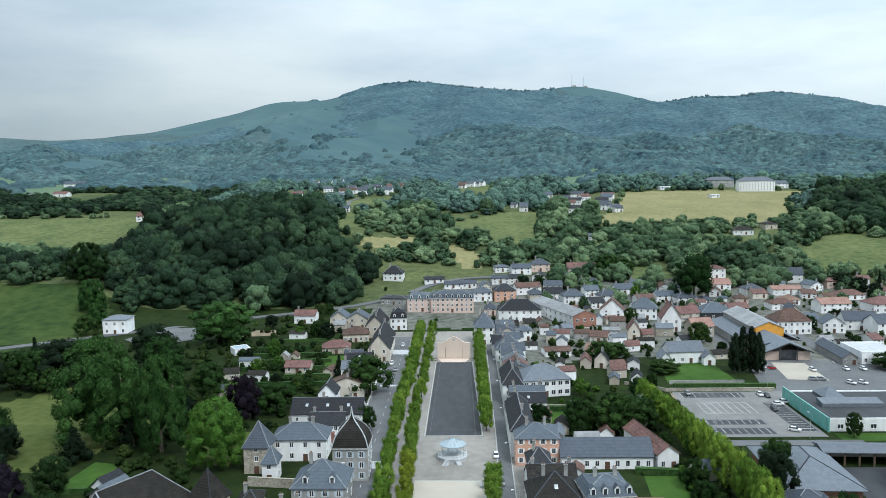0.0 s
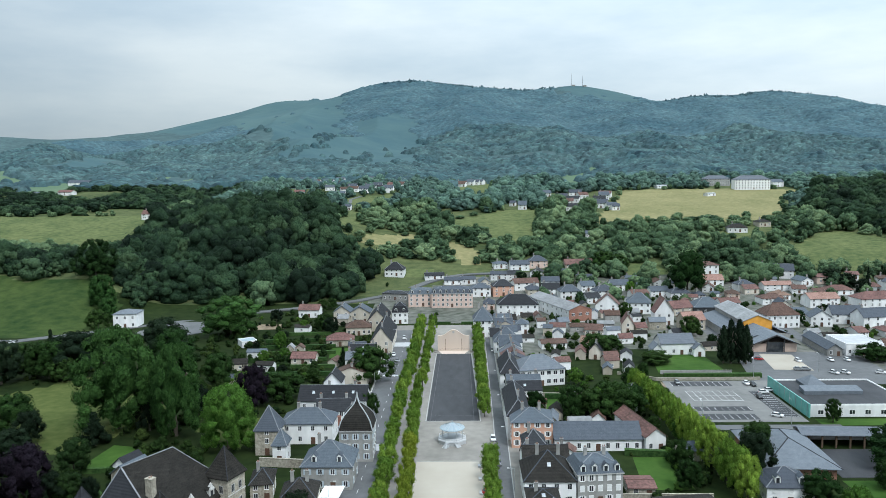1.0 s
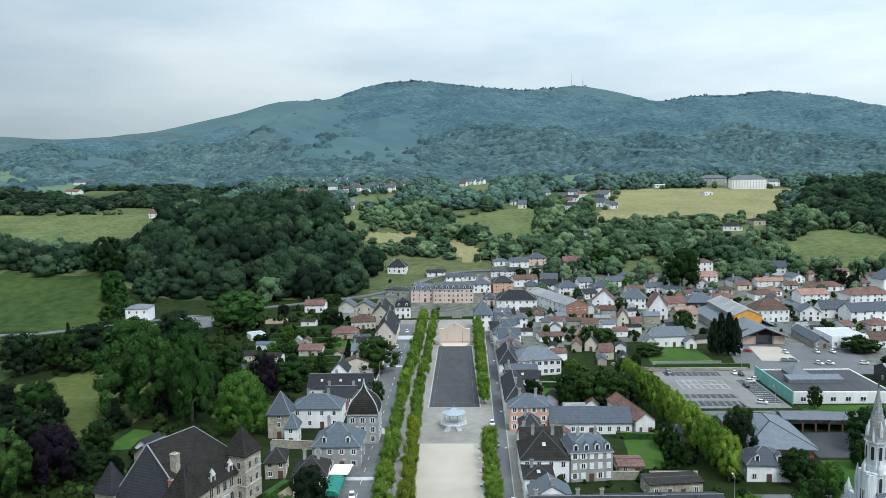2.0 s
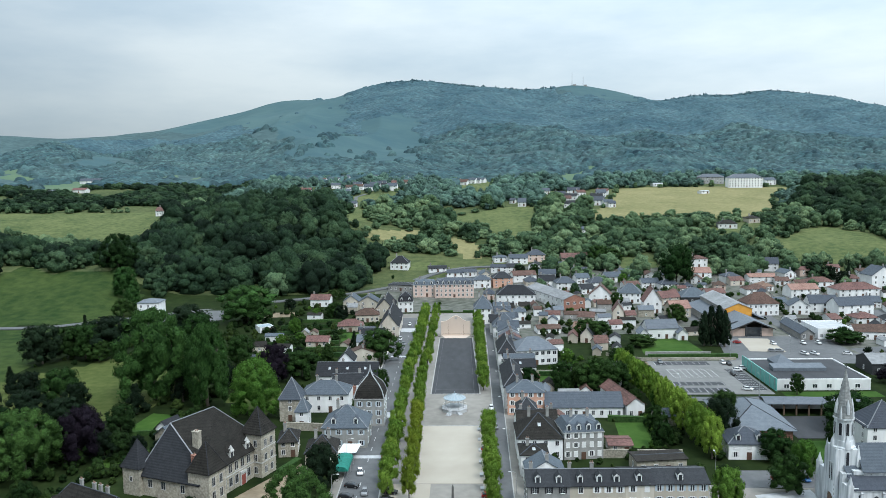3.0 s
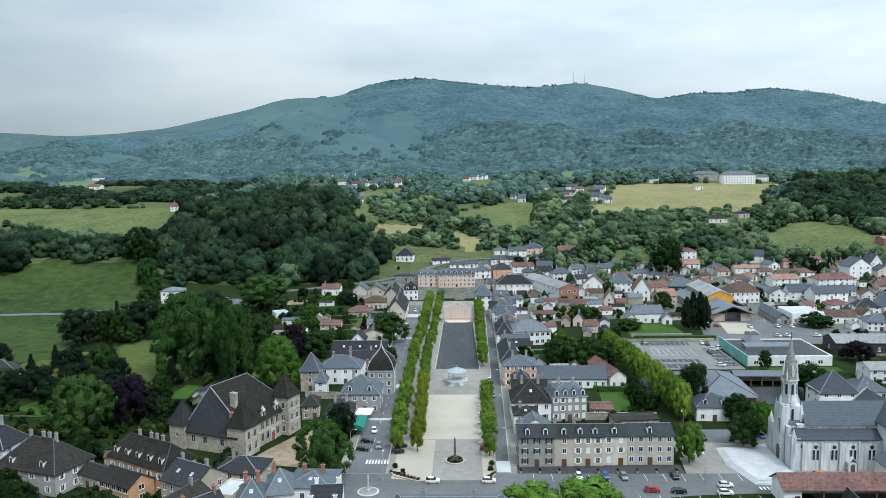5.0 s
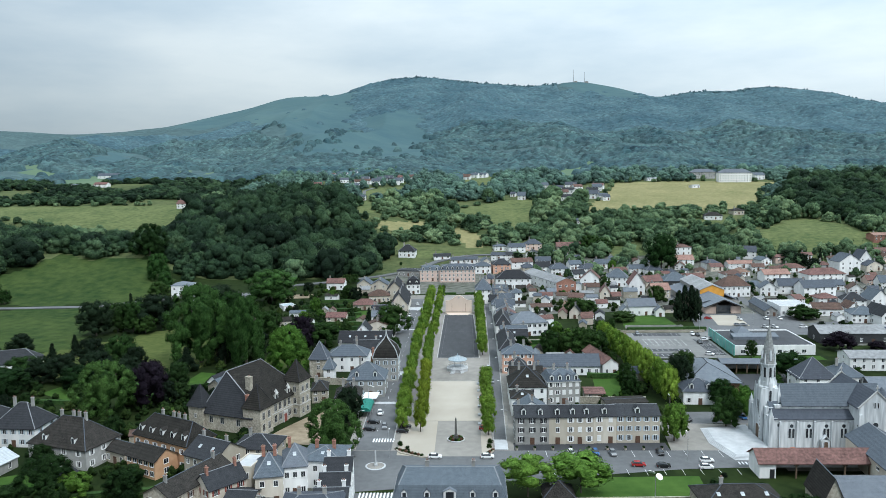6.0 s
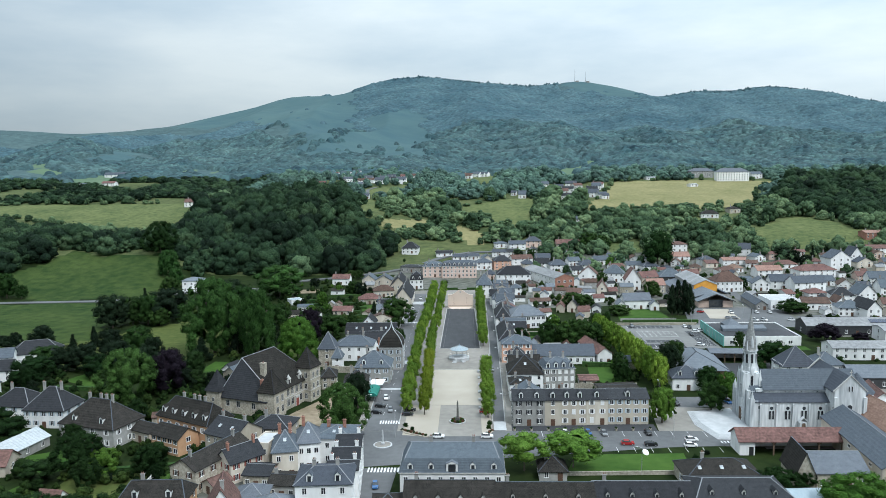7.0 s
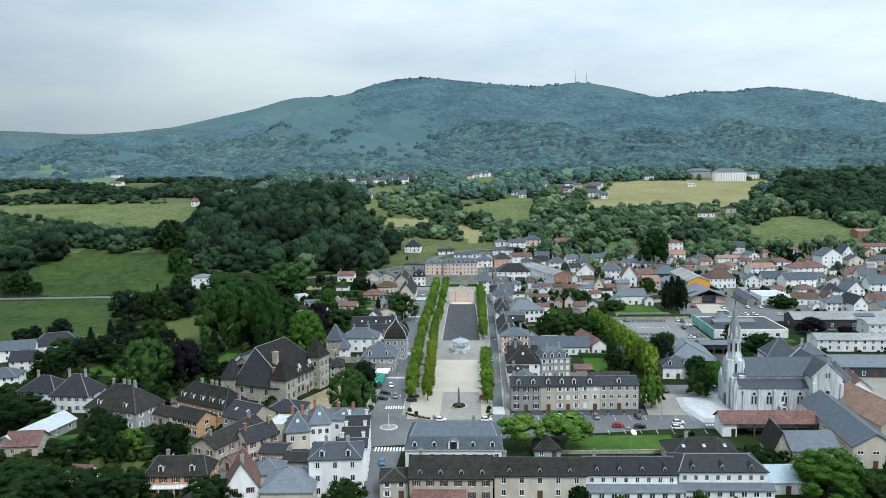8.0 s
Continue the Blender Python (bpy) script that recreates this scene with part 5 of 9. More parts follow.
house("white-rendered house with a brown tile roof", 113.5, 232.9, 8.6, 10.9, 9.0, 4.0, 1.9, cover='tile')
house("white-rendered house with a slate roof", 127.9, 240.6, 5.9, 11.8, 9.0, 3.6, 2.4, cover='slate')
house("white-rendered house with a slate roof", 138.8, 232.2, 6.1, 12.5, 9.0, 4.4, 2.8, roof='hip', cover='slate')
house("white-rendered house with a brown tile roof", 161.0, 205.3, 6.8, 12.1, 9.0, 4.2, 2.4, cover='tile')
house("cream cottage with a tile roof", 69.7, 139.5, -15.0, 8.7, 9.0, 3.4, 2.1, cover='tile', wall='cream', floors=1)
house("low shed with a pale roof", 75.7, 140.6, 11.5, 9.0, 7.0, 3.0, 0.3, cover='zinc', floors=1, chimneys=0, caps=False)
house("small cream house with slate roof", 62.3, 90.0, -15.0, 5.9, 9.0, 4.1, 3.6, ridge='y', cover='slate_dark', wall='cream', floors=1, bays=1)
house("house with a red tile roof", 44.6, 111.3, 7.0, 12.2, 9.0, 2.9, 1.2, cover='tile', floors=1, bays=4)
house("garden house with a red tile roof", 62.8, 110.4, -20.0, 8.1, 9.0, 3.2, 2.3, cover='tile_orange', floors=1, bays=2)
house("small white hillside house", -182.8, 594.9, -5.1, 10.9, 8.0, 4.9, 3.7, cover='tile', bays=2, chimneys=0, caps=False)
house("small white hillside house", -180.4, 795.1, -27.5, 16.8, 8.0, 5.1, 3.9, cover='slate', bays=2, chimneys=0, caps=False)
house("small white hillside house", -137.7, 724.3, -5.3, 11.4, 8.0, 4.8, 3.6, cover='slate', bays=2, chimneys=0, caps=False)
house("small white hillside house", -118.9, 692.2, -4.9, 12.6, 8.0, 5.4, 3.4, cover='slate', bays=2, chimneys=0, caps=False)
house("small white hillside house", -105.4, 720.7, -4.5, 11.3, 8.0, 6.3, 3.5, cover='slate', bays=2, chimneys=0, caps=False)
house("small white hillside house", -89.0, 689.2, -6.5, 12.6, 8.0, 6.2, 3.4, cover='slate', bays=2, chimneys=0, caps=False)
house("small white hillside house", -117.7, 846.3, -5.0, 5.4, 8.0, 3.5, 2.2, cover='slate', bays=2, chimneys=0, caps=False)
house("small white hillside house", 13.9, 830.6, -30.3, 12.0, 8.0, 5.2, 3.0, cover='slate', bays=2, chimneys=0, caps=False)
house("small white hillside house", 26.6, 841.0, -36.5, 12.9, 8.0, 4.4, 3.0, cover='slate', bays=2, chimneys=0, caps=False)
house("small white hillside house", -23.0, 777.2, -13.6, 7.8, 8.0, 4.2, 3.1, cover='tile', bays=2, chimneys=0, caps=False)
house("small white hillside house", 37.2, 560.6, -7.4, 5.4, 8.0, 3.4, 1.5, cover='slate', bays=2, chimneys=0, caps=False)
house("small white hillside house", 62.5, 529.6, -7.2, 8.5, 8.0, 4.6, 4.0, cover='slate', bays=2, chimneys=0, caps=False)
house("small white hillside house", 114.7, 559.1, -2.6, 6.7, 8.0, 4.0, 2.8, cover='tile', bays=2, chimneys=0, caps=False)
house("white villa with a slate roof on the hillside", 131.5, 637.4, -5.3, 14.4, 9.0, 3.6, 3.2, cover='slate', bays=3, chimneys=0, caps=False)
house("white villa with a slate roof on the hillside", 142.3, 533.2, -4.7, 14.2, 9.0, 5.2, 3.9, cover='slate', bays=3, chimneys=0, caps=False)
house("white villa with a slate roof on the hillside", 157.3, 598.3, -6.4, 11.0, 9.0, 4.9, 3.6, cover='slate', bays=3, chimneys=0, caps=False)
house("white villa with a slate roof on the hillside", 108.4, 531.2, -6.7, 6.5, 9.0, 3.3, 2.0, cover='slate', bays=3, chimneys=0, caps=False)
house("white villa with a slate roof on the hillside", 110.0, 401.9, -4.2, 7.7, 9.0, 2.8, 2.2, cover='slate', bays=3, chimneys=0, caps=False)
house("long hospital with white walls and a slate roof", 347.2, 679.8, -4.0, 40.3, 16.0, 11.9, 4.6, roof='hip', cover='slate_blue', floors=4, bays=12, side=3, chimneys=0)
house("long grey hospital wing", 320.9, 727.9, -4.0, 31.9, 14.0, 8.7, 3.9, roof='hip', cover='slate_blue', wall='grey', floors=3, bays=10, side=2, chimneys=0)
house("white house beside a hospital", 386.9, 705.4, 19.6, 16.6, 10.0, 6.1, 3.0, cover='slate', bays=3, chimneys=0)
house("low farm shed with metal roof", 248.8, 705.6, 17.1, 19.0, 8.0, 3.1, 0.8, cover='zinc', floors=1, bays=3, chimneys=0, caps=False)
house("low farm shed with metal roof", 279.0, 617.5, 24.9, 11.6, 7.0, 2.8, 0.7, cover='zinc', floors=1, bays=2, chimneys=0, caps=False)
house("white bungalow with a slate roof", 237.2, 410.4, -6.0, 16.3, 10.0, 4.0, 2.9, roof='hip', cover='slate_old', floors=1, bays=4)
house("bungalow with a slate roof", 267.0, 431.5, 11.3, 11.2, 10.0, 4.0, 2.2, roof='hip', cover='slate_old', wall='cream', floors=1, bays=3)
house("white farmhouse with a red tile roof", -303.4, 494.0, -4.3, 18.6, 11.0, 5.1, 3.5, cover='tile', bays=4)
house("white farm with a slate roof", -591.1, 936.0, 4.4, 37.9, 12.0, 4.8, 3.7, cover='slate', bays=5, chimneys=0)
house("farm with a tile roof", -496.9, 706.0, -5.6, 18.7, 11.0, 4.0, 2.6, cover='tile', bays=3, chimneys=0)
house("white house on a far meadow", -527.9, 695.0, 55.3, 8.3, 9.0, 4.7, 0.9, cover='slate', bays=2, chimneys=0)
house("white house by a wood edge", -247.2, 572.8, 47.6, 13.0, 10.0, 4.8, 2.4, cover='slate', bays=3, chimneys=0)
house("square stone tower house with a steep pyramid roof", -59.8, -27.4, 0.0, 7.4, 8.0, 8.5, 6.3, roof='pyramid', cover='slate', wall='stone', floors=3, bays=1, side=2, chimneys=0, name='tower_house')
house("narrow white house with slate roof", -54.5, -34.8, 0.0, 4.1, 6.0, 6.0, 3.9, roof='hip', cover='slate', floors=2, bays=1, side=1, chimneys=0)
house("white-rendered house with a shallow roof", 188.0, 245.3, 7.1, 9.5, 9.9, 3.2, 2.0, cover='tile', wall='cream', bays=2, ridge='x', roof='gable', caps=False)
house("white-rendered house with a shallow roof", 201.7, 229.2, 13.4, 8.9, 10.2, 3.1, 2.6, cover='tile_orange', wall='white', bays=2, ridge='y', roof='hip', caps=False)
house("cream-rendered town house with small windows", 219.4, 243.7, -10.5, 8.7, 9.8, 3.1, 1.9, cover='tile', wall='white', bays=3, ridge='x', roof='gable', caps=False)
house("white gabled house among gardens", 191.9, 180.7, 9.6, 8.6, 11.4, 3.2, 2.3, cover='slate', wall='white', bays=2, ridge='x', roof='gable', caps=False)
house("white gabled house among gardens", 223.3, 179.3, 14.7, 6.5, 11.6, 3.6, 3.1, cover='tile', wall='white', bays=2, ridge='y', roof='gable', caps=False)
house("white gabled house among gardens", 247.1, 177.7, -8.0, 7.7, 10.2, 3.6, 2.8, cover='slate', wall='white', bays=3, ridge='x', roof='gable', caps=False)
house("white gabled house among gardens", 250.4, 159.6, -15.8, 8.9, 11.5, 3.9, 3.4, cover='tile', wall='white', bays=3, ridge='y', roof='gable', caps=False)
house("cream-rendered town house with small windows", 257.1, 149.4, -6.8, 8.1, 10.3, 3.8, 3.0, cover='slate', wall='cream', bays=2, ridge='x', roof='gable', caps=False)
house("cream-rendered town house with small windows", 212.2, 103.8, -14.6, 7.4, 11.4, 3.1, 3.1, cover='slate_dark', wall='white', bays=3, ridge='y', roof='gable', caps=False)
house("white gabled house among gardens", 220.5, 103.4, -0.9, 6.6, 10.6, 2.8, 3.1, cover='tile', wall='white', bays=2, ridge='y', roof='gable', caps=False)
house("white-rendered house with a shallow roof", 244.1, 93.1, -9.5, 8.4, 10.2, 3.4, 2.8, cover='tile', wall='cream', bays=3, ridge='x', roof='gable', caps=False)
house("cream-rendered town house with small windows", 321.1, 239.5, -5.7, 10.2, 11.2, 4.0, 2.6, cover='slate', wall='pink', bays=2, ridge='x', roof='gable', caps=False)
house("white-rendered house with a shallow roof", 278.9, 195.8, -7.1, 7.8, 11.1, 3.3, 2.7, cover='tile', wall='pink', bays=2, ridge='x', roof='gable', caps=False)
house("white-rendered house with a shallow roof", 268.3, 244.7, -15.2, 8.4, 9.9, 3.6, 2.3, cover='tile', wall='white', bays=2, ridge='x', roof='hip', caps=False)
house("white gabled house among gardens", 283.8, 261.6, -15.4, 8.0, 11.9, 3.7, 1.5, cover='tile', wall='white', bays=3, ridge='x', roof='hip', caps=False)
house("cream-rendered town house with small windows", 229.9, 261.7, 11.8, 8.8, 11.6, 3.2, 2.3, cover='slate', wall='white', bays=3, ridge='y', roof='gable', caps=False)
house("cream-rendered town house with small windows", 173.8, 234.2, -8.0, 7.7, 9.9, 3.1, 2.0, cover='tile', wall='pink', bays=2, ridge='x', roof='hip', caps=False)
house("white-rendered house with a shallow roof", 151.7, 231.4, -1.4, 6.0, 10.1, 3.1, 1.9, cover='slate', wall='white', bays=3, ridge='x', roof='hip', caps=False)
house("white-rendered house with a shallow roof", 121.9, 260.1, -9.4, 6.8, 10.3, 3.2, 2.0, cover='slate', wall='white', bays=2, ridge='x', roof='gable', caps=False)
house("white-rendered house with a shallow roof", 133.4, 263.8, 3.1, 8.1, 11.2, 3.3, 2.1, cover='tile', wall='white', bays=2, ridge='y', roof='gable', caps=False)
house("white gabled house among gardens", 143.1, 262.7, 15.9, 6.8, 9.7, 3.3, 1.6, cover='slate', wall='white', bays=3, ridge='x', roof='hip', caps=False)
house("white-rendered house with a shallow roof", 117.8, 275.5, -8.3, 7.4, 10.4, 2.8, 1.4, cover='slate', wall='cream', bays=3, ridge='x', roof='gable', caps=False)
house("cream-rendered town house with small windows", 85.5, 276.7, 4.7, 10.3, 10.3, 3.3, 1.9, cover='slate', wall='cream', bays=2, ridge='x', roof='gable', caps=False)
house("white-rendered house with a shallow roof", 69.2, 291.2, -7.9, 10.5, 9.1, 3.4, 2.1, cover='slate', wall='pink', bays=2, ridge='x', roof='gable', caps=False)
house("cream-rendered town house with small windows", 54.4, 291.6, -14.4, 8.7, 9.4, 3.4, 2.2, cover='slate_dark', wall='white', bays=2, ridge='y', roof='gable', caps=False)
house("white gabled house among gardens", 82.4, 226.0, 9.3, 8.6, 11.0, 3.5, 2.4, cover='slate_dark', wall='white', bays=3, ridge='x', roof='gable', caps=False)
house("cream-rendered town house with small windows", 57.7, 217.6, 12.0, 8.5, 9.6, 3.9, 3.0, cover='slate', wall='white', bays=3, ridge='x', roof='hip', caps=False)
house("cream-rendered town house with small windows", 47.6, 247.9, 4.6, 9.0, 11.4, 3.6, 3.0, cover='slate', wall='cream', bays=2, ridge='y', roof='hip', caps=False)
house("cream-rendered town house with small windows", 36.7, 214.5, -3.5, 7.3, 10.0, 3.9, 2.4, cover='slate_dark', wall='cream', bays=2, ridge='x', roof='hip', caps=False)
house("white gabled house among gardens", 17.1, 210.5, -3.4, 6.8, 9.6, 3.9, 2.9, cover='slate', wall='pink', bays=2, ridge='x', roof='hip', caps=False)
house("white-rendered house with a shallow roof", 15.8, 268.2, 6.0, 7.5, 11.6, 3.3, 2.6, cover='slate', wall='cream', bays=3, ridge='y', roof='gable', caps=False)
house("cream-rendered town house with small windows", 163.3, 250.2, -15.9, 7.1, 9.7, 3.2, 2.6, cover='tile', wall='white', bays=2, ridge='y', roof='gable', caps=False)
house("white-rendered house with a shallow roof", 300.9, 239.8, 8.6, 12.7, 10.2, 4.0, 3.3, cover='slate', wall='cream', bays=2, ridge='y', roof='gable', caps=False)
house("white-rendered house with a shallow roof", 323.9, 263.4, 3.5, 8.7, 9.5, 3.7, 2.2, cover='tile', wall='pink', bays=3, ridge='y', roof='gable', caps=False)
house("white-rendered house with a shallow roof", 294.6, 175.4, 6.3, 9.1, 9.2, 4.0, 3.9, cover='tile', wall='white', bays=3, ridge='y', roof='gable', caps=False)
house("white gabled house among gardens", 267.4, 271.8, -14.7, 7.4, 11.3, 3.3, 1.5, cover='tile', wall='white', bays=2, ridge='x', roof='gable', caps=False)
house("white-rendered house with a shallow roof", 226.3, 231.6, 1.4, 6.8, 9.3, 3.5, 2.4, cover='tile', wall='cream', bays=2, ridge='x', roof='gable', caps=False)
house("white-rendered house with a shallow roof", 235.1, 68.0, 11.4, 7.7, 11.3, 3.9, 2.5, cover='slate', wall='cream', bays=2, ridge='x', roof='gable', caps=False)
house("white gabled house among gardens", 191.1, 199.5, -4.3, 8.0, 11.4, 3.3, 3.5, cover='slate', wall='cream', bays=3, ridge='y', roof='gable', caps=False)
house("white-rendered house with a shallow roof", 200.3, 129.9, 14.1, 6.0, 10.9, 3.3, 2.0, cover='tile', wall='white', bays=3, ridge='x', roof='gable', caps=False)
house("white gabled house among gardens", 217.7, 84.5, 12.0, 6.4, 9.5, 3.0, 2.1, cover='tile', wall='white', bays=2, ridge='x', roof='gable', caps=False)
house("small white hillside house among trees", -214.8, 811.3, 14.4, 15.7, 8.0, 5.2, 3.2, cover='slate', bays=2, chimneys=0, caps=False)
house("small white hillside house among trees", -169.0, 827.8, -9.7, 12.0, 8.0, 4.4, 3.0, cover='slate', bays=2, chimneys=0, caps=False)
house("small white hillside house among trees", -144.3, 694.6, 19.0, 9.6, 8.0, 4.7, 2.7, cover='tile', bays=2, chimneys=0, caps=False)
house("small white hillside house among trees", -79.1, 750.5, -19.8, 12.4, 8.0, 4.9, 3.2, cover='tile', bays=2, chimneys=0, caps=False)
house("small white hillside house among trees", -127.9, 831.2, -13.3, 12.7, 8.0, 4.4, 3.0, cover='slate', bays=2, chimneys=0, caps=False)
house("small white hillside house among trees", -31.6, 654.3, 5.9, 6.0, 8.0, 4.5, 2.6, cover='slate', bays=2, chimneys=0, caps=False)
house("small white hillside house among trees", 1.7, 795.3, -15.2, 9.1, 8.0, 4.2, 3.1, cover='tile', bays=2, chimneys=0, caps=False)
house("small white hillside house among trees", 54.6, 554.2, -15.6, 6.0, 8.0, 3.4, 2.1, cover='slate', bays=2, chimneys=0, caps=False)
house("small white hillside house among trees", 97.5, 627.7, 11.4, 8.6, 8.0, 4.3, 3.1, cover='slate', bays=2, chimneys=0, caps=False)
house("small white hillside house among trees", 154.1, 517.7, 4.0, 7.6, 8.0, 3.9, 2.6, cover='slate', bays=2, chimneys=0, caps=False)
house("small white hillside house among trees", -197.1, 553.1, 1.1, 9.2, 8.0, 4.7, 2.9, cover='slate', bays=2, chimneys=0, caps=False)
house("small white hillside house among trees", -217.4, 545.4, 0.8, 8.5, 8.0, 4.0, 2.8, cover='slate', bays=2, chimneys=0, caps=False)
house("small white hillside house among trees", -115.7, 533.4, -3.6, 5.3, 8.0, 4.0, 2.2, cover='slate', bays=2, chimneys=0, caps=False)


# ---- the square: kerbs, fronton, bandstand, obelisk ----
sheet("asphalt_apron", [(-13.4, -37), (5.8, -37), (6.8, -0.2), (-12.1, -0.2)], "pavement", "grey asphalt apron round the bandstand", 0.08)
sheet("paving_apron", [(-8.4, -117), (5.8, -117), (5.6, -85.3), (-8.4, -85.3)], "pavement", "grey paving round the obelisk", 0.085)
sheet("sand_strip_1", [(-20, -116), (-8.6, -117.5), (-8.6, -85.3), (-20, -85.3)], "sand", "sanded ground under the plane trees", 0.09)
sheet("sand_strip_2", [(5.8, -116), (9.2, -112), (9.2, -38), (5.9, -38)], "sand", "sanded verge under the plane trees", 0.09)
sheet("road_3", [(-34, -143), (64, -126.5), (86, -125), (88, -112.3), (14, -112.3), (-34, -112.3)], "asphalt", "grey asphalt cross street", 0.075)
sheet("road_4", [(-28.5, -240), (-22.5, -240), (-19, -143), (-32, -143)], "asphalt", "asphalt street between houses", 0.07)
sheet("terrace_pavement", [(15.8, -112.2), (63, -112.2), (63, -105.9), (15.8, -105.9)], "asphalt_dark", "dark parking strip before the terrace", 0.1)
sheet("paving_crossing", [(9.9, -111.5), (14, -111.5), (14, -103), (9.9, -103)], "pale_paving", "pale paved crossing", 0.105)
for yy, ww in ((-25, 6.0), (-65, 2.4), (60, 2.2), (118, 9.0)):
    sheet("raised_crossing", [(-33.2, yy - ww / 2), (-22.6, yy - ww / 2), (-22.8, yy + ww / 2), (-33.4, yy + ww / 2)], "pale_paving", "pale paved table across the street", 0.115, category="crossing")
sheet("court_apron", [(-9, 97.8), (1.6, 97.8), (3.6, 104), (-10.8, 104)], "pelota", "salmon concrete apron of the ball court", 0.13)
lines = Shape()
for xx in (-10.6, 4.6):
    lines.slab([(xx - 0.06, 1, 0.112), (xx + 0.06, 1, 0.112), (xx * 0.88 + 0.06 - 0.3, 97, 0.112), (xx * 0.88 - 0.06 - 0.3, 97, 0.112)], 0.01)
for yy in (6, 30, 54):
    lines.slab([(-10.6, yy, 0.112), (4.8, yy, 0.112), (4.8, yy + 0.1, 0.112), (-10.6, yy + 0.1, 0.112)], 0.01)
single("court_lines", lines, "asphalt", "thin worn white court lines", "road marking", kind="structure")


def kerb_line(points, w=0.3, h=0.2, mat="kerb"):
    s = Shape()
    for (x0, y0), (x1, y1) in zip(points, points[1:]):
        s.beam((x0, y0, h / 2), (x1, y1, h / 2), w, h)
    return single("kerb", s, mat, "low stone kerb", "kerb", kind="structure")


for pts in ([(-22, -104), (-24.3, 40), (-26.3, 150)], [(-33.2, -104), (-35.4, 20), (-35.7, 150)], [(9.6, -104), (11.3, 0), (12.2, 150)], [(13.8, -104), (15.4, 0), (16, 150)], [(-13.4, -37), (5.8, -37)], [(-12.3, -0.1), (6.9, -0.1)], [(-12.2, 0), (-11.7, 98)], [(6.9, 0), (4.9, 98)]):
    kerb_line(pts)


def fronton():
    t = thing("fronton", "tall salmon-painted pelota wall with an arched top", "pelota wall", -3.6, 104.6)
    s = Shape()
    prof = [(-7.6, 0), (7.6, 0), (7.6, 7.4)]
    prof += [(6 - 0.6 * k, 7.4 + 1.45 * (1 + math.cos(math.pi * (6 - 0.6 * k) / 6))) for k in range(21)]
    prof += [(-7.6, 7.4)]
    n = len(prof)
    s.v = [(px, -0.5, pz) for px, pz in prof] + [(px, 0.5, pz) for px, pz in prof]
    s.f = [tuple(range(n)), tuple(range(2 * n - 1, n - 1, -1))] + [(i + n, i + n + 1 if i + 1 < n else n, (i + 1) % n, i) for i in range(n)]
    part("wall", s, "pelota", t)
    cop = Shape()
    for (x0, z0), (x1, z1) in zip(prof[2:], prof[3:]):
        cop.beam((x0, 0, z0 + 0.06), (x1, 0, z1 + 0.06), 1.2, 0.14)
    part("coping", cop, "pelota", t)
    for sx in (-1, 1):
        part("pillar", Shape().box(sx * 3.9 - 0.06, sx * 3.9 + 0.06, -0.56, -0.5, 0.4, 6.0), "shutter_brown", t)
        part("side_step", Shape().box(min(sx * 7.7, sx * 9.3), max(sx * 7.7, sx * 9.3), -4, 0.4, 0, 0.5).box(min(sx * 7.7, sx * 9.3), max(sx * 7.7, sx * 9.3), -2, 0.4, 0.5, 0.9), "pavement", t)
    part("plaque", Shape().box(-0.5, 0.5, -0.56, -0.5, 8.7, 9.6), "kerb", t)
    part("metal_line", Shape().box(-7.3, 7.3, -0.54, -0.5, 0.9, 1.0), "iron_and_shade", t)


fronton()


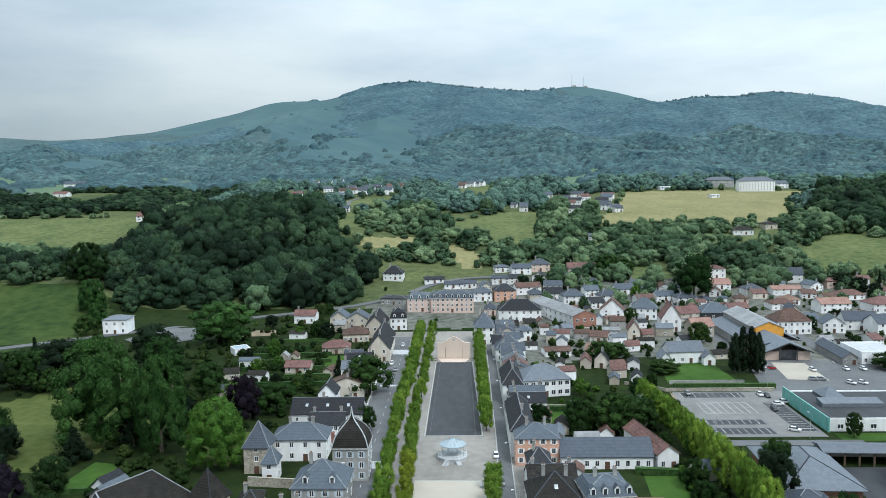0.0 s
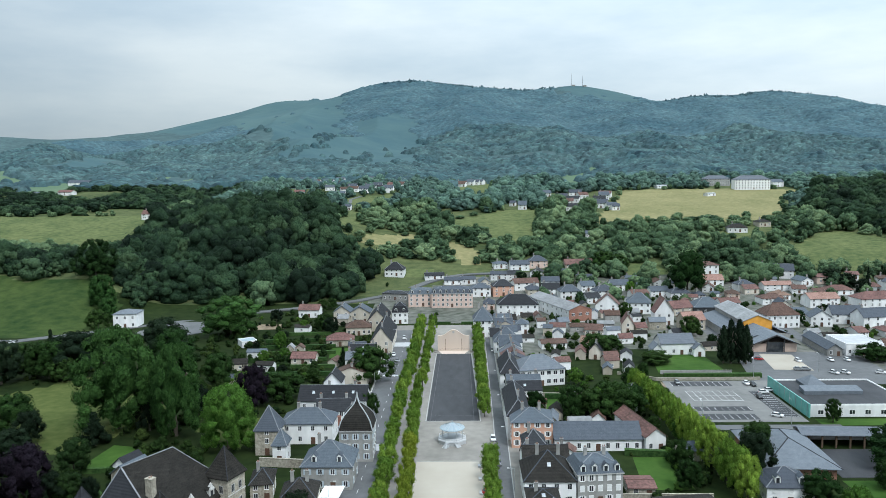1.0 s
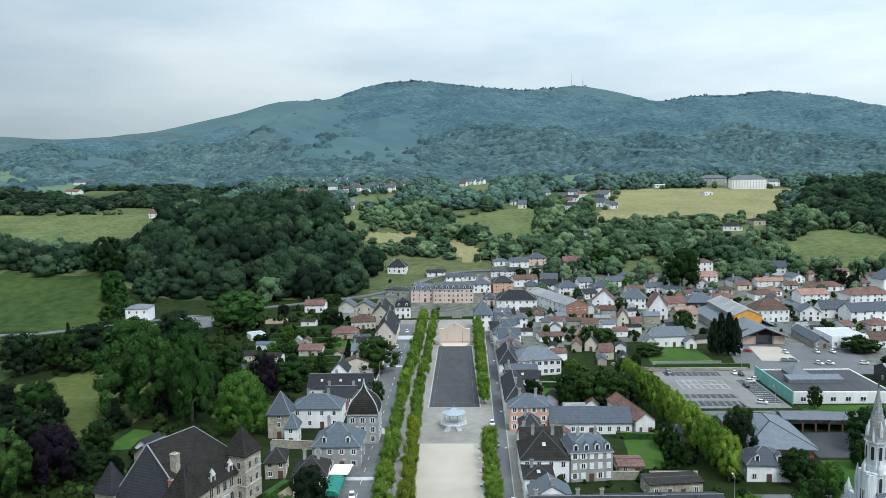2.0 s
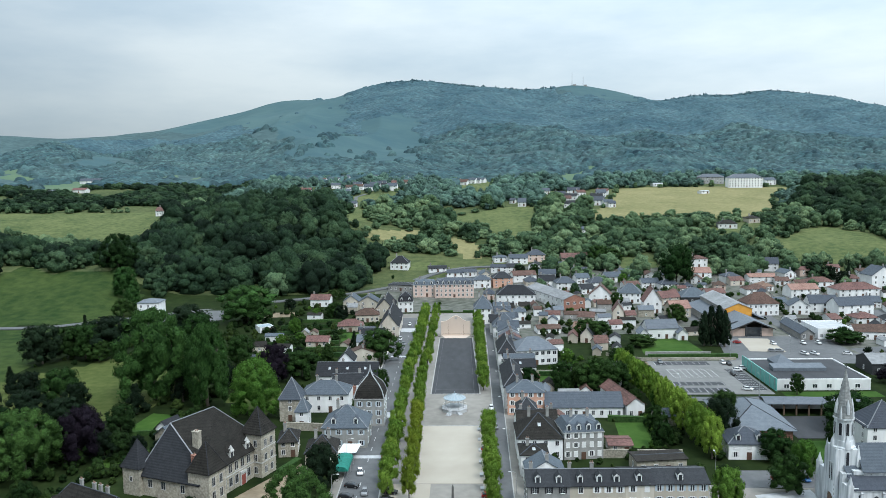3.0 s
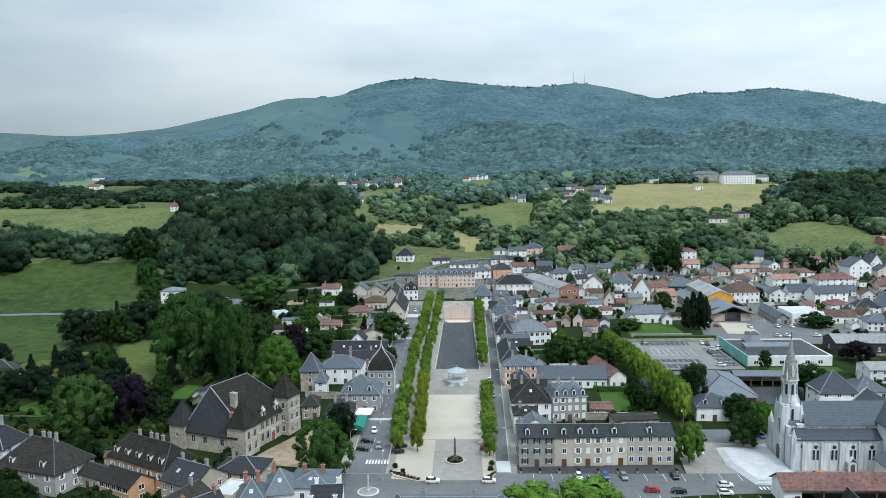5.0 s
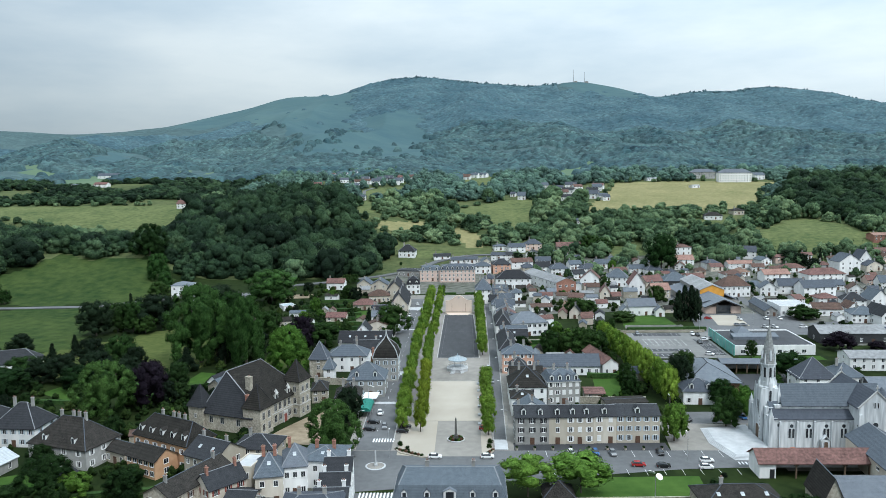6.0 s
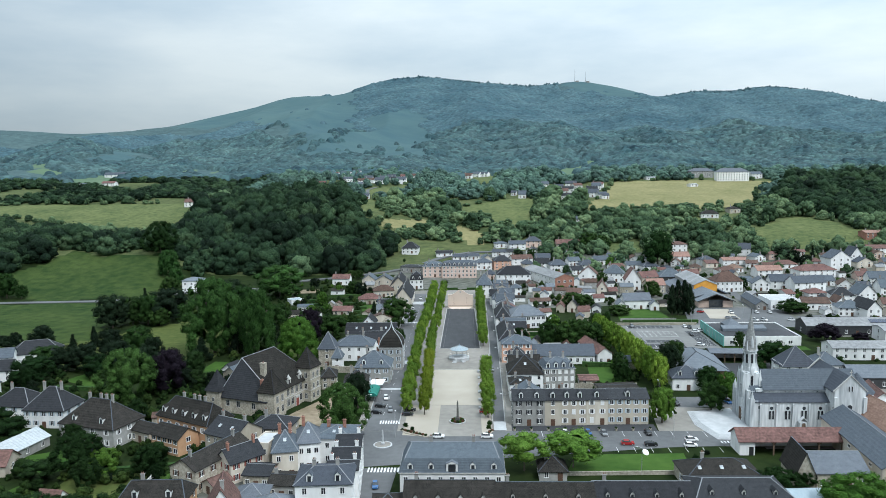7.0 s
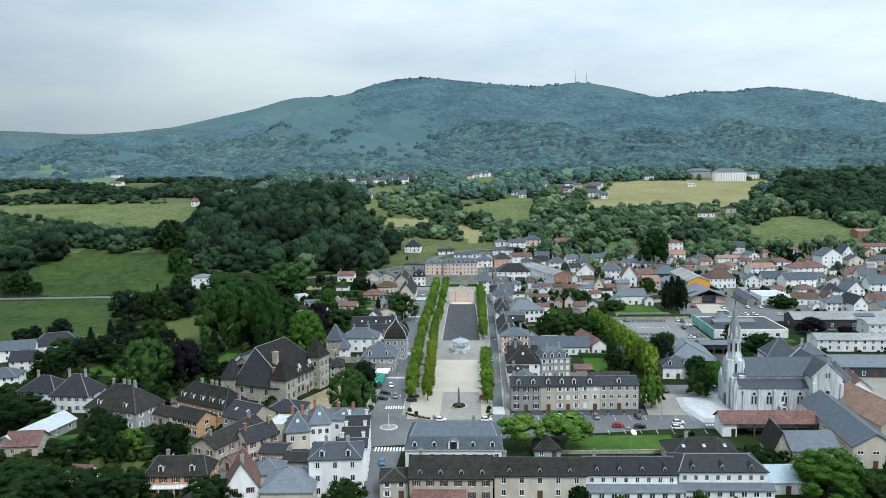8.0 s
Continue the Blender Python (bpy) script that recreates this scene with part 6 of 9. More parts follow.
def bandstand():
    t = thing("bandstand", "round bandstand with a pale blue metal roof on slim columns", "bandstand", -2.7, -20, 22.5)
    part("platform", Shape().lathe([(4.7, 0), (4.7, 1.15), (4.85, 1.15), (4.85, 1.3)], 8), "pale_paving", t, "white masonry platform")
    part("floor", Shape().lathe([(4.5, 1.3), (4.5, 1.34)], 8), "pale_paving", t)
    post = Shape().lathe([(0.12, 1.3), (0.08, 1.8), (0.07, 4.6), (0.16, 4.75)], 8).mesh("column", M["steel"])
    for k in range(8):
        a = 2 * math.pi * k / 8
        part("column", post, None, t).location = (3.5 * math.cos(a), 3.5 * math.sin(a), 0)
    part("roof", Shape().lathe([(4.0, 4.6), (4.1, 4.75), (3.9, 4.95), (2.4, 5.6), (0.9, 6.1), (0.15, 6.3), (0.12, 6.9), (0.02, 7.2)], 16), "pale_blue_sheet", t, "pale blue ribbed metal roof")
    ribs = Shape()
    for k in range(16):
        a = 2 * math.pi * k / 16
        c, s = math.cos(a), math.sin(a)
        ribs.beam((3.9 * c, 3.9 * s, 5.0), (2.4 * c, 2.4 * s, 5.66), 0.1, 0.08).beam((2.4 * c, 2.4 * s, 5.66), (0.9 * c, 0.9 * s, 6.16), 0.1, 0.08)
    part("roof_rib", ribs, "steel", t)
    rail = Shape()
    for k in range(8):
        a, b = 2 * math.pi * k / 8, 2 * math.pi * (k + 1) / 8
        for z in (1.5, 2.2):
            rail.beam((4.5 * math.cos(a), 4.5 * math.sin(a), z), (4.5 * math.cos(b), 4.5 * math.sin(b), z), 0.06, 0.06)
        for q in range(3):
            f = q / 3
            px, py = 4.5 * (math.cos(a) * (1 - f) + math.cos(b) * f), 4.5 * (math.sin(a) * (1 - f) + math.sin(b) * f)
            rail.box(px - 0.025, px + 0.025, py - 0.025, py + 0.025, 1.34, 2.2)
    part("railing", rail, "white_paint", t)
    r = math.radians(-22.5)
    for sx in (-1, 1):
        st = Shape()
        prof = [(0.0, 0.0)] + [(-0.3 * (k + e), 1.2 - 0.2 * k) for k in range(6) for e in (0, 1)] + [(-1.8, 0.0)]
        n = len(prof)
        st.v = [(0, py, pz) for py, pz in prof] + [(1.6, py, pz) for py, pz in prof]
        st.f = [tuple(range(n)), tuple(range(2 * n - 1, n - 1, -1))] + [(i, i + n, (i + 1) % n + n, (i + 1) % n) for i in range(n)]
        ob = part("steps", st, "pale_paving", t)
        ob.matrix_local = Matrix.Rotation(r, 4, "Z") @ pose(sx * 1.4 - 0.8, -4.35, 0, 0, 0, sx * 35)


bandstand()


def obelisk():
    t = thing("war_memorial", "weathered dark grey stone obelisk in a round planted bed", "obelisk", -2.2, -103)
    part("planter_wall", Shape().lathe([(2.9, 0), (2.9, 0.45), (2.5, 0.45), (2.5, 0.3)], 24), "kerb", t)
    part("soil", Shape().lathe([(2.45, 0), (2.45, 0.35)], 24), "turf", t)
    part("base", Shape().box(-0.8, 0.8, -0.8, 0.8, 0, 0.9).box(-0.6, 0.6, -0.6, 0.6, 0.9, 1.7), "monument", t)
    part("shaft", Shape().lathe([(0.55, 1.7), (0.36, 6.9), (0.02, 7.5)], 4, twist=math.pi / 4), "monument", t)


obelisk()
for k in range(12):
    a = k * 2 * math.pi / 12
    bush(-2.2 + 1.8 * math.cos(a), -103 + 1.8 * math.sin(a), 0.8, 1.1, ("leaf", "leaf_bright", "leaf_red")[k % 3], "low flowering shrub in a round bed", z=0.3)
for k in range(9):
    bush(-20.3 + k, -111.5 - 0.65 * k, 0.8, 1.2, ("leaf", "leaf_red")[k % 2], "low flowering shrub in a street bed")
for k in range(6):
    bush(6.4 + 0.55 * k, -117 + 0.9 * k, 0.9, 1.3, ("leaf", "leaf_red")[k % 2], "low flowering shrub in a street bed")
for bx, by in ((-19.6, -108), (-17, -112), (8.6, -106), (8.2, -110)):
    bush(bx, by, 1.5, 1.7, "leaf", "clipped round shrub at the corner of the square")
kerb_line([(-21, -110.5), (-19, -114.5), (-12.5, -117.8), (-8.6, -118)], 0.4, 0.35, "stone")
kerb_line([(5.9, -118), (8, -116.5), (9.6, -112)], 0.4, 0.35, "stone")

# plane trees in rows
for k in range(17):
    y = -94 + 8.2 * k + (k % 3 - 1) * 0.4
    if not -18 < y < -6:
        tree(-20.3 - 0.018 * (y + 94), y, 7.4 + 0.7 * (k * 7 % 5) / 2, 4.2 + 0.5 * (k * 3 % 4), "row", "leaf_plane", "young plane tree with bright green leaves", 0.2, group="plane trees of the square")
    if k < 11 or k % 2:
        tree(-13.9 - 0.02 * (y + 94), y - 1.2, 7.8 + 0.5 * (k * 5 % 4), 3.8 + 0.5 * (k * 5 % 3), "row", "leaf_yellow" if k < 8 else "leaf_plane", "young plane tree with yellow-green leaves", 0.22, group="plane trees of the square")
for k in range(15):
    y = 40 + 8.2 * k
    tree(-21.5 - 0.01 * k, y, 7.6 + 0.4 * (k % 3), 4.6 + 0.5 * (k % 3), "row", "leaf_plane", "young plane tree with bright green leaves", 0.2, group="plane trees of the square")
    if k % 2 == 0:
        tree(-15.5, y + 3, 7.8, 4.6, "row", "leaf_plane", "young plane tree with bright green leaves", 0.2, group="plane trees of the square")
for k in range(31):
    y = -99 + 8.0 * k
    if -36 < y < -2 or y > 150:
        continue
    tree(8.2 + 0.006 * (y + 99) * (1 if y < 0 else 0.2), y, 7.3 + 0.6 * (k * 3 % 4) / 2, 4.7 + 0.3 * (k * 5 % 4), "row", "leaf_plane", "young plane tree with bright green leaves", 0.18, group="plane trees of the square")
for k in range(6):
    single("stone_bench", Shape().box(-0.45, 0.45, -0.8, 0.8, 0, 0.5).box(-0.5, 0.5, -0.9, 0.9, 0.5, 0.62), "pale_paving", "pale stone block bench on the sand", "bench", 5.6, -89 + 9.5 * k, 0.09, group="stone benches")

# ---- the church ----
def arch_window(parent, x, y, z, turn, w, h, mat="glass"):
    s = Shape()
    pts = [(-w / 2, 0), (w / 2, 0), (w / 2, h - w / 2)] + [(w / 2 * math.cos(a), h - w / 2 + w / 2 * math.sin(a)) for a in [math.pi * k / 8 for k in range(1, 9)]]
    n = len(pts)
    s.v = [(px, -0.06, pz) for px, pz in pts] + [(px, 0.1, pz) for px, pz in pts]
    s.f = [tuple(range(n))] + [(i + n, (i + 1) % n + n, (i + 1) % n, i) for i in range(n)]
    ob = part("arched_pane", s, mat, parent)
    ob.matrix_local = pose(x, y, z, 0, 0, turn)
    fr = Shape()
    for (x0, z0), (x1, z1) in zip(pts[1:], pts[2:] + pts[:1]):
        fr.beam((x0 * 1.12, -0.08, z0), (x1 * 1.12, -0.08, z1), 0.16, 0.16)
    part("surround", fr, "church_stone", ob)
    return ob


def church():
    t = thing("church", "pale stone church with slate roofs and a tall stone spire", "church", 94, -102.2)
    L, half = 26.0, 8.0
    nave = Shape().box(2, L + 10, -4.6, 4.6, -1, 12.3)
    part("nave_wall", nave, "church_stone", t)
    part("aisle_wall", Shape().box(0.5, L, -half, -4.6, -1, 9.3).box(0.5, L, 4.6, half, -1, 9.3), "church_stone", t)
    part("nave_roof", Shape().slab([(4, -5.1, 12.2), (L + 9, -5.1, 12.2), (L + 9, 0, 17.9), (4, 0, 17.9)]).slab([(L + 9, 5.1, 12.2), (4, 5.1, 12.2), (4, 0, 17.9), (L + 9, 0, 17.9)]), "slate", t)
    part("aisle_roof", Shape().slab([(0.4, -half - 0.4, 9.1), (L, -half - 0.4, 9.1), (L, -4.5, 11.2), (0.4, -4.5, 11.2)]), "slate", t)
    part("aisle_roof", Shape().slab([(L, half + 0.4, 9.1), (0.4, half + 0.4, 9.1), (0.4, 4.5, 11.2), (L, 4.5, 11.2)]), "slate", t)
    part("narthex_roof", Shape().slab([(0.4, -4.6, 11.3), (4.4, -4.6, 11.3), (4.4, 0, 15.2), (0.4, 0, 15.2)]).slab([(4.4, 4.6, 11.3), (0.4, 4.6, 11.3), (0.4, 0, 15.2), (4.4, 0, 15.2)]), "slate", t)
    part("cornice", Shape().box(0.3, L, -half - 0.3, -half, 8.7, 9.05).box(4, L, -4.95, -4.6, 11.7, 12.1), "church_stone", t)
    for k in range(5):
        x = 5.0 + 5.2 * k
        part("buttress", Shape().box(x - 2.95, x - 2.4, -half - 0.55, -half, 0, 8.2).slab([(x - 2.95, -half - 0.55, 8.2), (x - 2.4, -half - 0.55, 8.2), (x - 2.4, -half - 0.01, 8.7), (x - 2.95, -half - 0.01, 8.7)], 0.12), "church_stone", t)
        if k < 4:
            for sx in (-0.55, 0.55):
                arch_window(t, x + 0.9 + sx, -half, 3.2, 0, 0.75, 3.0)
            part("round_pane", Shape().lathe([(0.55, -0.05), (0.55, 0.08)], 14), "glass", t).matrix_local = pose(x + 0.9, -half, 6.9, 90, 0, 0)
        part("clerestory_pane", Shape().box(-0.16, 0.16, -0.04, 0.02, 0, 0.4), "glass", t).matrix_local = pose(x + 1.2, -4.6, 11.35)
    part("side_porch", Shape().box(14.6, 17.0, -half - 1.3, -half, 0, 2.8).slab([(14.3, -half - 1.5, 2.7), (15.8, -half - 1.5, 4.3), (15.8, -half, 4.3), (14.3, -half, 2.7)][::-1], 0.25).slab([(17.3, -half - 1.5, 2.7), (17.3, -half, 2.7), (15.8, -half, 4.3), (15.8, -half - 1.5, 4.3)], 0.25), "church_stone", t)
    arch_window(t, 15.8, -half - 1.3, 0.1, 0, 1.2, 2.4, "wood")
    part("round_pane", Shape().lathe([(0.5, -0.05), (0.5, 0.08)], 14), "glass", t).matrix_local = pose(1.9, -half, 7.2, 90, 0, 0)
    for sx in (-0.4, 0.4):
        arch_window(t, 1.8 + sx, -half, 1.3, 0, 0.5, 1.6)
    # transept
    tx0, tx1, ty = 24.3, 34.2, -11.2
    tr = Shape().box(tx0, tx1, ty, 11.2, -1, 13.5)
    k = len(tr.v)
    mid = (tx0 + tx1) / 2
    for q in (ty, 11.2):
        tr.v += [(tx0, q, 13.5), (tx1, q, 13.5), (mid, q, 18.4)]
    tr.f += [(k, k + 1, k + 2), (k + 4, k + 3, k + 5)]
    part("transept_wall", tr, "church_stone", t)
    part("transept_roof", Shape().slab([(tx0 - 0.4, 11.0, 13.2), (tx0 - 0.4, ty + 0.4, 13.2), (mid, ty + 0.4, 18.2), (mid, 11.0, 18.2)]).slab([(tx1 + 0.4, ty + 0.4, 13.2), (tx1 + 0.4, 11.0, 13.2), (mid, 11.0, 18.2), (mid, ty + 0.4, 18.2)]), "slate", t)
    cop = Shape()
    for q in (ty, 11.2):
        cop.beam((tx0 - 0.4, q, 13.4), (mid, q, 18.6), 0.6, 0.3).beam((tx1 + 0.4, q, 13.4), (mid, q, 18.6), 0.6, 0.3)
        cop.box(mid - 0.12, mid + 0.12, q - 0.12, q + 0.12, 18.5, 20.4).box(mid - 0.5, mid + 0.5, q - 0.1, q + 0.1, 19.5, 19.75)
    part("coping", cop, "quoin", t)
    for sx in (-0.9, 0, 0.9):
        arch_window(t, mid + sx, ty, 3.6, 0, 0.75, 3.2 + (0.6 if sx == 0 else 0))
    part("round_pane", Shape().lathe([(0.8, -0.05), (0.8, 0.08)], 14), "glass", t).matrix_local = pose(mid, ty, 8.2, 90, 0, 0)
    for sx in (-0.5, 0.5):
        arch_window(t, mid + sx, ty, 13.4, 0, 0.5, 1.8)
    for x in (tx0 + 0.3, tx1 - 0.3):
        part("buttress", Shape().box(x - 0.5, x + 0.5, ty - 0.6, ty, 0, 11.5), "church_stone", t)
    # choir, apse and sacristy
    part("apse_wall", Shape().lathe([(5.2, -1), (5.2, 10.4)], 14, L + 10.5, 0), "church_stone", t)
    part("apse_roof", Shape().lathe([(5.7, 10.3), (5.6, 10.6), (0.1, 16.5)], 14, L + 10.5, 0), "slate", t)
    part("sacristy_wall", Shape().box(34.2, 43, -9.6, -3, -1, 4.8), "church_stone", t)
    part("sacristy_roof", Shape().slab([(34.2, -10, 4.7), (43.4, -10, 4.7), (43.4, -3, 7), (34.2, -3, 7)]), "slate", t)
    for k in range(3):
        arch_window(t, 36 + 2.6 * k, -9.6, 1.6, 0, 0.9, 2.2)
    # west front and tower
    west = Shape().box(-0.6, 1.6, -half - 0.1, half + 0.1, -1, 9.4).box(-0.6, 1.6, -4.4, 4.4, 9.4, 11.6)
    part("west_front", west, "church_stone", t)
    part("tower_wall", Shape().box(-1.3, 3.9, -2.6, 2.6, -1, 17.0), "church_stone", t)
    for sx, sy in ((-1.3, -2.6), (-1.3, 2.6), (3.9, -2.6), (3.9, 2.6)):
        part("buttress", Shape().box(sx - 0.4, sx + 0.4, sy - 0.4, sy + 0.4, -1, 15.2).lathe([(0.55, 15.2), (0.05, 18.2)], 4, sx, sy, math.pi / 4), "church_stone", t)
    for y in (-half - 0.1, half + 0.1):
        part("buttress", Shape().box(-1.1, 0.2, y - 0.55, y + 0.55, -1, 10.2).lathe([(0.7, 10.2), (0.05, 12.4)], 4, -0.45, y, math.pi / 4), "church_stone", t)
    part("gallery", Shape().lathe([(2.9, 17.0), (2.9, 17.3), (2.4, 17.5), (2.3, 18.9)], 8, 1.3, 0, math.pi / 8), "church_stone", t)
    for k in range(4):
        a = math.pi / 2 * k
        cx, cy = 1.3 + 2.2 * math.cos(a), 2.2 * math.sin(a)
        part("gable", Shape().lathe([(0.85, 17.0), (0.8, 18.4), (0.06, 20.4)], 4, cx, cy, a + math.pi / 4), "church_stone", t)
    part("belfry", Shape().lathe([(2.15, 18.5), (2.15, 24.0), (2.5, 24.2), (2.5, 24.6)], 8, 1.3, 0, math.pi / 8), "church_stone", t)
    for k in range(8):
        a = 2 * math.pi * k / 8
        arch_window(t, 1.3 + 2.0 * math.cos(a), 2.0 * math.sin(a), 20.3, math.degrees(a) + 90, 0.8, 3.2, "slate_dark")
    part("spire", Shape().lathe([(2.35, 24.6), (1.8, 27.4), (0.12, 36.6)], 8, 1.3, 0, math.pi / 8), "spire_stone", t, "grey stone spire")
    for k in range(4):
        a = math.pi / 2 * k
        cx, cy = 1.3 + 1.8 * math.cos(a), 1.8 * math.sin(a)
        part("spire_light", Shape().lathe([(0.5, 25.6), (0.5, 27.6), (0.04, 29.4)], 4, cx, cy, a + math.pi / 4), "church_stone", t)
        cx, cy = 1.3 + 2.1 * math.cos(a + 0.785), 2.1 * math.sin(a + 0.785)
        part("pinnacle", Shape().lathe([(0.35, 24.6), (0.3, 26.0), (0.03, 27.8)], 6, cx, cy), "church_stone", t)
    part("cross", Shape().box(1.23, 1.37, -0.07, 0.07, 36.4, 38.2).box(1.23, 1.37, -0.45, 0.45, 37.4, 37.55), "iron_and_shade", t)
    arch_window(t, -1.3, 0, 0.2, -90, 2.6, 5.0, "wood")
    for q in (-0.5, 0.5):
        arch_window(t, -1.3, q, 8.4, -90, 0.7, 4.6)
    arch_window(t, 1.3, -2.6, 12.2, 0, 0.8, 4.2)
    # pale dressed corner stones
    q = Shape()
    for x, y in ((-0.6, -half - 0.2), (L, -half - 0.03), (tx0, ty), (tx1, ty), (-1.3, -2.6)):
        for k in range(14):
            e = 0.5 if k % 2 else 0.3
            q.box(x - e, x + e, y - 0.06, y + 0.02, 0.6 * k + 0.05, 0.6 * k + 0.55)
    part("quoins", q, "spire_stone", t, "grey weathered corner stones")


church()
FOOTPRINTS.append((112, -102, 44, 26, 0))
parvis = [(79.2, -95), (92.4, -92), (92.4, -112), (89, -118), (81, -117.5), (78.2, -106)]
sheet("church_terrace", parvis, "pale_paving", "pale stone terrace before the church door", 0.75, 0.9)
for k in range(4):
    f = 0.45 * (k + 1)
    cxp, cyp = 87, -105
    sheet("step", [(cxp + (px - cxp) * (1 + f / 9), cyp + (py - cyp) * (1 + f / 9)) for px, py in parvis], "pale_paving", "wide pale stone step", 0.75 - 0.14 * (k + 1), 0.3, category="step")
sheet("church_forecourt", [(62, -125), (94, -126), (94, -90), (66, -86)], "pavement", "grey forecourt beside the church", 0.055)


# ---- the old castle ----
def pavilion(t, x0, x1, y0, y1, h, rise, cover, wall="stone"):
    part("wall", Shape().box(x0, x1, y0, y1, -1, h), wall, t)
    o = 0.45
    cx, cy = (x0 + x1) / 2, (y0 + y1) / 2
    r = (x1 - x0) * 0.08
    rs = Shape()
    ring = [(x0 - o, y0 - o), (x1 + o, y0 - o), (x1 + o, y1 + o), (x0 - o, y1 + o)]
    for (ax, ay), (bx, by) in zip(ring, ring[1:] + ring[:1]):
        mx, my, nx, ny = cx + (ax - cx) * 0.72, cy + (ay - cy) * 0.72, cx + (bx - cx) * 0.72, cy + (by - cy) * 0.72
        rs.slab([(ax, ay, h - 0.1), (bx, by, h - 0.1), (nx, ny, h + rise * 0.24), (mx, my, h + rise * 0.24)])
        rs.slab([(mx, my, h + rise * 0.24), (nx, ny, h + rise * 0.24), (cx, cy, h + rise)])
    part("roof", rs, cover, t)
    cs = Shape()
    for ax, ay in ring:
        mx, my = cx + (ax - cx) * 0.72, cy + (ay - cy) * 0.72
        cs.beam((ax, ay, h - 0.05), (mx, my, h + rise * 0.24), 0.25, 0.12).beam((mx, my, h + rise * 0.24), (cx, cy, h + rise), 0.25, 0.12)
    part("ridge_cap", cs, "slate_dark", t)


def stone_dormer(t, x, y, z):
    d = part("stone_dormer", Shape().box(-0.9, 0.9, 0, 3.2, 0, 2.6).lathe([(1.0, 2.6), (0.1, 4.2)], 4, 0, 0.3, math.pi / 4), "quoin", t)
    d.matrix_local = pose(x, y, z)
    part("pane", Shape().box(-0.45, 0.45, -0.05, 0.02, 0.5, 2.2), "glass", d)
    part("dormer_roof", Shape().slab([(-1.1, 0.2, 2.5), (0, 0.2, 3.7), (0, 3.6, 3.7), (-1.1, 3.2, 2.5)][::-1], 0.1).slab([(1.1, 0.2, 2.5), (1.1, 3.2, 2.5), (0, 3.6, 3.7), (0, 0.2, 3.7)], 0.1), "slate_old", d)


def castle():
    t = thing("castle", "old rubble-stone castle with towering dark slate roofs and corner pavilions", "castle", -72.0, -82.5, 69)
    part("wall", Shape().box(-8, 13, -10.8, 6.5, -1, 8.6), "stone", t)
    part("wing_wall", Shape().box(-14, -8.02, -6, 10, -1, 5.9), "stone", t)
    low, high = (-6.5, 6.5, 18.2), (3.0, -0.8, 20.8)
    south, east, north, west = (-13.4, -11.4, 8.3), (13.6, -11.4, 8.3), (13.6, 7.1, 8.3), (-2, 12, 6)
    rs = Shape().shell([[south, east, high], [south, high, low], [east, north, high], [north, west, low], [north, low, high]], 0.25)
    part("main_roof", rs, "slate_old", t, "steep brown-black slate roof with moss")
    ws = Shape().shell([[(-14.6, 11.5, 5.6), (-14.6, -9.5, 5.6), low], [west, (-14.6, 11.5, 5.6), low], [(-14.6, -9.5, 5.6), south, low]], 0.25)
    part("wing_roof", ws, "slate_dark", t, "grey slate roof over the wing")
    cs = Shape()
    for p, q in ((low, high), (low, south), (high, east), (high, north), (low, (-14.6, 11.5, 5.7))):
        cs.beam(p, q, 0.35, 0.16)
    part("ridge_cap", cs, "lead", t)
    pavilion(t, -14.4, -7.6, -12.6, -5.8, 9.2, 7.4, "slate_old")
    pavilion(t, 7.0, 13.8, -13.6, -7.0, 12.8, 7.0, "slate_old")
    pavilion(t, -15.2, -9.4, 10.1, 15.9, 7.8, 7.0, "slate_dark")
    for x in (-6.0, -3.4, -0.8, 4.6):
        for z in (1.4, 5.2):
            add_window(t, x, -10.8, z, 0, 1.3, 2.3, frame_mat="quoin")
    add_window(t, 1.9, -10.8, 5.2, 0, 1.3, 2.3, frame_mat="quoin")
    for x in (-12.6, -9.6):
        for z in (1.6, 5.4):
            add_window(t, x, -12.6, z, 0, 1.1, 2.2, frame_mat="quoin")
    for z in (1.2, 4.9, 9.0):
        add_window(t, 9.0, -13.6, z, 0, 1.0, 1.8, frame_mat="quoin")
        add_window(t, 11.8, -13.6, z, 0, 1.0, 1.8, frame_mat="quoin")
        add_window(t, 7.0, -11.6, z, -90, 1.0, 1.8, frame_mat="quoin")
        add_window(t, 13.8, -10.2, z, 90, 1.0, 1.8, frame_mat="quoin")
    for y in (-3.5, 3.0, 7.5):
        add_window(t, -14, y, 2.6, -90, 1.3, 2.0, frame_mat="quoin")
    add_window(t, -15.2, 13, 4.0, -90, 0.8, 1.2, frame_mat="quoin")
    part("door", Shape().box(-0.9, 0.9, -0.25, 0.05, 0, 2.9).box(-1.3, -0.9, -0.4, 0.05, 0, 3.6).box(0.9, 1.3, -0.4, 0.05, 0, 3.6).box(-1.4, 1.4, -0.45, 0.05, 3.3, 3.9), "quoin", t).matrix_local = pose(1.9, -10.8, 0)
    part("door_leaf", Shape().box(-0.85, 0.85, -0.34, -0.26, 0, 2.8), "shutter_red", t, "dark red door").matrix_local = pose(1.9, -10.8, 0)
    part("string_course", Shape().box(-7.6, 7.0, -10.95, -10.8, 4.4, 4.65).box(6.9, 13.9, -13.72, -13.6, 4.3, 4.55).box(6.9, 13.9, -13.72, -13.6, 8.3, 8.55).box(6.88, 7.0, -13.6, -10.8, 4.3, 4.55), "quoin", t)
    part("cornice", Shape().box(-7.6, 7.0, -11.1, -10.8, 8.15, 8.5), "quoin", t)
    stone_dormer(t, -2.2, -10.6, 8.3)
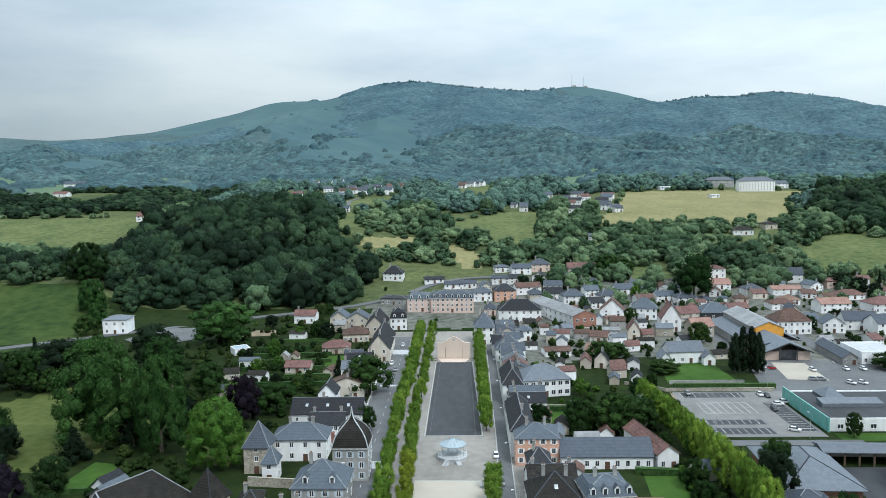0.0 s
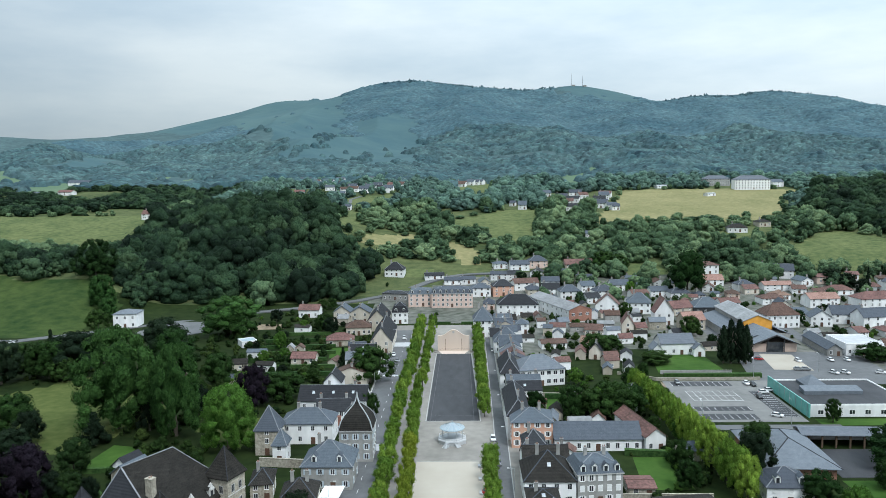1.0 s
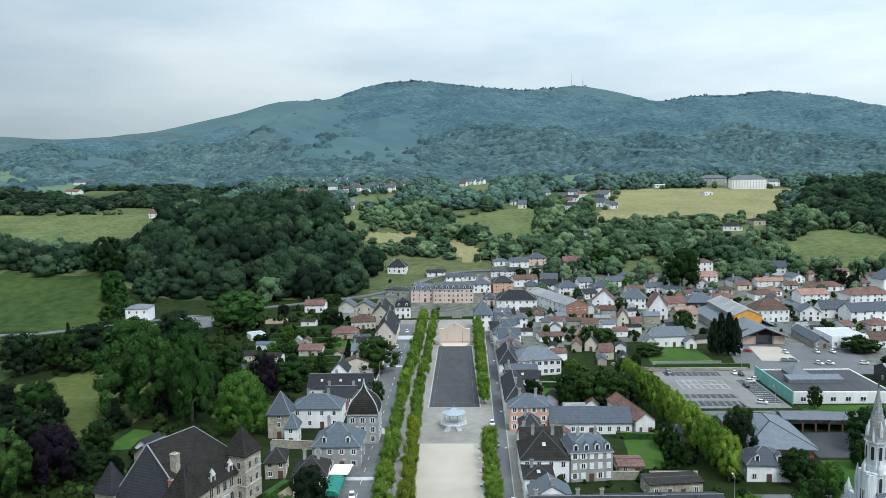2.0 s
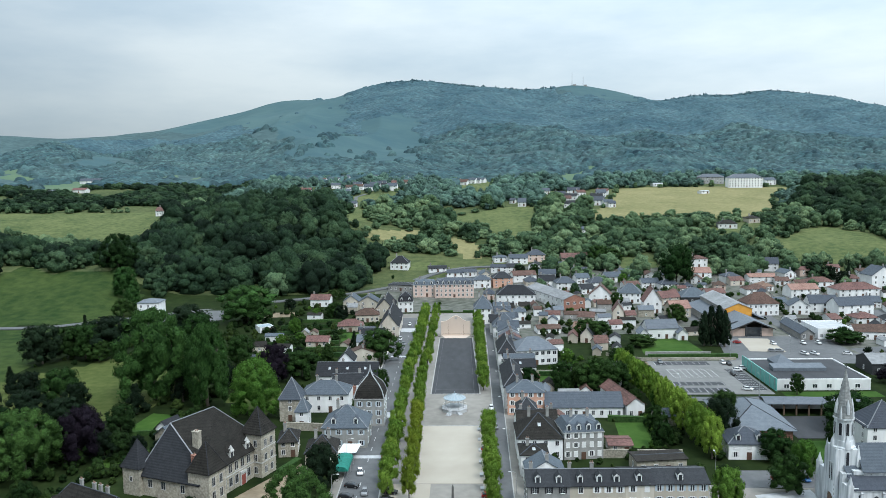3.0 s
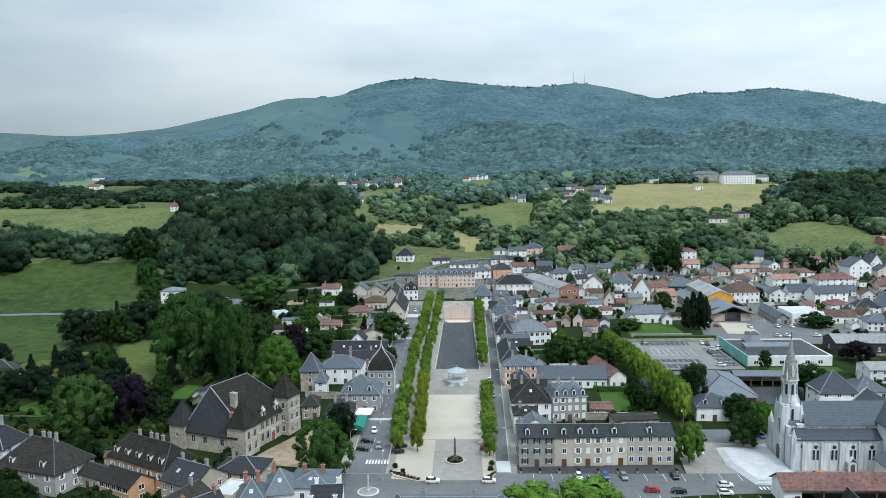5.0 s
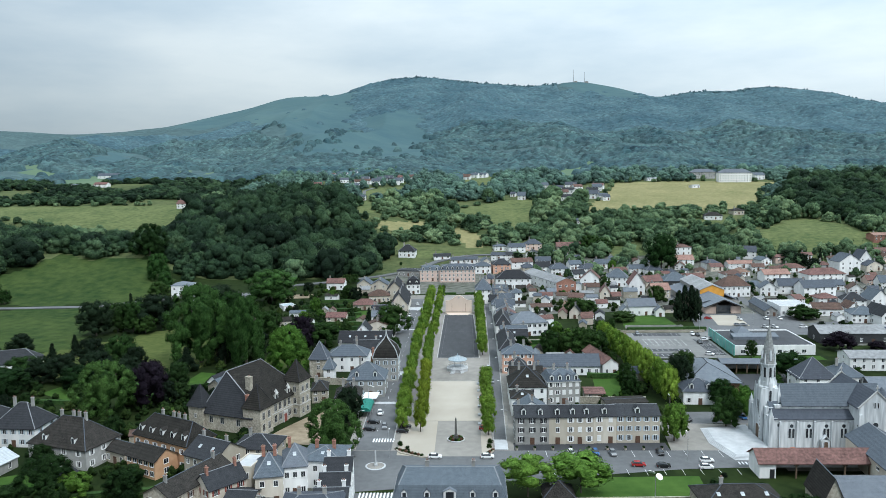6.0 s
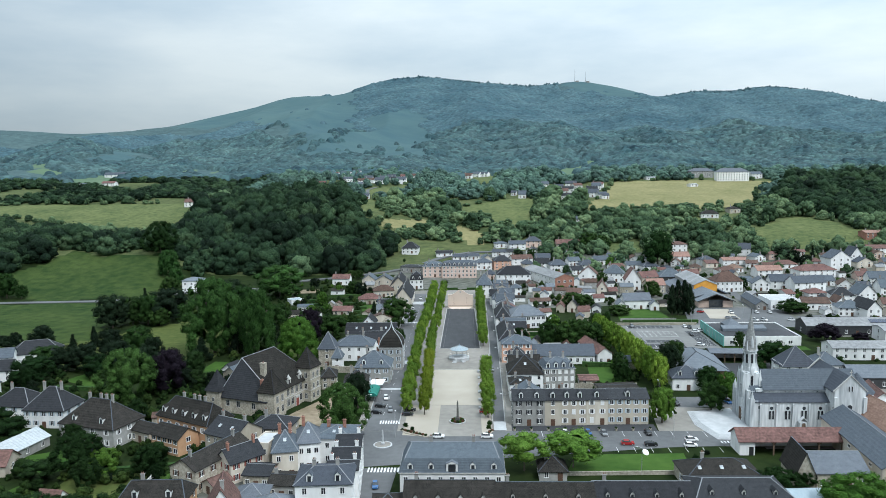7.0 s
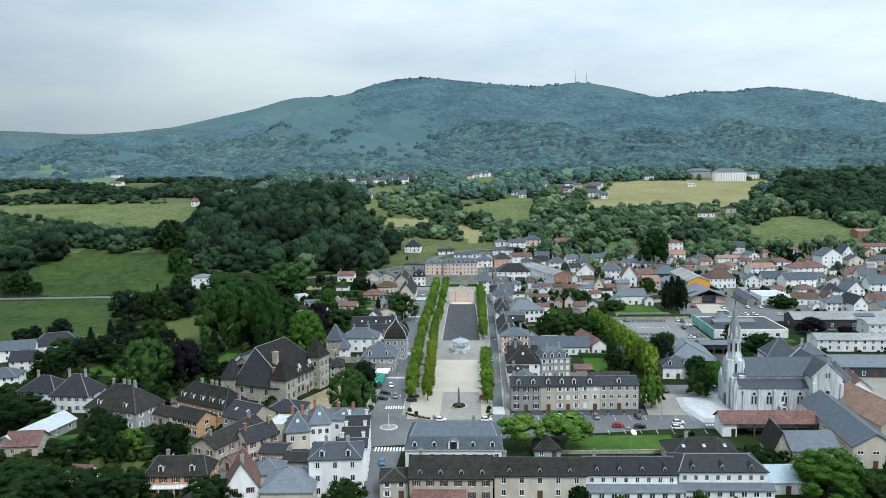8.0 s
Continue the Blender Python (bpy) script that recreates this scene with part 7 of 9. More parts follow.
    stone_dormer(t, 4.8, -10.6, 8.3)
    chimney(t, -8.2, -4.0, 14.2, 3.4, 1.5, 1.9, "stone")
    chimney(t, -12.4, -6.4, 10.2, 2.6, 1.0, 1.2, "brick")


castle()
FOOTPRINTS.append((-72, -82, 34, 34, 69))
sheet("castle_yard", [(-65, -104), (-46, -108), (-43, -80), (-49, -68), (-54, -80), (-60, -92)], "dirt", "bare earth castle yard", 0.07)
single("hedge", Shape().box(-1.2, 1.2, -5, 5, 0, 1.3).box(-1.0, 1.0, -4.8, 4.8, 1.3, 1.5), "hedge", "clipped green hedge beside the castle tower", "hedge", -50.6, -73.5, 0, -21)

house("small stone barn under two slate slopes", -93, -52, 69, 9, 7, 4.2, 2.6, "gable", "x", "stone", "slate", 1, 2, 1, chimneys=0, caps=False)
house("low barn wing with a grey slate roof", -97, -45, 69, 7, 6, 3.4, 2.6, "gable", "x", "white", "slate_dark", 1, 1, 1, chimneys=0, caps=False)
house("brown-roofed chalet among the trees of a knoll", -150, 280, 20, 13, 9, 4.5, 3.6, "gable", "x", "cream", "slate_old", 2, 3, 1, chimneys=1, caps=False)


def dome_house():
    t = thing("dome_house", "street house crowned by a bulbous slate dome with a spike", "house", -31.5, -32)
    part("wall", Shape().box(-5, 5, -5, 5, -1, 9.6), "grey", t)
    part("cornice", Shape().box(-5.3, 5.3, -5.3, 5.3, 9.3, 9.7), "quoin", t)
    prof = [(7.3, 9.7), (7.0, 10.6), (6.2, 12.4), (4.8, 14.0), (2.9, 15.4), (1.3, 16.6), (0.5, 17.8), (0.15, 19.0), (0.03, 20.2)]
    part("dome", Shape().lathe(prof, 4, twist=math.pi / 4), "slate_old", t)
    rib = Shape()
    for k in range(4):
        a = math.pi / 4 + k * math.pi / 2
        for (r0, z0), (r1, z1) in zip(prof, prof[1:]):
            rib.beam((r0 * math.cos(a), r0 * math.sin(a), z0), (r1 * math.cos(a), r1 * math.sin(a), z1), 0.28, 0.2)
    part("rib", rib, "zinc", t)
    for k in range(3):
        for f in range(3):
            add_window(t, -3.2 + 3.2 * k, -5, 1.0 + 3.0 * f, 0, 1.0, 1.6, "shutter_blue")
            add_window(t, 5, -3.2 + 3.2 * k, 1.0 + 3.0 * f, 90, 1.0, 1.6, "shutter_blue")
    chimney(t, -5.4, -1, 11.0, 1.8, 0.9, 0.7, "brick")


dome_house()
FOOTPRINTS.append((-31.5, -32, 11, 11, 0))


# ---- halls to the east of the square ----
def sports_hall():
    t = thing("orange_hall", "large hall with an orange gable and grey metal roofs", "hall", 147, 98)
    part("porch_wall", Shape().box(-10, 10, 0, 28, -1, 4.0), "pink", t)
    part("porch_roof", Shape().slab([(-11, 28, 3.8), (-11, -1.5, 3.8), (0, -1.5, 8.2), (0, 28, 8.2)]).slab([(11, -1.5, 3.8), (11, 28, 3.8), (0, 28, 8.2), (0, -1.5, 8.2)]), "slate_blue", t)
    part("porch_frame", Shape().beam((-11, -1.6, 3.7), (0, -1.6, 8.1), 0.3, 0.5).beam((11, -1.6, 3.7), (0, -1.6, 8.1), 0.3, 0.5).box(-4, -3.7, -1.5, -1.2, 0, 6).box(3.7, 4, -1.5, -1.2, 0, 6), "iron_and_shade", t)
    part("porch_glazing", Shape().box(-4, 4, -0.08, 0, 0, 4.6), "glass", t)
    s = Shape().box(-5, 9.5, 28, 72, -1, 9)
    k = len(s.v)
    s.v += [(-5, 28, 9), (9.5, 28, 9), (2.2, 28, 11.9), (-5, 72, 9), (9.5, 72, 9), (2.2, 72, 11.9)]
    s.f += [(k, k + 1, k + 2), (k + 4, k + 3, k + 5)]
    part("hall_wall", s, "grey", t)
    og = Shape()
    prof = [(-5, 4), (9.5, 4), (9.5, 9), (2.2, 11.9), (-5, 9)]
    og.v = [(px, 27.75, pz) for px, pz in prof] + [(px, 27.99, pz) for px, pz in prof]
    og.f = [tuple(range(5)), tuple(range(9, 4, -1))] + [(i, i + 5, (i + 1) % 5 + 5, (i + 1) % 5) for i in range(5)]
    part("orange_gable", og, "orange", t, "orange clad gable")
    part("hall_roof", Shape().slab([(-5.5, 72, 8.9), (-5.5, 27.4, 8.9), (2.2, 27.4, 12.1), (2.2, 72, 12.1)]).slab([(10, 27.4, 8.9), (10, 72, 8.9), (2.2, 72, 12.1), (2.2, 27.4, 12.1)]), "fibre", t, "grey ribbed metal roof")
    part("aisle_wall", Shape().box(-13, -5, 8, 72, -1, 4.2).box(9.5, 15, 20, 72, -1, 4.2), "grey", t)
    part("aisle_roof", Shape().slab([(-13.5, 72, 4.1), (-13.5, 7, 4.1), (-5, 7, 6.6), (-5, 72, 6.6)]).slab([(15.5, 20, 4.1), (15.5, 72, 4.1), (9.5, 72, 6.4), (9.5, 20, 6.4)]), "slate_blue", t, "grey metal aisle roof")


sports_hall()
FOOTPRINTS.append((148, 134, 34, 76, 0))


def low_hall():
    t = thing("school_hall", "low white hall with flat dark roof and a green glazed side", "hall", 121, 3)
    part("wall", Shape().box(0, 36, 0, 32, -1, 4.0), "white", t)
    part("roof", Shape().box(0.4, 35.6, 0.4, 31.6, 4.0, 4.06), "asphalt_dark", t, "flat dark felt roof")
    par = Shape().box(0, 36, 0, 0.4, 4.0, 4.5).box(0, 36, 31.6, 32, 4.0, 4.5).box(35.6, 36, 0.4, 31.6, 4.0, 4.5)
    part("parapet", par, "white", t)
    part("raised_roof", Shape().slab([(4, 13, 5.4), (25, 13, 5.4), (25, 18, 6.2), (4, 18, 6.2)], 1.4), "slate_blue", t)
    part("skylight", Shape().slab([(8, 20, 5.0), (16, 20, 5.0), (12, 26, 8.0)], 0.3).slab([(16, 20, 5.0), (16, 30, 5.0), (12, 26, 8.0)], 0.3).slab([(8, 30, 5.0), (8, 20, 5.0), (12, 26, 8.0)], 0.3).box(8, 16, 20, 30, 4.0, 5.0), "slate_blue", t)
    part("green_screen", Shape().box(-0.4, 0, -1, 36, 0, 4.9), "green_panel", t, "pale green glazed screen")
    for k in range(8):
        part("screen_post", Shape().box(-0.5, -0.4, 0.5 + 4.8 * k, 0.7 + 4.8 * k, 0, 4.9), "steel", t)
    for k in range(6):
        add_window(t, 4 + 5.4 * k, 0, 1.0, 0, 1.8, 1.4)


low_hall()
FOOTPRINTS.append((139, 19, 40, 36, 0))


def warehouse():
    t = thing("covered_market", "broad shed with a large grey slate roof and a long canopy", "shed", 96, -36, -3)
    part("wall", Shape().box(-9.5, 9.5, -15, 15, -1, 3.9), "brick", t)
    polys, lines = roof_faces(19, 30, 4, 4.2, 1.2, "hip", "y", 11)
    rs = Shape()
    for p in polys:
        rs.slab(p)
    part("roof", rs, "slate_blue", t)
    cs = Shape()
    for p, q in lines:
        cs.beam(p, q, 0.3, 0.1)
    part("ridge_cap", cs, "slate_dark", t)
    part("canopy_roof", Shape().slab([(9, 9.5, 4.2), (42, 9.5, 4.2), (42, 14, 5.4), (9, 14, 5.4)]).slab([(42, 18.5, 4.2), (9, 18.5, 4.2), (9, 14, 5.4), (42, 14, 5.4)]), "slate_blue", t)
    part("canopy_wall", Shape().box(9.5, 42, 17.6, 18, 0, 4.2), "white", t)
    for k in range(8):
        part("post", Shape().box(11 + 4.2 * k, 11.5 + 4.2 * k, 10, 10.5, 0, 4.2), "wood", t)


warehouse()
FOOTPRINTS.append((106, -32, 62, 34, 0))
sheet("school_yard", [(107, -50), (140, -50), (140, -28), (107, -28)], "asphalt_dark", "dark asphalt school yard", 0.08)


def tile_hangar():
    t = thing("open_hangar", "open-fronted hangar with a brown tile roof and white gable", "shed", 98, -129, 0)
    part("gable_wall", Shape().box(-16, -11.5, -4, 4, -1, 4.6), "white", t)
    k = Shape()
    k.v = [(-16, -4, 4.6), (-16, 4, 4.6), (-16, 0, 7.0), (-11.5, -4, 4.6), (-11.5, 4, 4.6), (-11.5, 0, 7.0)]
    k.f = [(1, 0, 2), (3, 4, 5), (0, 3, 5, 2), (4, 1, 2, 5)]
    part("gable", k, "white", t)
    part("back_wall", Shape().box(-11.5, 16, 3.6, 4, -1, 4.6), "white", t)
    part("roof", Shape().slab([(-16.6, -4.6, 4.35), (16.5, -4.6, 4.35), (16.5, 0, 7.3), (-16.6, 0, 7.3)]).slab([(16.5, 4.6, 4.35), (-16.6, 4.6, 4.35), (-16.6, 0, 7.3), (16.5, 0, 7.3)]), "tile", t)
    for k in range(4):
        x = -6 + 6.6 * k
        part("post", Shape().box(x - 0.2, x + 0.2, -4.1, -3.7, -0.5, 4.4).beam((x, -3.9, 3.2), (x + 1.2, -3.9, 4.4), 0.2, 0.2).beam((x, -3.9, 3.2), (x - 1.2, -3.9, 4.4), 0.2, 0.2), "wood", t)
    part("door_opening", Shape().box(-13.2, -11.9, -4.06, -4.0, 0, 2.6), "shutter_black", t)


tile_hangar()
FOOTPRINTS.append((98, -129, 34, 10, 0))

# ---- car park, lawns, lanes, walls ----
sheet("car_park", [(79.5, -2), (119, -2), (119.5, 38), (127, 49), (82, 49)], "asphalt_pale", "pale worn asphalt car park", 0.06)
bays = Shape()
for x0, x1, y0, y1 in ((84.5, 108, 41.3, 47.7), (84.5, 104.5, 10.1, 15.2), (79.8, 103.5, 0.4, 6.6)):
    sheet("parking_strip", rect(x0, x1, y0, y1), "asphalt_dark", "dark asphalt parking bays", 0.066, 0.1, category="parking bays")
    for k in range(int((x1 - x0) / 2.45) + 1):
        bays.box(x0 + 2.45 * k - 0.06, x0 + 2.45 * k + 0.06, y0 + 0.4, y1 - 0.4, 0.067, 0.074)
sheet("parking_strip", rect(111.5, 118, 3, 34.7), "asphalt_dark", "dark asphalt parking bays", 0.066, 0.1, category="parking bays")
for k in range(13):
    bays.box(111.9, 117.6, 3.2 + 2.5 * k, 3.32 + 2.5 * k, 0.067, 0.074)
for k in range(8):
    bays.box(87.2 + 2.6 * k, 87.32 + 2.6 * k, 22.3, 34.6, 0.06, 0.07)
for yy in (22.3, 28.4, 34.6):
    bays.box(87.2, 105.5, yy - 0.06, yy + 0.06, 0.06, 0.071)
single("bay_markings", bays, "paint", "white painted parking bays", "road marking", kind="structure")
sheet("dirt_path", [(81.2, 49), (83.4, 42), (79.4, 6), (76.2, 2)], "dirt", "pale dirt footpath beside the car park", 0.05)
sheet("car_park_lane", [(80, -10), (128, -10), (128, -5), (80, -5)], "asphalt", "asphalt lane beside the car park", 0.055)
sheet("hall_yard", [(118, 48), (178, 42), (182, 96), (128, 98)], "asphalt", "asphalt yard before the hall", 0.056)
sheet("gravel_bed", [(134, 66), (150, 64), (152, 92), (138, 94)], "sand", "pale gravel bed with planted squares", 0.075)
sheet("town_road_1", [(126, 98), (134, 98), (138, 200), (130, 200)], "asphalt", "asphalt lane beside the hall", 0.06)
sheet("town_road_2", [(166, 98), (172, 98), (186, 262), (180, 262)], "asphalt", "asphalt side street", 0.065)
sheet("town_road_3", [(182, 60), (290, 90), (292, 98), (182, 70)], "asphalt", "asphalt side street", 0.062)
sheet("town_road_4", [(214, 90), (222, 90), (275, 240), (266, 242)], "asphalt", "asphalt side street", 0.06)
sheet("yard_paving", [(16, 105), (60, 130), (130, 150), (130, 190), (16, 215)], "town", "paved yards and garden ground between town houses", 0.03)
sheet("yard_paving_east", [(178, 20), (300, 20), (300, 250), (178, 200)], "town", "paved yards and garden ground between town houses", 0.03)
sheet("church_yard", [(92, -128), (180, -128), (180, -60), (135, -60), (135, -88), (92, -88)], "pavement", "paved ground round the church", 0.03)
sheet("west_yard", [(-76, -172), (-33, -172), (-33, -118), (-76, -112)], "town", "paved courts between houses", 0.03)
sheet("church_car_park", [(76, -88), (106, -88), (106, -76), (76, -76)], "asphalt", "small asphalt car park", 0.06)
for name, poly, label in (
    ("lawn_1", [(34, -132.5), (66, -131.5), (65, -145.5), (29, -146.5)], "mown green lawn behind parked cars"),
    ("lawn_2", [(84, 62), (113, 62), (111, 96), (88, 98)], "mown garden lawn"),
    ("lawn_3", [(124, 72), (134, 72), (133, 98), (125, 98)], "mown garden lawn"),
    ("lawn_4", [(30, 8), (52, 8), (52, 24), (30, 26)], "mown garden lawn behind a wall"),
    ("lawn_5", [(50, -58), (64, -58), (62, -34), (52, -34)], "small mown garden lawn"),
    ("lawn_7", [(122, -6), (158, -6), (158, 1), (122, 1)], "grass strip beside a white hall"),
    ("lawn_8", [(-112, -190), (-72, -180), (-72, -140), (-112, -150)], "shaded garden lawn"),
    ("lawn_9", [(106, -75), (118, -75), (118, -52), (106, -52)], "grass between trees"),
    ("lawn_10", [(-62, 92), (-40, 92), (-40, 112), (-64, 112)], "small lawn"),
    ("lawn_13", [(-114, -41), (-112, -22), (-104, -24), (-100, -42)], "bright mown lawn beside a stone barn"),
    ("lawn_14", [(-119, -58), (-109, -53), (-101, -64), (-97, -76), (-110, -71)], "bright castle lawn between hedges"),
    ("lawn_15", [(-165, -52), (-160, -38), (-142, -50), (-138, -60), (-150, -61)], "mown lawn among park trees"),
    ("lawn_16", [(-134, -134), (-123, -128), (-113, -139), (-120, -149), (-130, -141)], "kitchen garden lawn behind a hedge"),
    ("lawn_17", [(-126, -163), (-122, -153), (-112, -160), (-112, -171)], "small garden lawn"),
    ("lawn_12", [(-18, 170), (10, 170), (10, 205), (-18, 205)], "clipped hotel garden lawn"),
):
    sheet(name, poly, "rough_grass" if name == "lawn_8" else "lawn", label, 0.045, category="lawn")
sheet("bare_ground", [(-118, 155), (-98, 158), (-92, 196), (-108, 196)], "dirt", "bare straw-coloured garden ground", 0.12, 0.8)
sheet("lane_junction", [(-178, 150), (-160, 132), (-140, 150), (-146, 186), (-170, 190)], "asphalt", "wide asphalt road junction", 0.25, 0.8)
sheet("hill_road", [(-400, 117), (-232, 128), (-150, 188), (-150, 193), (-235, 134), (-400, 123)], "asphalt", "country road below a meadow", 0.35, 0.6)


def draped_road(name, line, width, label, mat="asphalt", lift=0.25):
    s, k = Shape(), 0
    for i, (x, y) in enumerate(line):
        x0, y0 = line[max(i - 1, 0)]
        x1, y1 = line[min(i + 1, len(line) - 1)]
        d = math.hypot(x1 - x0, y1 - y0)
        nx, ny = -(y1 - y0) / d * width / 2, (x1 - x0) / d * width / 2
        z = float(ground_z(x, y)) + lift
        s.v += [(x + nx, y + ny, z), (x - nx, y - ny, z), (x + nx, y + ny, z - 0.8), (x - nx, y - ny, z - 0.8)]
        if i:
            a, b = 4 * i - 4, 4 * i
            s.f += [(a, a + 1, b + 1, b), (a, b, b + 2, a + 2), (a + 1, a + 3, b + 3, b + 1)]
    single(name, s, mat, label, "road", kind="structure")


draped_road("valley_road", [(-150, 190), (-120, 205), (-90, 218), (-66, 232), (-50, 244), (-40, 256)], 6, "country road at the foot of a wood", lift=0.5)
draped_road("hill_road_2", [(-34, 262), (-24, 276), (-12, 288), (0, 294), (14, 297), (40, 298)], 6, "pale road bending up the hillside", lift=0.6)
draped_road("hamlet_lane", [(-130, 560), (-122, 590), (-126, 620), (-118, 650)], 4, "narrow hillside lane", lift=0.4)


def wall_run(name, points, h, w, mat, label, category="wall"):
    s = Shape()
    for (x0, y0), (x1, y1) in zip(points, points[1:]):
        s.beam((x0, y0, h / 2), (x1, y1, h / 2), w, h)
        s.beam((x0, y0, h + 0.06), (x1, y1, h + 0.06), w + 0.16, 0.12)
    return single(name, s, mat, label, category)


wall_run("garden_wall", [(66, 60), (80, 50), (122, 50)], 1.2, 0.3, "stone", "low garden wall beside a car park")
wall_run("garden_wall", [(84, 60), (114, 60)], 1.5, 0.3, "grey", "rendered garden wall")
wall_run("garden_wall", [(40, -66), (66, -66)], 2.4, 0.4, "stone", "rubble garden wall")
wall_run("garden_wall", [(28, 27), (54, 26)], 2.0, 0.4, "stone", "rubble garden wall")
wall_run("garden_wall", [(-60, -40), (-44, -42), (-44, -52)], 2.6, 0.5, "stone", "rubble garden wall with pale coping")
wall_run("garden_wall", [(29, -148), (66, -147)], 1.0, 0.3, "stone", "low wall along a garden")
for pts, h, w in (([(-96, 60), (-40, 62)], 1.6, 1.4), ([(-96, 72), (-56, 74)], 1.5, 1.4), ([(-100, 98), (-60, 100)], 1.5, 1.4), ([(84, 54), (124, 54)], 1.8, 1.6), ([(32, 26), (56, 26)], 1.8, 1.5), ([(-108, -62), (-92, -78)], 1.2, 1.2), ([(-104, -56), (-88, -72)], 1.2, 1.2), ([(50, -32), (66, -34)], 1.8, 1.5), ([(-112, -150), (-75, -142)], 1.8, 1.5), ([(-18, 168), (-6, 168)], 1.2, 1.2), ([(0, 168), (12, 168)], 1.2, 1.2), ([(-165, -34), (-128, -46)], 2.0, 2.0)):
    wall_run("hedge", pts, h, w, "hedge", "clipped green garden hedge", "hedge")


# ---- single trees, vehicles, lamps ----
CARS = {}
CAR_PAINT = {"white_car": (0.72, 0.72, 0.72), "black_car": (0.012, 0.013, 0.015), "grey_car": (0.22, 0.23, 0.24), "red_car": (0.32, 0.02, 0.02), "blue_car": (0.03, 0.12, 0.30), "orange_car": (0.65, 0.16, 0.02)}
for key, c in CAR_PAINT.items():
    M[key] = material(key.replace("_car", "_car_paint"), tuple(v * 0.9 for v in c), c, 0.8, 0.25, spec=0.6)
M["tail_red"] = material("red_lens", (0.3, 0.01, 0.01), (0.4, 0.02, 0.02), 3, 0.3)


def car(x, y, rot, paint):
    """A small hatchback: lofted body, glazed cabin, four wheels, lamps and mirrors."""
    if paint in CARS:
        ob = copy_thing(CARS[paint], pose(x, y, 0.1, 0, 0, rot))
        return ob
    t = thing("car", paint.replace("_car", "") + " hatchback car parked on asphalt", "car", x, y, rot, 0.1, "parked cars")
    CARS[paint] = t

    def loft(rings):
        s = Shape()
        for yy, hw, z0, z1, tw in rings:
            s.v += [(-hw, yy, z0), (hw, yy, z0), (hw, yy, (z0 + z1) / 2), (tw, yy, z1), (-tw, yy, z1), (-hw, yy, (z0 + z1) / 2)]
        for j in range(len(rings) - 1):
            for i in range(6):
                a, b = 6 * j + i, 6 * j + (i + 1) % 6
                s.f.append((a, b, b + 6, a + 6)[::-1])
        s.f += [tuple(range(6)), tuple(range(6 * len(rings) - 1, 6 * len(rings) - 7, -1))]
        return s

    part("body", loft([(-2.0, 0.7, 0.35, 0.7, 0.62), (-1.85, 0.84, 0.28, 0.84, 0.76), (-0.9, 0.87, 0.25, 0.95, 0.8), (1.4, 0.87, 0.25, 0.98, 0.8), (1.85, 0.85, 0.3, 0.95, 0.78), (2.0, 0.74, 0.38, 0.85, 0.68)]), paint, t)
    cab = part("cabin_glass", loft([(-1.0, 0.78, 0.9, 1.0, 0.74), (-0.35, 0.76, 0.9, 1.42, 0.6), (1.2, 0.76, 0.9, 1.44, 0.6), (1.85, 0.76, 0.9, 1.02, 0.7)]), "glass", t)
    part("roof_panel", loft([(-0.3, 0.6, 1.4, 1.45, 0.56), (1.25, 0.6, 1.41, 1.47, 0.56)]), paint, t)
    for sx in (-1, 1):
        part("headlight", Shape().box(sx * 0.62 - 0.13, sx * 0.62 + 0.13, -2.02, -1.9, 0.58, 0.72), "zinc", t)
        part("tail_light", Shape().box(sx * 0.7 - 0.09, sx * 0.7 + 0.09, 1.9, 2.02, 0.62, 0.85), "tail_red", t)
        for yy in (-1.28, 1.28):
            w = part("wheel", Shape().lathe([(0.31, -0.1), (0.31, 0.1)], 12), "rubber", t)
            w.matrix_local = pose(sx * 0.8, yy, 0.31, 0, 90, 0)
            part("rim", Shape().lathe([(0.19, -0.12), (0.19, 0.12)], 10), "steel", w)
    return t


tree(-67.5, 25.3, 11.2, 13.6, "dome", "leaf", "broad-leaved tree in full summer leaf", 0.12)
tree(-114.6, 6.7, 17.4, 11.7, "cone", "leaf_dark", "dark pointed conifer in a park", 0.03)
tree(-106.1, -7.9, 15.9, 9.6, "cone", "leaf_dark", "dark pointed conifer in a park", 0.03)
tree(-192.2, 50.1, 17.8, 17.5, "dome", "leaf_dark", "dark green tree among park trees", 0.12)
tree(-175.7, 57.6, 16.4, 15.5, "dome", "leaf", "broad-leaved tree in full summer leaf", 0.12)
tree(-167.9, 65.5, 18.4, 21.5, "dome", "leaf_dark", "dark green tree among park trees", 0.12)
tree(-167.8, 54.2, 9.8, 10.7, "dome", "leaf", "broad-leaved tree in full summer leaf", 0.12)
tree(-151.4, -11.1, 13.5, 15.5, "dome", "leaf", "broad-leaved tree in full summer leaf", 0.12)
tree(-166.3, -8.0, 11.5, 11.0, "dome", "leaf_dark", "dark green tree among park trees", 0.12)
tree(-141.1, -19.5, 10.5, 9.5, "dome", "leaf_dark", "dark green tree among park trees", 0.12)
tree(-185.1, 77.4, 17.0, 7.4, "cone", "leaf_dark", "dark pointed conifer in a park", 0.03)
tree(-184.8, 60.2, 15.0, 15.0, "dome", "leaf_deep", "broad-leaved tree in full summer leaf", 0.12)
tree(-180.4, 5.4, 10.2, 7.0, "cone", "leaf_dark", "dark pointed conifer in a park", 0.03)
tree(-176.8, -55.8, 10.4, 16.9, "dome", "leaf_deep", "broad-leaved tree in full summer leaf", 0.12)
tree(-184.6, -6.6, 9.1, 6.9, "cone", "leaf_dark", "dark pointed conifer in a park", 0.03)
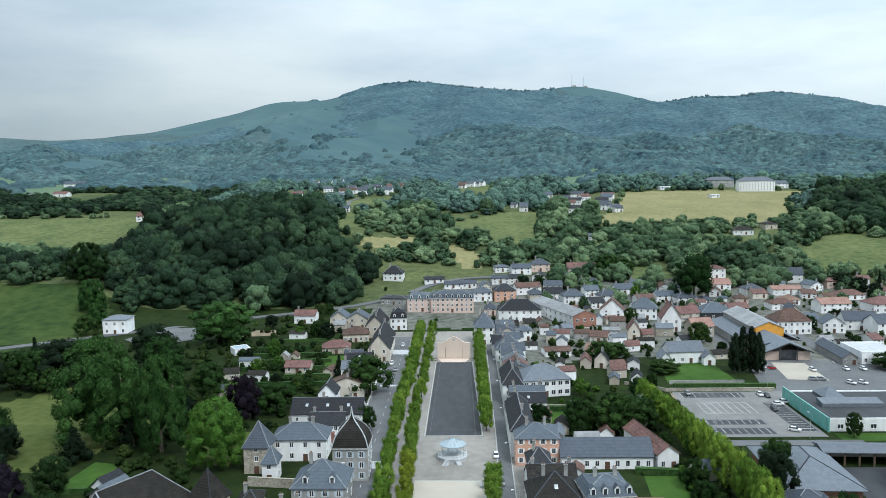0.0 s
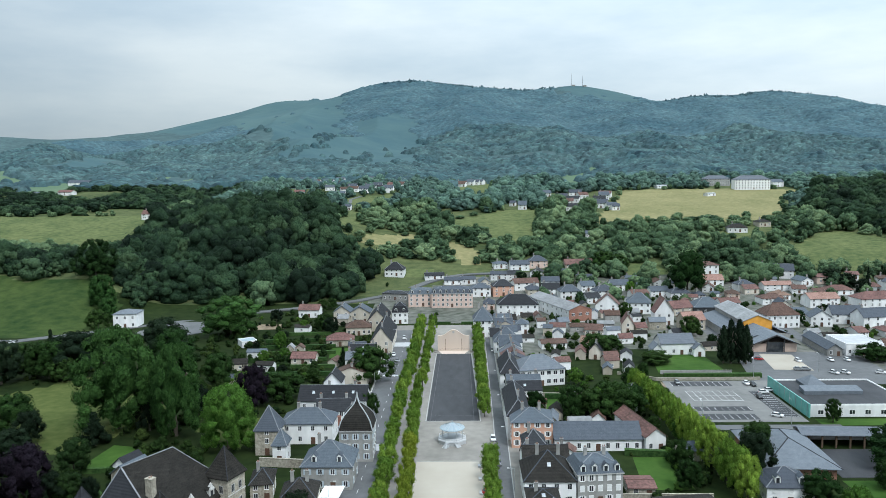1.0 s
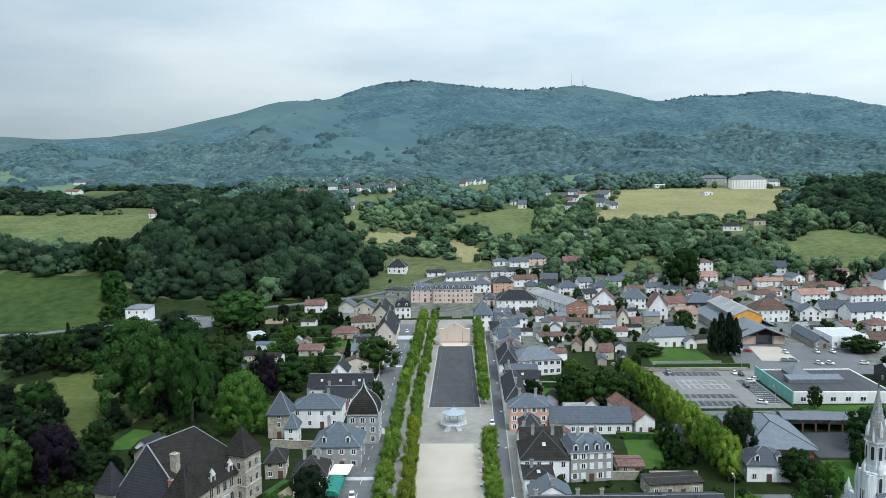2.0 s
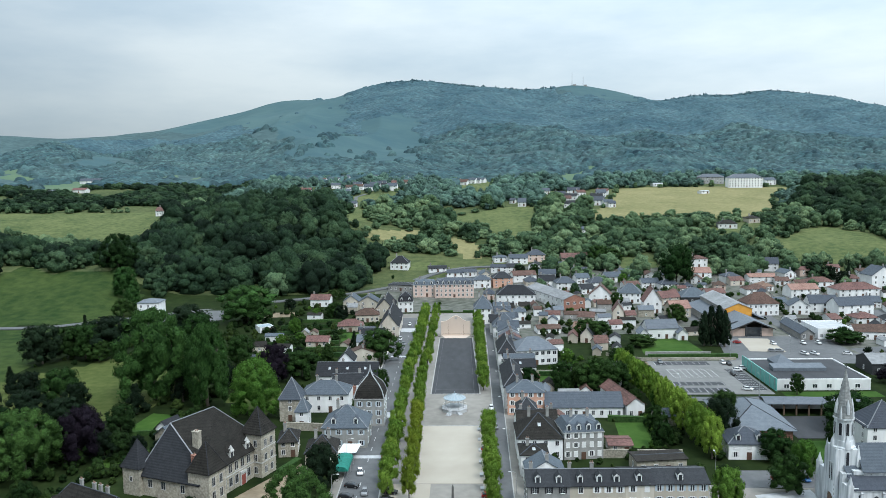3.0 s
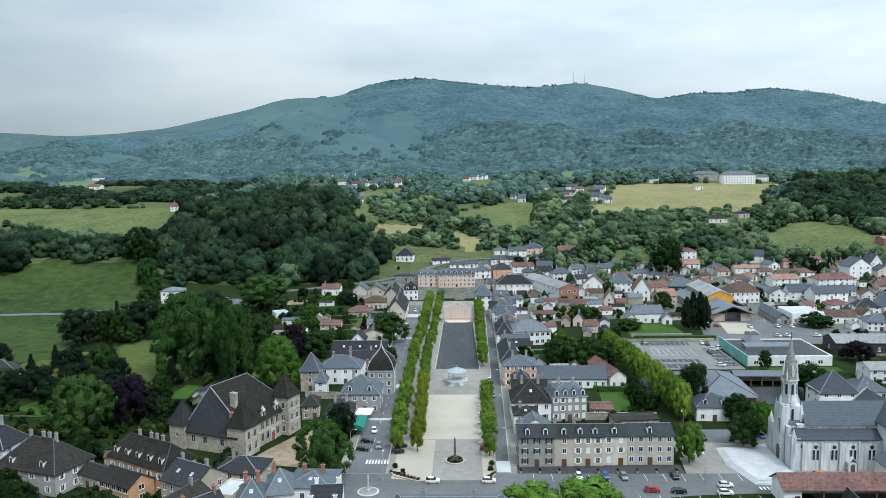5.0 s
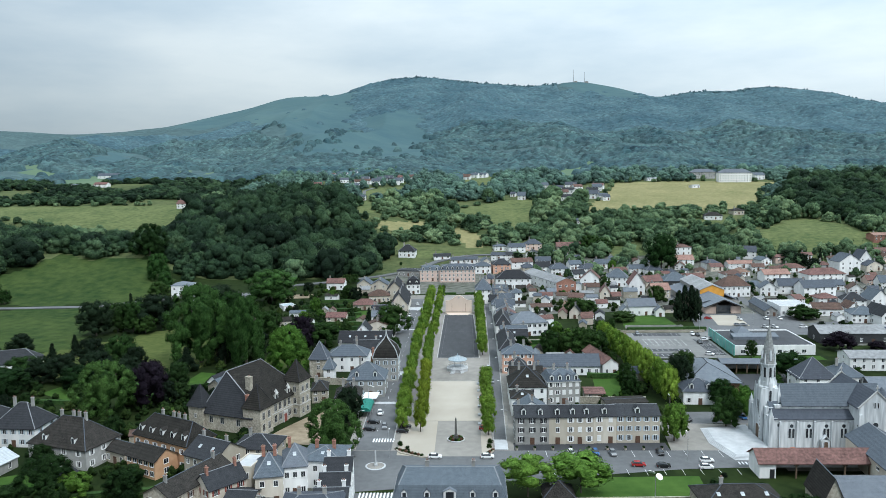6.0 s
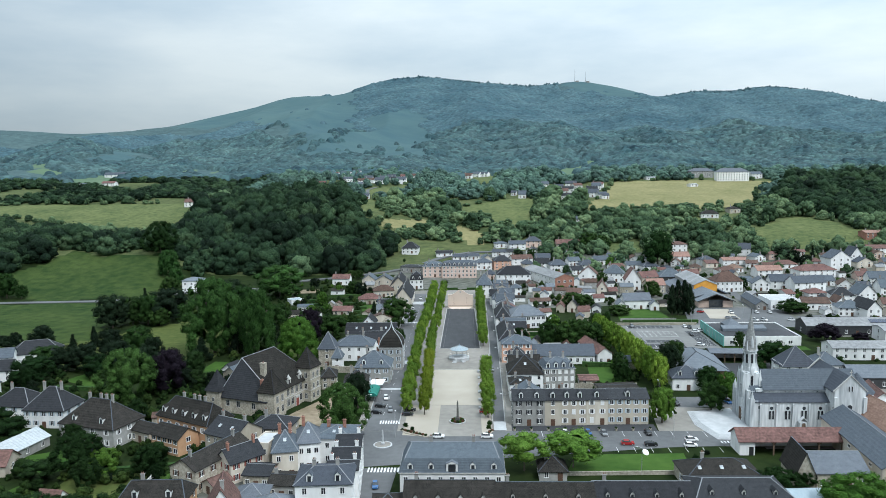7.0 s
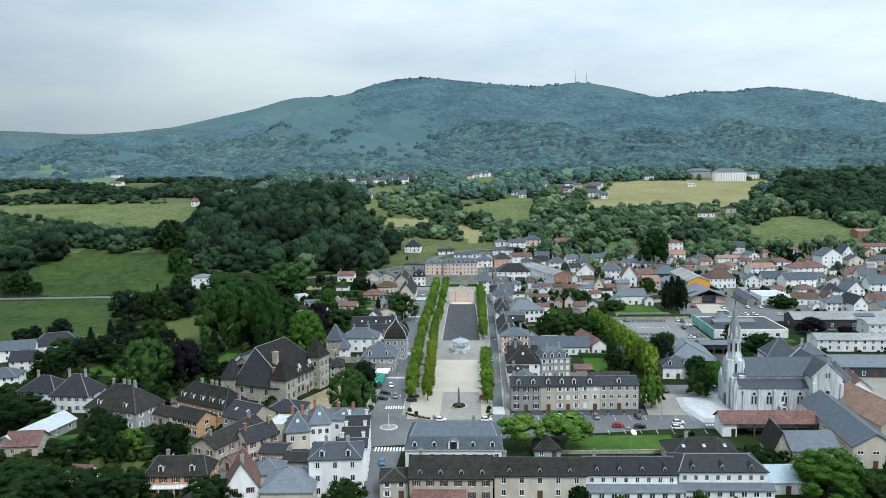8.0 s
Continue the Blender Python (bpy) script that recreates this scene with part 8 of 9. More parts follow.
tree(-163.5, -37.1, 11.7, 12.6, "dome", "leaf_dark", "dark green tree among park trees", 0.12)
tree(-153.1, -46.9, 9.6, 12.8, "dome", "leaf_deep", "broad-leaved tree in full summer leaf", 0.12)
tree(-125.2, -80.9, 20.0, 18.4, "park", "leaf_mid", "tall old park tree with a broad crown", 0.12)
tree(-114.6, -69.2, 16.7, 13.8, "dome", "leaf_copper", "copper beech with dark purple leaves", 0.12)
tree(-113.3, -45.5, 10.4, 10.6, "dome", "leaf_deep", "broad-leaved tree in full summer leaf", 0.12)
tree(-208.0, 8.5, 10.0, 12.0, "dome", "leaf_dark", "dark green tree among park trees", 0.12)
tree(-223.9, 1.3, 6.7, 10.2, "dome", "leaf_dark", "dark green tree among park trees", 0.12)
tree(-220.0, 6.2, 7.3, 6.6, "dome", "leaf_dark", "dark green tree among park trees", 0.12)
tree(-149.1, -126.2, 11.4, 19.8, "dome", "leaf_deep", "broad-leaved tree in full summer leaf", 0.12)
tree(-159.8, -117.6, 9.1, 12.9, "dome", "leaf_deep", "broad-leaved tree in full summer leaf", 0.12)
tree(-110.4, -146.6, 11.7, 13.2, "dome", "leaf_deep", "broad-leaved tree in full summer leaf", 0.12)
tree(-103.7, -146.5, 6.9, 9.8, "dome", "leaf_bright", "leafy tree with bright green leaves", 0.12)
tree(-116.9, -117.7, 7.9, 5.3, "cone", "leaf_dark", "dark pointed conifer in a park", 0.03)
tree(-89.1, -147.9, 8.6, 10.2, "dome", "leaf_deep", "broad-leaved tree in full summer leaf", 0.12)
tree(-117.9, -153.4, 6.2, 10.9, "flat", "leaf_deep", "pollarded plane tree with a flat crown", 0.20)
tree(-114.7, -187.5, 11.6, 21.3, "dome", "leaf_deep", "broad-leaved tree in full summer leaf", 0.12)
tree(-106.0, -185.8, 9.9, 17.2, "dome", "leaf_deep", "broad-leaved tree in full summer leaf", 0.12)
tree(-94.0, -187.3, 10.4, 16.8, "dome", "leaf_deep", "broad-leaved tree in full summer leaf", 0.12)
tree(-86.7, -185.6, 9.9, 12.9, "dome", "leaf_deep", "broad-leaved tree in full summer leaf", 0.12)
tree(-65.1, -183.8, 7.2, 13.5, "dome", "leaf_deep", "broad-leaved tree in full summer leaf", 0.12)
tree(-29.5, -186.8, 7.9, 9.9, "dome", "leaf", "broad-leaved tree in full summer leaf", 0.12)
tree(-38.9, -117.2, 17.3, 14.4, "park", "leaf_mid", "tall old park tree with a broad crown", 0.12)
tree(-38.3, -88.8, 12.8, 9.8, "dome", "leaf_dark", "dark green tree among park trees", 0.12)
tree(-32.2, 5.1, 8.6, 6.4, "dome", "leaf", "broad-leaved tree in full summer leaf", 0.12)
tree(-37.3, 49.3, 15.0, 17.0, "dome", "leaf", "broad-leaved tree in full summer leaf", 0.12)
tree(-52.5, 75.7, 8.8, 6.0, "cone", "leaf_dark", "dark pointed conifer in a park", 0.03)
tree(-122.6, 141.1, 20.9, 29.0, "dome", "leaf_mid", "tall old park tree with a broad crown", 0.12)
tree(-307.4, 143.6, 16.6, 14.9, "dome", "leaf", "broad-leaved tree in full summer leaf", 0.12)
tree(-318.4, 148.6, 11.2, 12.1, "dome", "leaf", "broad-leaved tree in full summer leaf", 0.12)
tree(-372.1, 230.4, 13.7, 23.4, "dome", "leaf", "broad-leaved tree in full summer leaf", 0.12)
tree(-297.2, 143.2, 8.7, 8.9, "dome", "leaf", "broad-leaved tree in full summer leaf", 0.12)
tree(-240, 238, 25, 24, "big", "leaf_deep", "tall dark broad-leaved tree above a meadow", 0.08)
tree(-172.7, -37.0, 10.4, 12.7, "dome", "leaf_dark", "dark green tree among park trees", 0.12)
tree(-180.6, -36.9, 10.5, 14.5, "dome", "leaf", "broad-leaved tree in full summer leaf", 0.12)
tree(-149.2, -37.3, 13.0, 14.0, "dome", "leaf_dark", "dark green tree among park trees", 0.12)
tree(-136.2, -37.5, 10.4, 12.2, "dome", "leaf_dark", "dark green tree among park trees", 0.12)
tree(-118.0, -22.3, 10.8, 10.9, "cone", "leaf_dark", "dark pointed conifer in a park", 0.03)
tree(-94.3, 6.3, 11.6, 9.9, "dome", "leaf_dark", "dark green tree among park trees", 0.12)
tree(-99.8, 47.8, 12.8, 12.7, "dome", "leaf", "broad-leaved tree in full summer leaf", 0.12)
tree(-123.5, 64.3, 19.9, 19.0, "dome", "leaf", "broad-leaved tree in full summer leaf", 0.12)
tree(-138.0, 90.8, 19.3, 20.2, "dome", "leaf_dark", "dark green tree among park trees", 0.12)
tree(67.8, 15.8, 10.9, 5.8, "dome", "leaf_plane", "tall narrow roadside tree with bright green leaves", 0.12)
tree(68.9, 0.7, 11.8, 5.9, "dome", "leaf_plane", "tall narrow roadside tree with bright green leaves", 0.12)
tree(70.3, -14.3, 12.3, 6.0, "dome", "leaf_plane", "tall narrow roadside tree with bright green leaves", 0.12)
tree(71.5, -28.2, 12.6, 6.0, "dome", "leaf_plane", "tall narrow roadside tree with bright green leaves", 0.12)
tree(72.9, -40.2, 12.6, 6.3, "dome", "leaf_plane", "tall narrow roadside tree with bright green leaves", 0.12)
tree(73.6, -54.0, 13.0, 6.3, "dome", "leaf_plane", "tall narrow roadside tree with bright green leaves", 0.12)
tree(74.6, -66.7, 13.0, 6.6, "dome", "leaf_plane", "tall narrow roadside tree with bright green leaves", 0.12)
tree(66.9, 32.0, 10.1, 5.5, "dome", "leaf_plane", "tall narrow roadside tree with bright green leaves", 0.12)
tree(67.4, 23.7, 10.5, 5.6, "dome", "leaf_plane", "tall narrow roadside tree with bright green leaves", 0.12)
tree(68.5, 8.1, 11.2, 6.0, "dome", "leaf_plane", "tall narrow roadside tree with bright green leaves", 0.12)
tree(69.9, -6.4, 11.8, 6.0, "dome", "leaf_plane", "tall narrow roadside tree with bright green leaves", 0.12)
tree(71.0, -22.0, 12.6, 6.0, "dome", "leaf_plane", "tall narrow roadside tree with bright green leaves", 0.12)
tree(72.3, -34.3, 12.6, 6.1, "dome", "leaf_plane", "tall narrow roadside tree with bright green leaves", 0.12)
tree(73.3, -47.7, 12.8, 6.4, "dome", "leaf_plane", "tall narrow roadside tree with bright green leaves", 0.12)
tree(74.3, -60.1, 13.0, 6.4, "dome", "leaf_plane", "tall narrow roadside tree with bright green leaves", 0.12)
tree(52.5, 1.0, 13.2, 15.2, "dome", "leaf", "broad-leaved tree in full summer leaf", 0.12)
tree(60.1, 5.8, 10.8, 11.6, "dome", "leaf", "broad-leaved tree in full summer leaf", 0.12)
tree(66.3, -104.1, 12.0, 7.6, "dome", "leaf_bright", "leafy tree with bright green leaves", 0.12)
tree(80.6, -54.1, 14.5, 11.1, "dome", "leaf_dark", "dark green tree among park trees", 0.12)
tree(86.3, -40.3, 12.6, 9.9, "dome", "leaf", "broad-leaved tree in full summer leaf", 0.12)
tree(86.4, -91.6, 10.3, 10.0, "dome", "leaf", "broad-leaved tree in full summer leaf", 0.12)
tree(92.2, -68.5, 9.2, 10.2, "dome", "leaf", "broad-leaved tree in full summer leaf", 0.12)
tree(94.6, -82.4, 11.0, 7.3, "dome", "leaf_bright", "leafy tree with bright green leaves", 0.12)
tree(126.7, -40.9, 12.0, 16.7, "dome", "leaf", "broad-leaved tree in full summer leaf", 0.12)
tree(116.2, 77.6, 16.7, 10.4, "column", "leaf_dark", "tall columnar poplar, dark green", 0.04)
tree(119.4, 77.5, 19.4, 10.8, "column", "leaf_dark", "tall columnar poplar, dark green", 0.04)
tree(123.0, 77.4, 19.4, 10.9, "column", "leaf_dark", "tall columnar poplar, dark green", 0.04)
tree(125.4, 75.6, 17.3, 9.3, "column", "leaf_dark", "tall columnar poplar, dark green", 0.04)
tree(147.4, 242.1, 27.9, 26.1, "dome", "leaf", "broad-leaved tree in full summer leaf", 0.12)
tree(171.3, 11.0, 8.3, 12.6, "dome", "leaf_copper", "copper beech with dark purple leaves", 0.12)
tree(188.3, 10.7, 4.0, 8.5, "dome", "leaf_copper", "copper beech with dark purple leaves", 0.12)
tree(94.6, -178.2, 12.2, 18.3, "dome", "leaf_bright", "leafy tree with bright green leaves", 0.12)
tree(104.9, -179.1, 7.1, 12.4, "dome", "leaf", "broad-leaved tree in full summer leaf", 0.12)
tree(113.0, -177.4, 7.6, 11.9, "dome", "leaf", "broad-leaved tree in full summer leaf", 0.12)
tree(83.5, -159.0, 6.3, 10.0, "dome", "leaf", "broad-leaved tree in full summer leaf", 0.12)
tree(90.4, -155.6, 4.6, 7.4, "dome", "leaf", "broad-leaved tree in full summer leaf", 0.12)
tree(126.6, -2.7, 8.0, 5.2, "dome", "leaf", "broad-leaved tree in full summer leaf", 0.12)
tree(17.4, -144.8, 10.0, 14.1, "flat", "leaf_bright", "pollarded plane tree with a flat crown", 0.20)
tree(31.6, -142.4, 9.7, 16.7, "flat", "leaf_bright", "pollarded plane tree with a flat crown", 0.20)
tree(66.3, -146.1, 4.9, 4.1, "flat", "leaf", "pollarded plane tree with a flat crown", 0.20)
tree(183.3, 80.7, 6.7, 14.6, "dome", "leaf", "broad-leaved tree in full summer leaf", 0.12)
tree(189.7, 80.5, 5.7, 8.2, "dome", "leaf", "broad-leaved tree in full summer leaf", 0.12)
tree(62.9, 93.6, 9.8, 14.1, "dome", "leaf", "broad-leaved tree in full summer leaf", 0.12)
tree(71.0, 102.8, 7.1, 12.0, "dome", "leaf", "broad-leaved tree in full summer leaf", 0.12)
tree(117.5, 131.9, 10.5, 9.5, "dome", "leaf", "broad-leaved tree in full summer leaf", 0.12)
tree(94.1, 180.4, 9.0, 7.4, "dome", "leaf", "broad-leaved tree in full summer leaf", 0.12)
tree(86.7, 78.5, 5.4, 13.8, "dome", "leaf", "broad-leaved tree in full summer leaf", 0.12)
tree(182.3, 156.6, 8.6, 7.4, "dome", "leaf", "broad-leaved tree in full summer leaf", 0.12)
tree(249.5, 263.1, 9.3, 12.4, "dome", "leaf_dark", "dark green tree among park trees", 0.12)
tree(252.7, 245.8, 11.3, 11.0, "dome", "leaf_dark", "dark green tree among park trees", 0.12)
tree(257.9, 236.9, 9.8, 8.7, "dome", "leaf_dark", "dark green tree among park trees", 0.12)
tree(273.7, 261.4, 10.6, 4.5, "cone", "leaf_dark", "dark pointed conifer in a park", 0.03)
tree(103.6, 299.6, 14.8, 16.8, "dome", "leaf", "broad-leaved tree in full summer leaf", 0.12)
tree(114.0, 303.1, 11.4, 14.7, "dome", "leaf", "broad-leaved tree in full summer leaf", 0.12)
tree(38.9, 3.7, 11.4, 9.5, "dome", "leaf", "broad-leaved tree in full summer leaf", 0.12)
tree(45.9, 3.6, 9.9, 8.9, "dome", "leaf", "broad-leaved tree in full summer leaf", 0.12)
car(-29.3, -77.8, 8, "white_car")
car(-30.3, -87.4, 80, "black_car")
car(-30.8, -94.4, 80, "black_car")
car(-26.2, -91.7, 4, "grey_car")
car(-23.7, -65.0, 4, "red_car")
car(-8.2, -118.4, 90, "white_car")
car(7.4, -118.4, 90, "white_car")
car(-23.9, -156.1, 8, "blue_car")
car(-19.7, -96.5, 86, "black_car")
car(-19.2, -91.7, 86, "black_car")
car(-31.7, 94.8, 2, "white_car")
car(-34.0, 112.3, 2, "grey_car")
car(-29.4, 130.9, 2, "white_car")
car(-29.2, 83.8, 2, "grey_car")
car(10.5, -18.9, 0, "white_car")
car(11.2, -39.4, 2, "grey_car")
car(7.9, -60.3, 88, "red_car")
car(8.5, -73.4, 88, "white_car")
car(7.3, -93.9, 88, "red_car")
car(40.0, -115.1, 4, "blue_car")
car(45.0, -115.6, 4, "grey_car")
car(59.2, -115.1, 4, "black_car")
car(23.8, -125.8, 88, "black_car")
car(50.8, -124.4, 88, "red_car")
car(57.7, -125.3, 88, "black_car")
car(71.2, -121.3, 90, "white_car")
car(69.6, -126.2, 90, "white_car")
car(32.6, -115.6, 4, "white_car")
car(75.9, -84.9, 12, "black_car")
car(86.9, -84.0, 12, "red_car")
car(94.7, -83.1, 12, "blue_car")
car(99.4, -114.3, 92, "orange_car")
car(87.1, 45.4, 0, "grey_car")
car(81.6, 11.7, 0, "grey_car")
car(114.1, 43.8, 0, "white_car")
car(116.1, 41.8, 0, "black_car")
car(116.2, 31.5, 80, "white_car")
car(119.5, 34.2, 80, "white_car")
car(112.4, 25.4, 0, "black_car")
car(110.3, 3.4, 60, "white_car")
car(133.6, 82.4, 80, "red_car")
car(149.9, 79.5, 5, "white_car")
car(164.5, 80.3, 0, "white_car")
car(171.7, 80.1, 0, "white_car")
car(156.1, 59.1, 30, "white_car")
car(160.7, 59.0, 30, "white_car")
car(143.8, 64.8, 80, "grey_car")
car(146.9, 64.7, 80, "grey_car")
car(175.2, 58.6, 70, "white_car")
car(128.9, 92.5, 0, "white_car")
car(131.7, 100.2, 0, "grey_car")
car(134.6, 108.2, 0, "white_car")


def street_lamp(x, y, h=7.0, turn=0):
    t = thing("street_lamp", "slim grey street lamp with one curved arm", "street lamp", x, y, turn, 0.05, "street lamps")
    part("pole", Shape().lathe([(0.1, 0), (0.09, 0.6), (0.05, h)], 8), "steel", t)
    part("arm", Shape().beam((0, 0, h), (0.9, 0, h + 0.35), 0.06, 0.06).beam((0.9, 0, h + 0.35), (1.6, 0, h + 0.35), 0.06, 0.06), "steel", t)
    part("lamp_head", Shape().box(1.4, 2.1, -0.14, 0.14, h + 0.26, h + 0.4), "white_paint", t)
    return t


for k in range(9):
    street_lamp(-34.3 - 0.01 * k, -96 + 27 * k)
for k in range(6):
    street_lamp(14.6 + 0.2 * k, -92 + 34 * k, 6, 180)
for x, y in ((70, -84), (66, 50), (120, 52), (150, 60), (-22, -118), (66, -120), (82, -4), (112, -4)):
    street_lamp(x, y, 8, 90)


def twin_lamp(x, y):
    t = thing("park_lamp", "tall lamp post with two white disc lamps on a lawn", "street lamp", x, y)
    part("pole", Shape().lathe([(0.1, 0), (0.06, 7)], 8), "steel", t)
    for sx in (-1, 1):
        part("disc", Shape().lathe([(0.2, -0.1), (1.0, 0), (0.9, 0.12), (0.1, 0.2)], 14), "white_paint", t).matrix_local = pose(sx * 1.0, 0, 7.2 - sx * 0.6, 35 * sx, 20, 0)


twin_lamp(50, -147.5)


def awning(x, y, rot, mat, label, w=5.0, l=11.0):
    t = thing("awning", label, "awning", x, y, rot)
    s = Shape()
    n = 8
    for yy in (-l / 2, l / 2):
        for k in range(n + 1):
            a = math.pi * k / n
            s.v.append((-w / 2 * math.cos(a), yy, 2.4 + 1.4 * math.sin(a)))
    for k in range(n):
        s.f.append((k, k + 1, n + 2 + k, n + 1 + k))
    s.f.append(tuple(range(n, -1, -1)))
    part("cloth", s, mat, t)
    for sx in (-1, 1):
        for yy in (-l / 2 + 0.3, 0, l / 2 - 0.3):
            part("post", Shape().box(sx * (w / 2 - 0.1) - 0.05, sx * (w / 2 - 0.1) + 0.05, yy - 0.05, yy + 0.05, 0, 2.5), "steel", t)


awning(-34.6, -76.5, 0, "green_awning", "rounded green cloth awning over a café terrace")
sheet("white_awning_roof", [(-37, -69.5), (-31.5, -69.5), (-31, -62), (-36.5, -62)], "white_paint", "white canvas canopy before a street house", 3.2, 0.12, kind="", category="awning")


def island():
    t = thing("traffic_island", "small round traffic island with a pale stone pillar", "traffic island", -25.3, -124.6)
    part("kerb_ring", Shape().lathe([(3.0, 0), (3.0, 0.22), (2.6, 0.26)], 24), "pale_paving", t)
    part("paving", Shape().lathe([(2.5, 0.2), (2.5, 0.29)], 24), "pavement", t)
    part("pillar", Shape().lathe([(0.6, 0.25), (0.6, 0.8), (0.3, 1.0), (0.22, 4.6), (0.02, 5.0)], 8), "pale_paving", t)


island()


def crosswalk(x, y, n, step, w, l, rot):
    s = Shape()
    for k in range(n):
        s.box(step * k, step * k + w, -l / 2, l / 2, 0, 0.01)
    single("crosswalk", s, "paint", "white painted zebra crossing", "road marking", x, y, 0.122, rot, kind="structure")


crosswalk(-28.6, -103.6, 8, 0.9, 0.5, 3.2, 0)
crosswalk(-27.5, -144.5, 10, 0.95, 0.5, 3.4, 0)
crosswalk(80, -122.4, 9, 1.0, 0.5, 2.0, 0)
dashes = Shape()
for k in range(26):
    dashes.box(-28.2 - 0.05, -28.2 + 0.05, -96 + 9 * k, -93 + 9 * k, 0, 0.01)
for k in range(12):
    dashes.box(20 + 5.2 * k, 20.1 + 5.2 * k, -117.5, -112.6, 0, 0.01)
    dashes.box(26 + 5.2 * k, 26.1 + 5.2 * k, -131, -127, 0.0, 0.01)
single("lane_markings", dashes, "paint", "white lane and bay markings", "road marking", 0, 0, 0.118, kind="structure")
for k in range(9):
    t = thing("planter_bollard", "round stone planter beside parked cars", "planter", 16.5 + 5.5 * k, -111.9, 0, 0.1, "planters")
    part("pot", Shape().lathe([(0.4, 0), (0.5, 0.7), (0.42, 0.7)], 12), "stone", t)
    part("plant", crown_mesh("bush", 0, "leaf"), None, t).matrix_local = Matrix.LocRotScale((0, 0, 0.55), None, (0.9, 0.9, 0.7))
for x, h in ((356, 42), (392, 34)):
    y = 2285
    t = thing("radio_mast", "thin lattice radio mast on the ridge", "mast", x, y)
    part("mast", Shape().lathe([(1.0, -3), (0.7, h * 0.5), (0.35, h)], 4), "steel", t)
    part("cabin", Shape().box(3, 12, -4, 4, -3, 4), "grey", t)


# ---- balconies, pent roofs, solar panels ----
part("balcony_floor", Shape().box(-8.5, 8.5, -7.0, -5.0, 2.9, 3.1), "white_paint", balcony_house, "white timber balcony")
for k in range(18):
    part("baluster", Shape().box(-8.5 + k, -8.38 + k, -7.0, -6.88, 3.1, 4.0), "white_paint", balcony_house)
part("balcony_rail", Shape().box(-8.5, 8.62, -7.02, -6.86, 4.0, 4.12), "white_paint", balcony_house)
for k in range(5):
    part("balcony_post", Shape().box(-8.4 + 4.15 * k, -8.2 + 4.15 * k, -6.95, -6.75, 0, 2.9), "white_paint", balcony_house)
for ob, w, d in ((school_range, 26, 11), (school_wing, 25, 13)):
    part("pent_wall", Shape().box(-w / 2, w / 2, -d / 2 - 2.4, -d / 2 - 0.02, -1, 2.7), "white", ob)
    part("pent_roof", Shape().slab([(-w / 2 - 0.3, -d / 2 - 2.8, 2.6), (w / 2 + 0.3, -d / 2 - 2.8, 2.6), (w / 2 + 0.3, -d / 2 - 0.02, 3.7), (-w / 2 - 0.3, -d / 2 - 0.02, 3.7)], 0.15), "slate_blue", ob, "grey pent roof between the storeys")
    for k in range(8):
        add_window(ob, -w / 2 + w * (k + 0.5) / 8, -d / 2 - 2.4, 0.9, 0, 1.2, 1.2)
part("pent_roof", Shape().slab([(-10, -9.5, 2.3), (4, -9.5, 2.3), (4, -5.52, 3.3), (-10, -5.52, 3.3)], 0.12), "tile", stone_row, "brown tiled lean-to roof")
for k in range(4):
    part("post", Shape().box(-9.6 + 4.4 * k, -9.4 + 4.4 * k, -9.3, -9.1, -0.5, 2.3), "wood", stone_row)
for k in range(5):
    pn = part("solar_panel", Shape().box(-0.95, 0.95, -1.6, 1.6, 0, 0.06), "solar", solar_hall)
    pn.matrix_local = pose(8 + 2.0 * k, -3.6, 6.5, 18, 0, 0)


def white_fence(points):
    t = thing("white_fence", "white slatted fence round a green terrace", "fence", points[0][0], points[0][1], 0, 0)
    ox, oy = points[0]
    for (x0, y0), (x1, y1) in zip(points, points[1:]):
        n = max(2, int(math.hypot(x1 - x0, y1 - y0) / 1.2))
        part("rail", Shape().beam((x0 - ox, y0 - oy, 2.9), (x1 - ox, y1 - oy, 2.9), 0.12, 0.14), "white_paint", t)
        for k in range(n):
            f = k / n
            px, py = x0 + (x1 - x0) * f - ox, y0 + (y1 - y0) * f - oy
            part("slat", Shape().box(px - 0.22, px + 0.22, py - 0.04, py + 0.04, 1.9, 2.8), "white_paint", t)


sheet("green_terrace", [(-86, -163), (-72, -158), (-70, -146), (-84, -149)], "lawn", "green carpeted roof terrace", 1.9, 2.2, category="terrace")
white_fence([(-86, -149.5), (-86, -163), (-72, -158), (-70, -146)])


# ---- houses set askew in the old quarter ----
long_row = house("long rubble-stone range with an old slate roof", -71, -149, -23, 9, 23, 6.8, 2.6, "gable", "y", "stone", "slate_old", 2, 2, 5, "shutter_brown", chimneys=2)
part("ridge_glazing", Shape().box(-1.6, -0.1, -2, 11.4, 0, 0.12), "zinc", long_row, "long strip of pale metal along the ridge").matrix_local = pose(0, 0, 9.15, 0, -24, 0)
house("narrow gabled house with red shutters and dark slates", -63, -148.5, -40, 7, 11, 6.2, 3.2, "gable", "y", "cream", "slate_dark", 2, 2, 3, "shutter_red", chimneys=2, chimney_mat="brick")
house("lean-to workshop under a rusty tile roof", -66.5, -158.5, -35, 5, 6, 3.0, 1.4, "gable", "y", "cream", "tile", 1, 1, 1, chimneys=0)
house("orange town house with arched white dormers", -86.6, -118.5, -29, 23, 11, 8.0, 5.0, "hip", hip=3, cover="slate_old", wall="ochre", floors=2, bays=6, side=2, dormers=5, chimneys=4, shutter="white_paint")
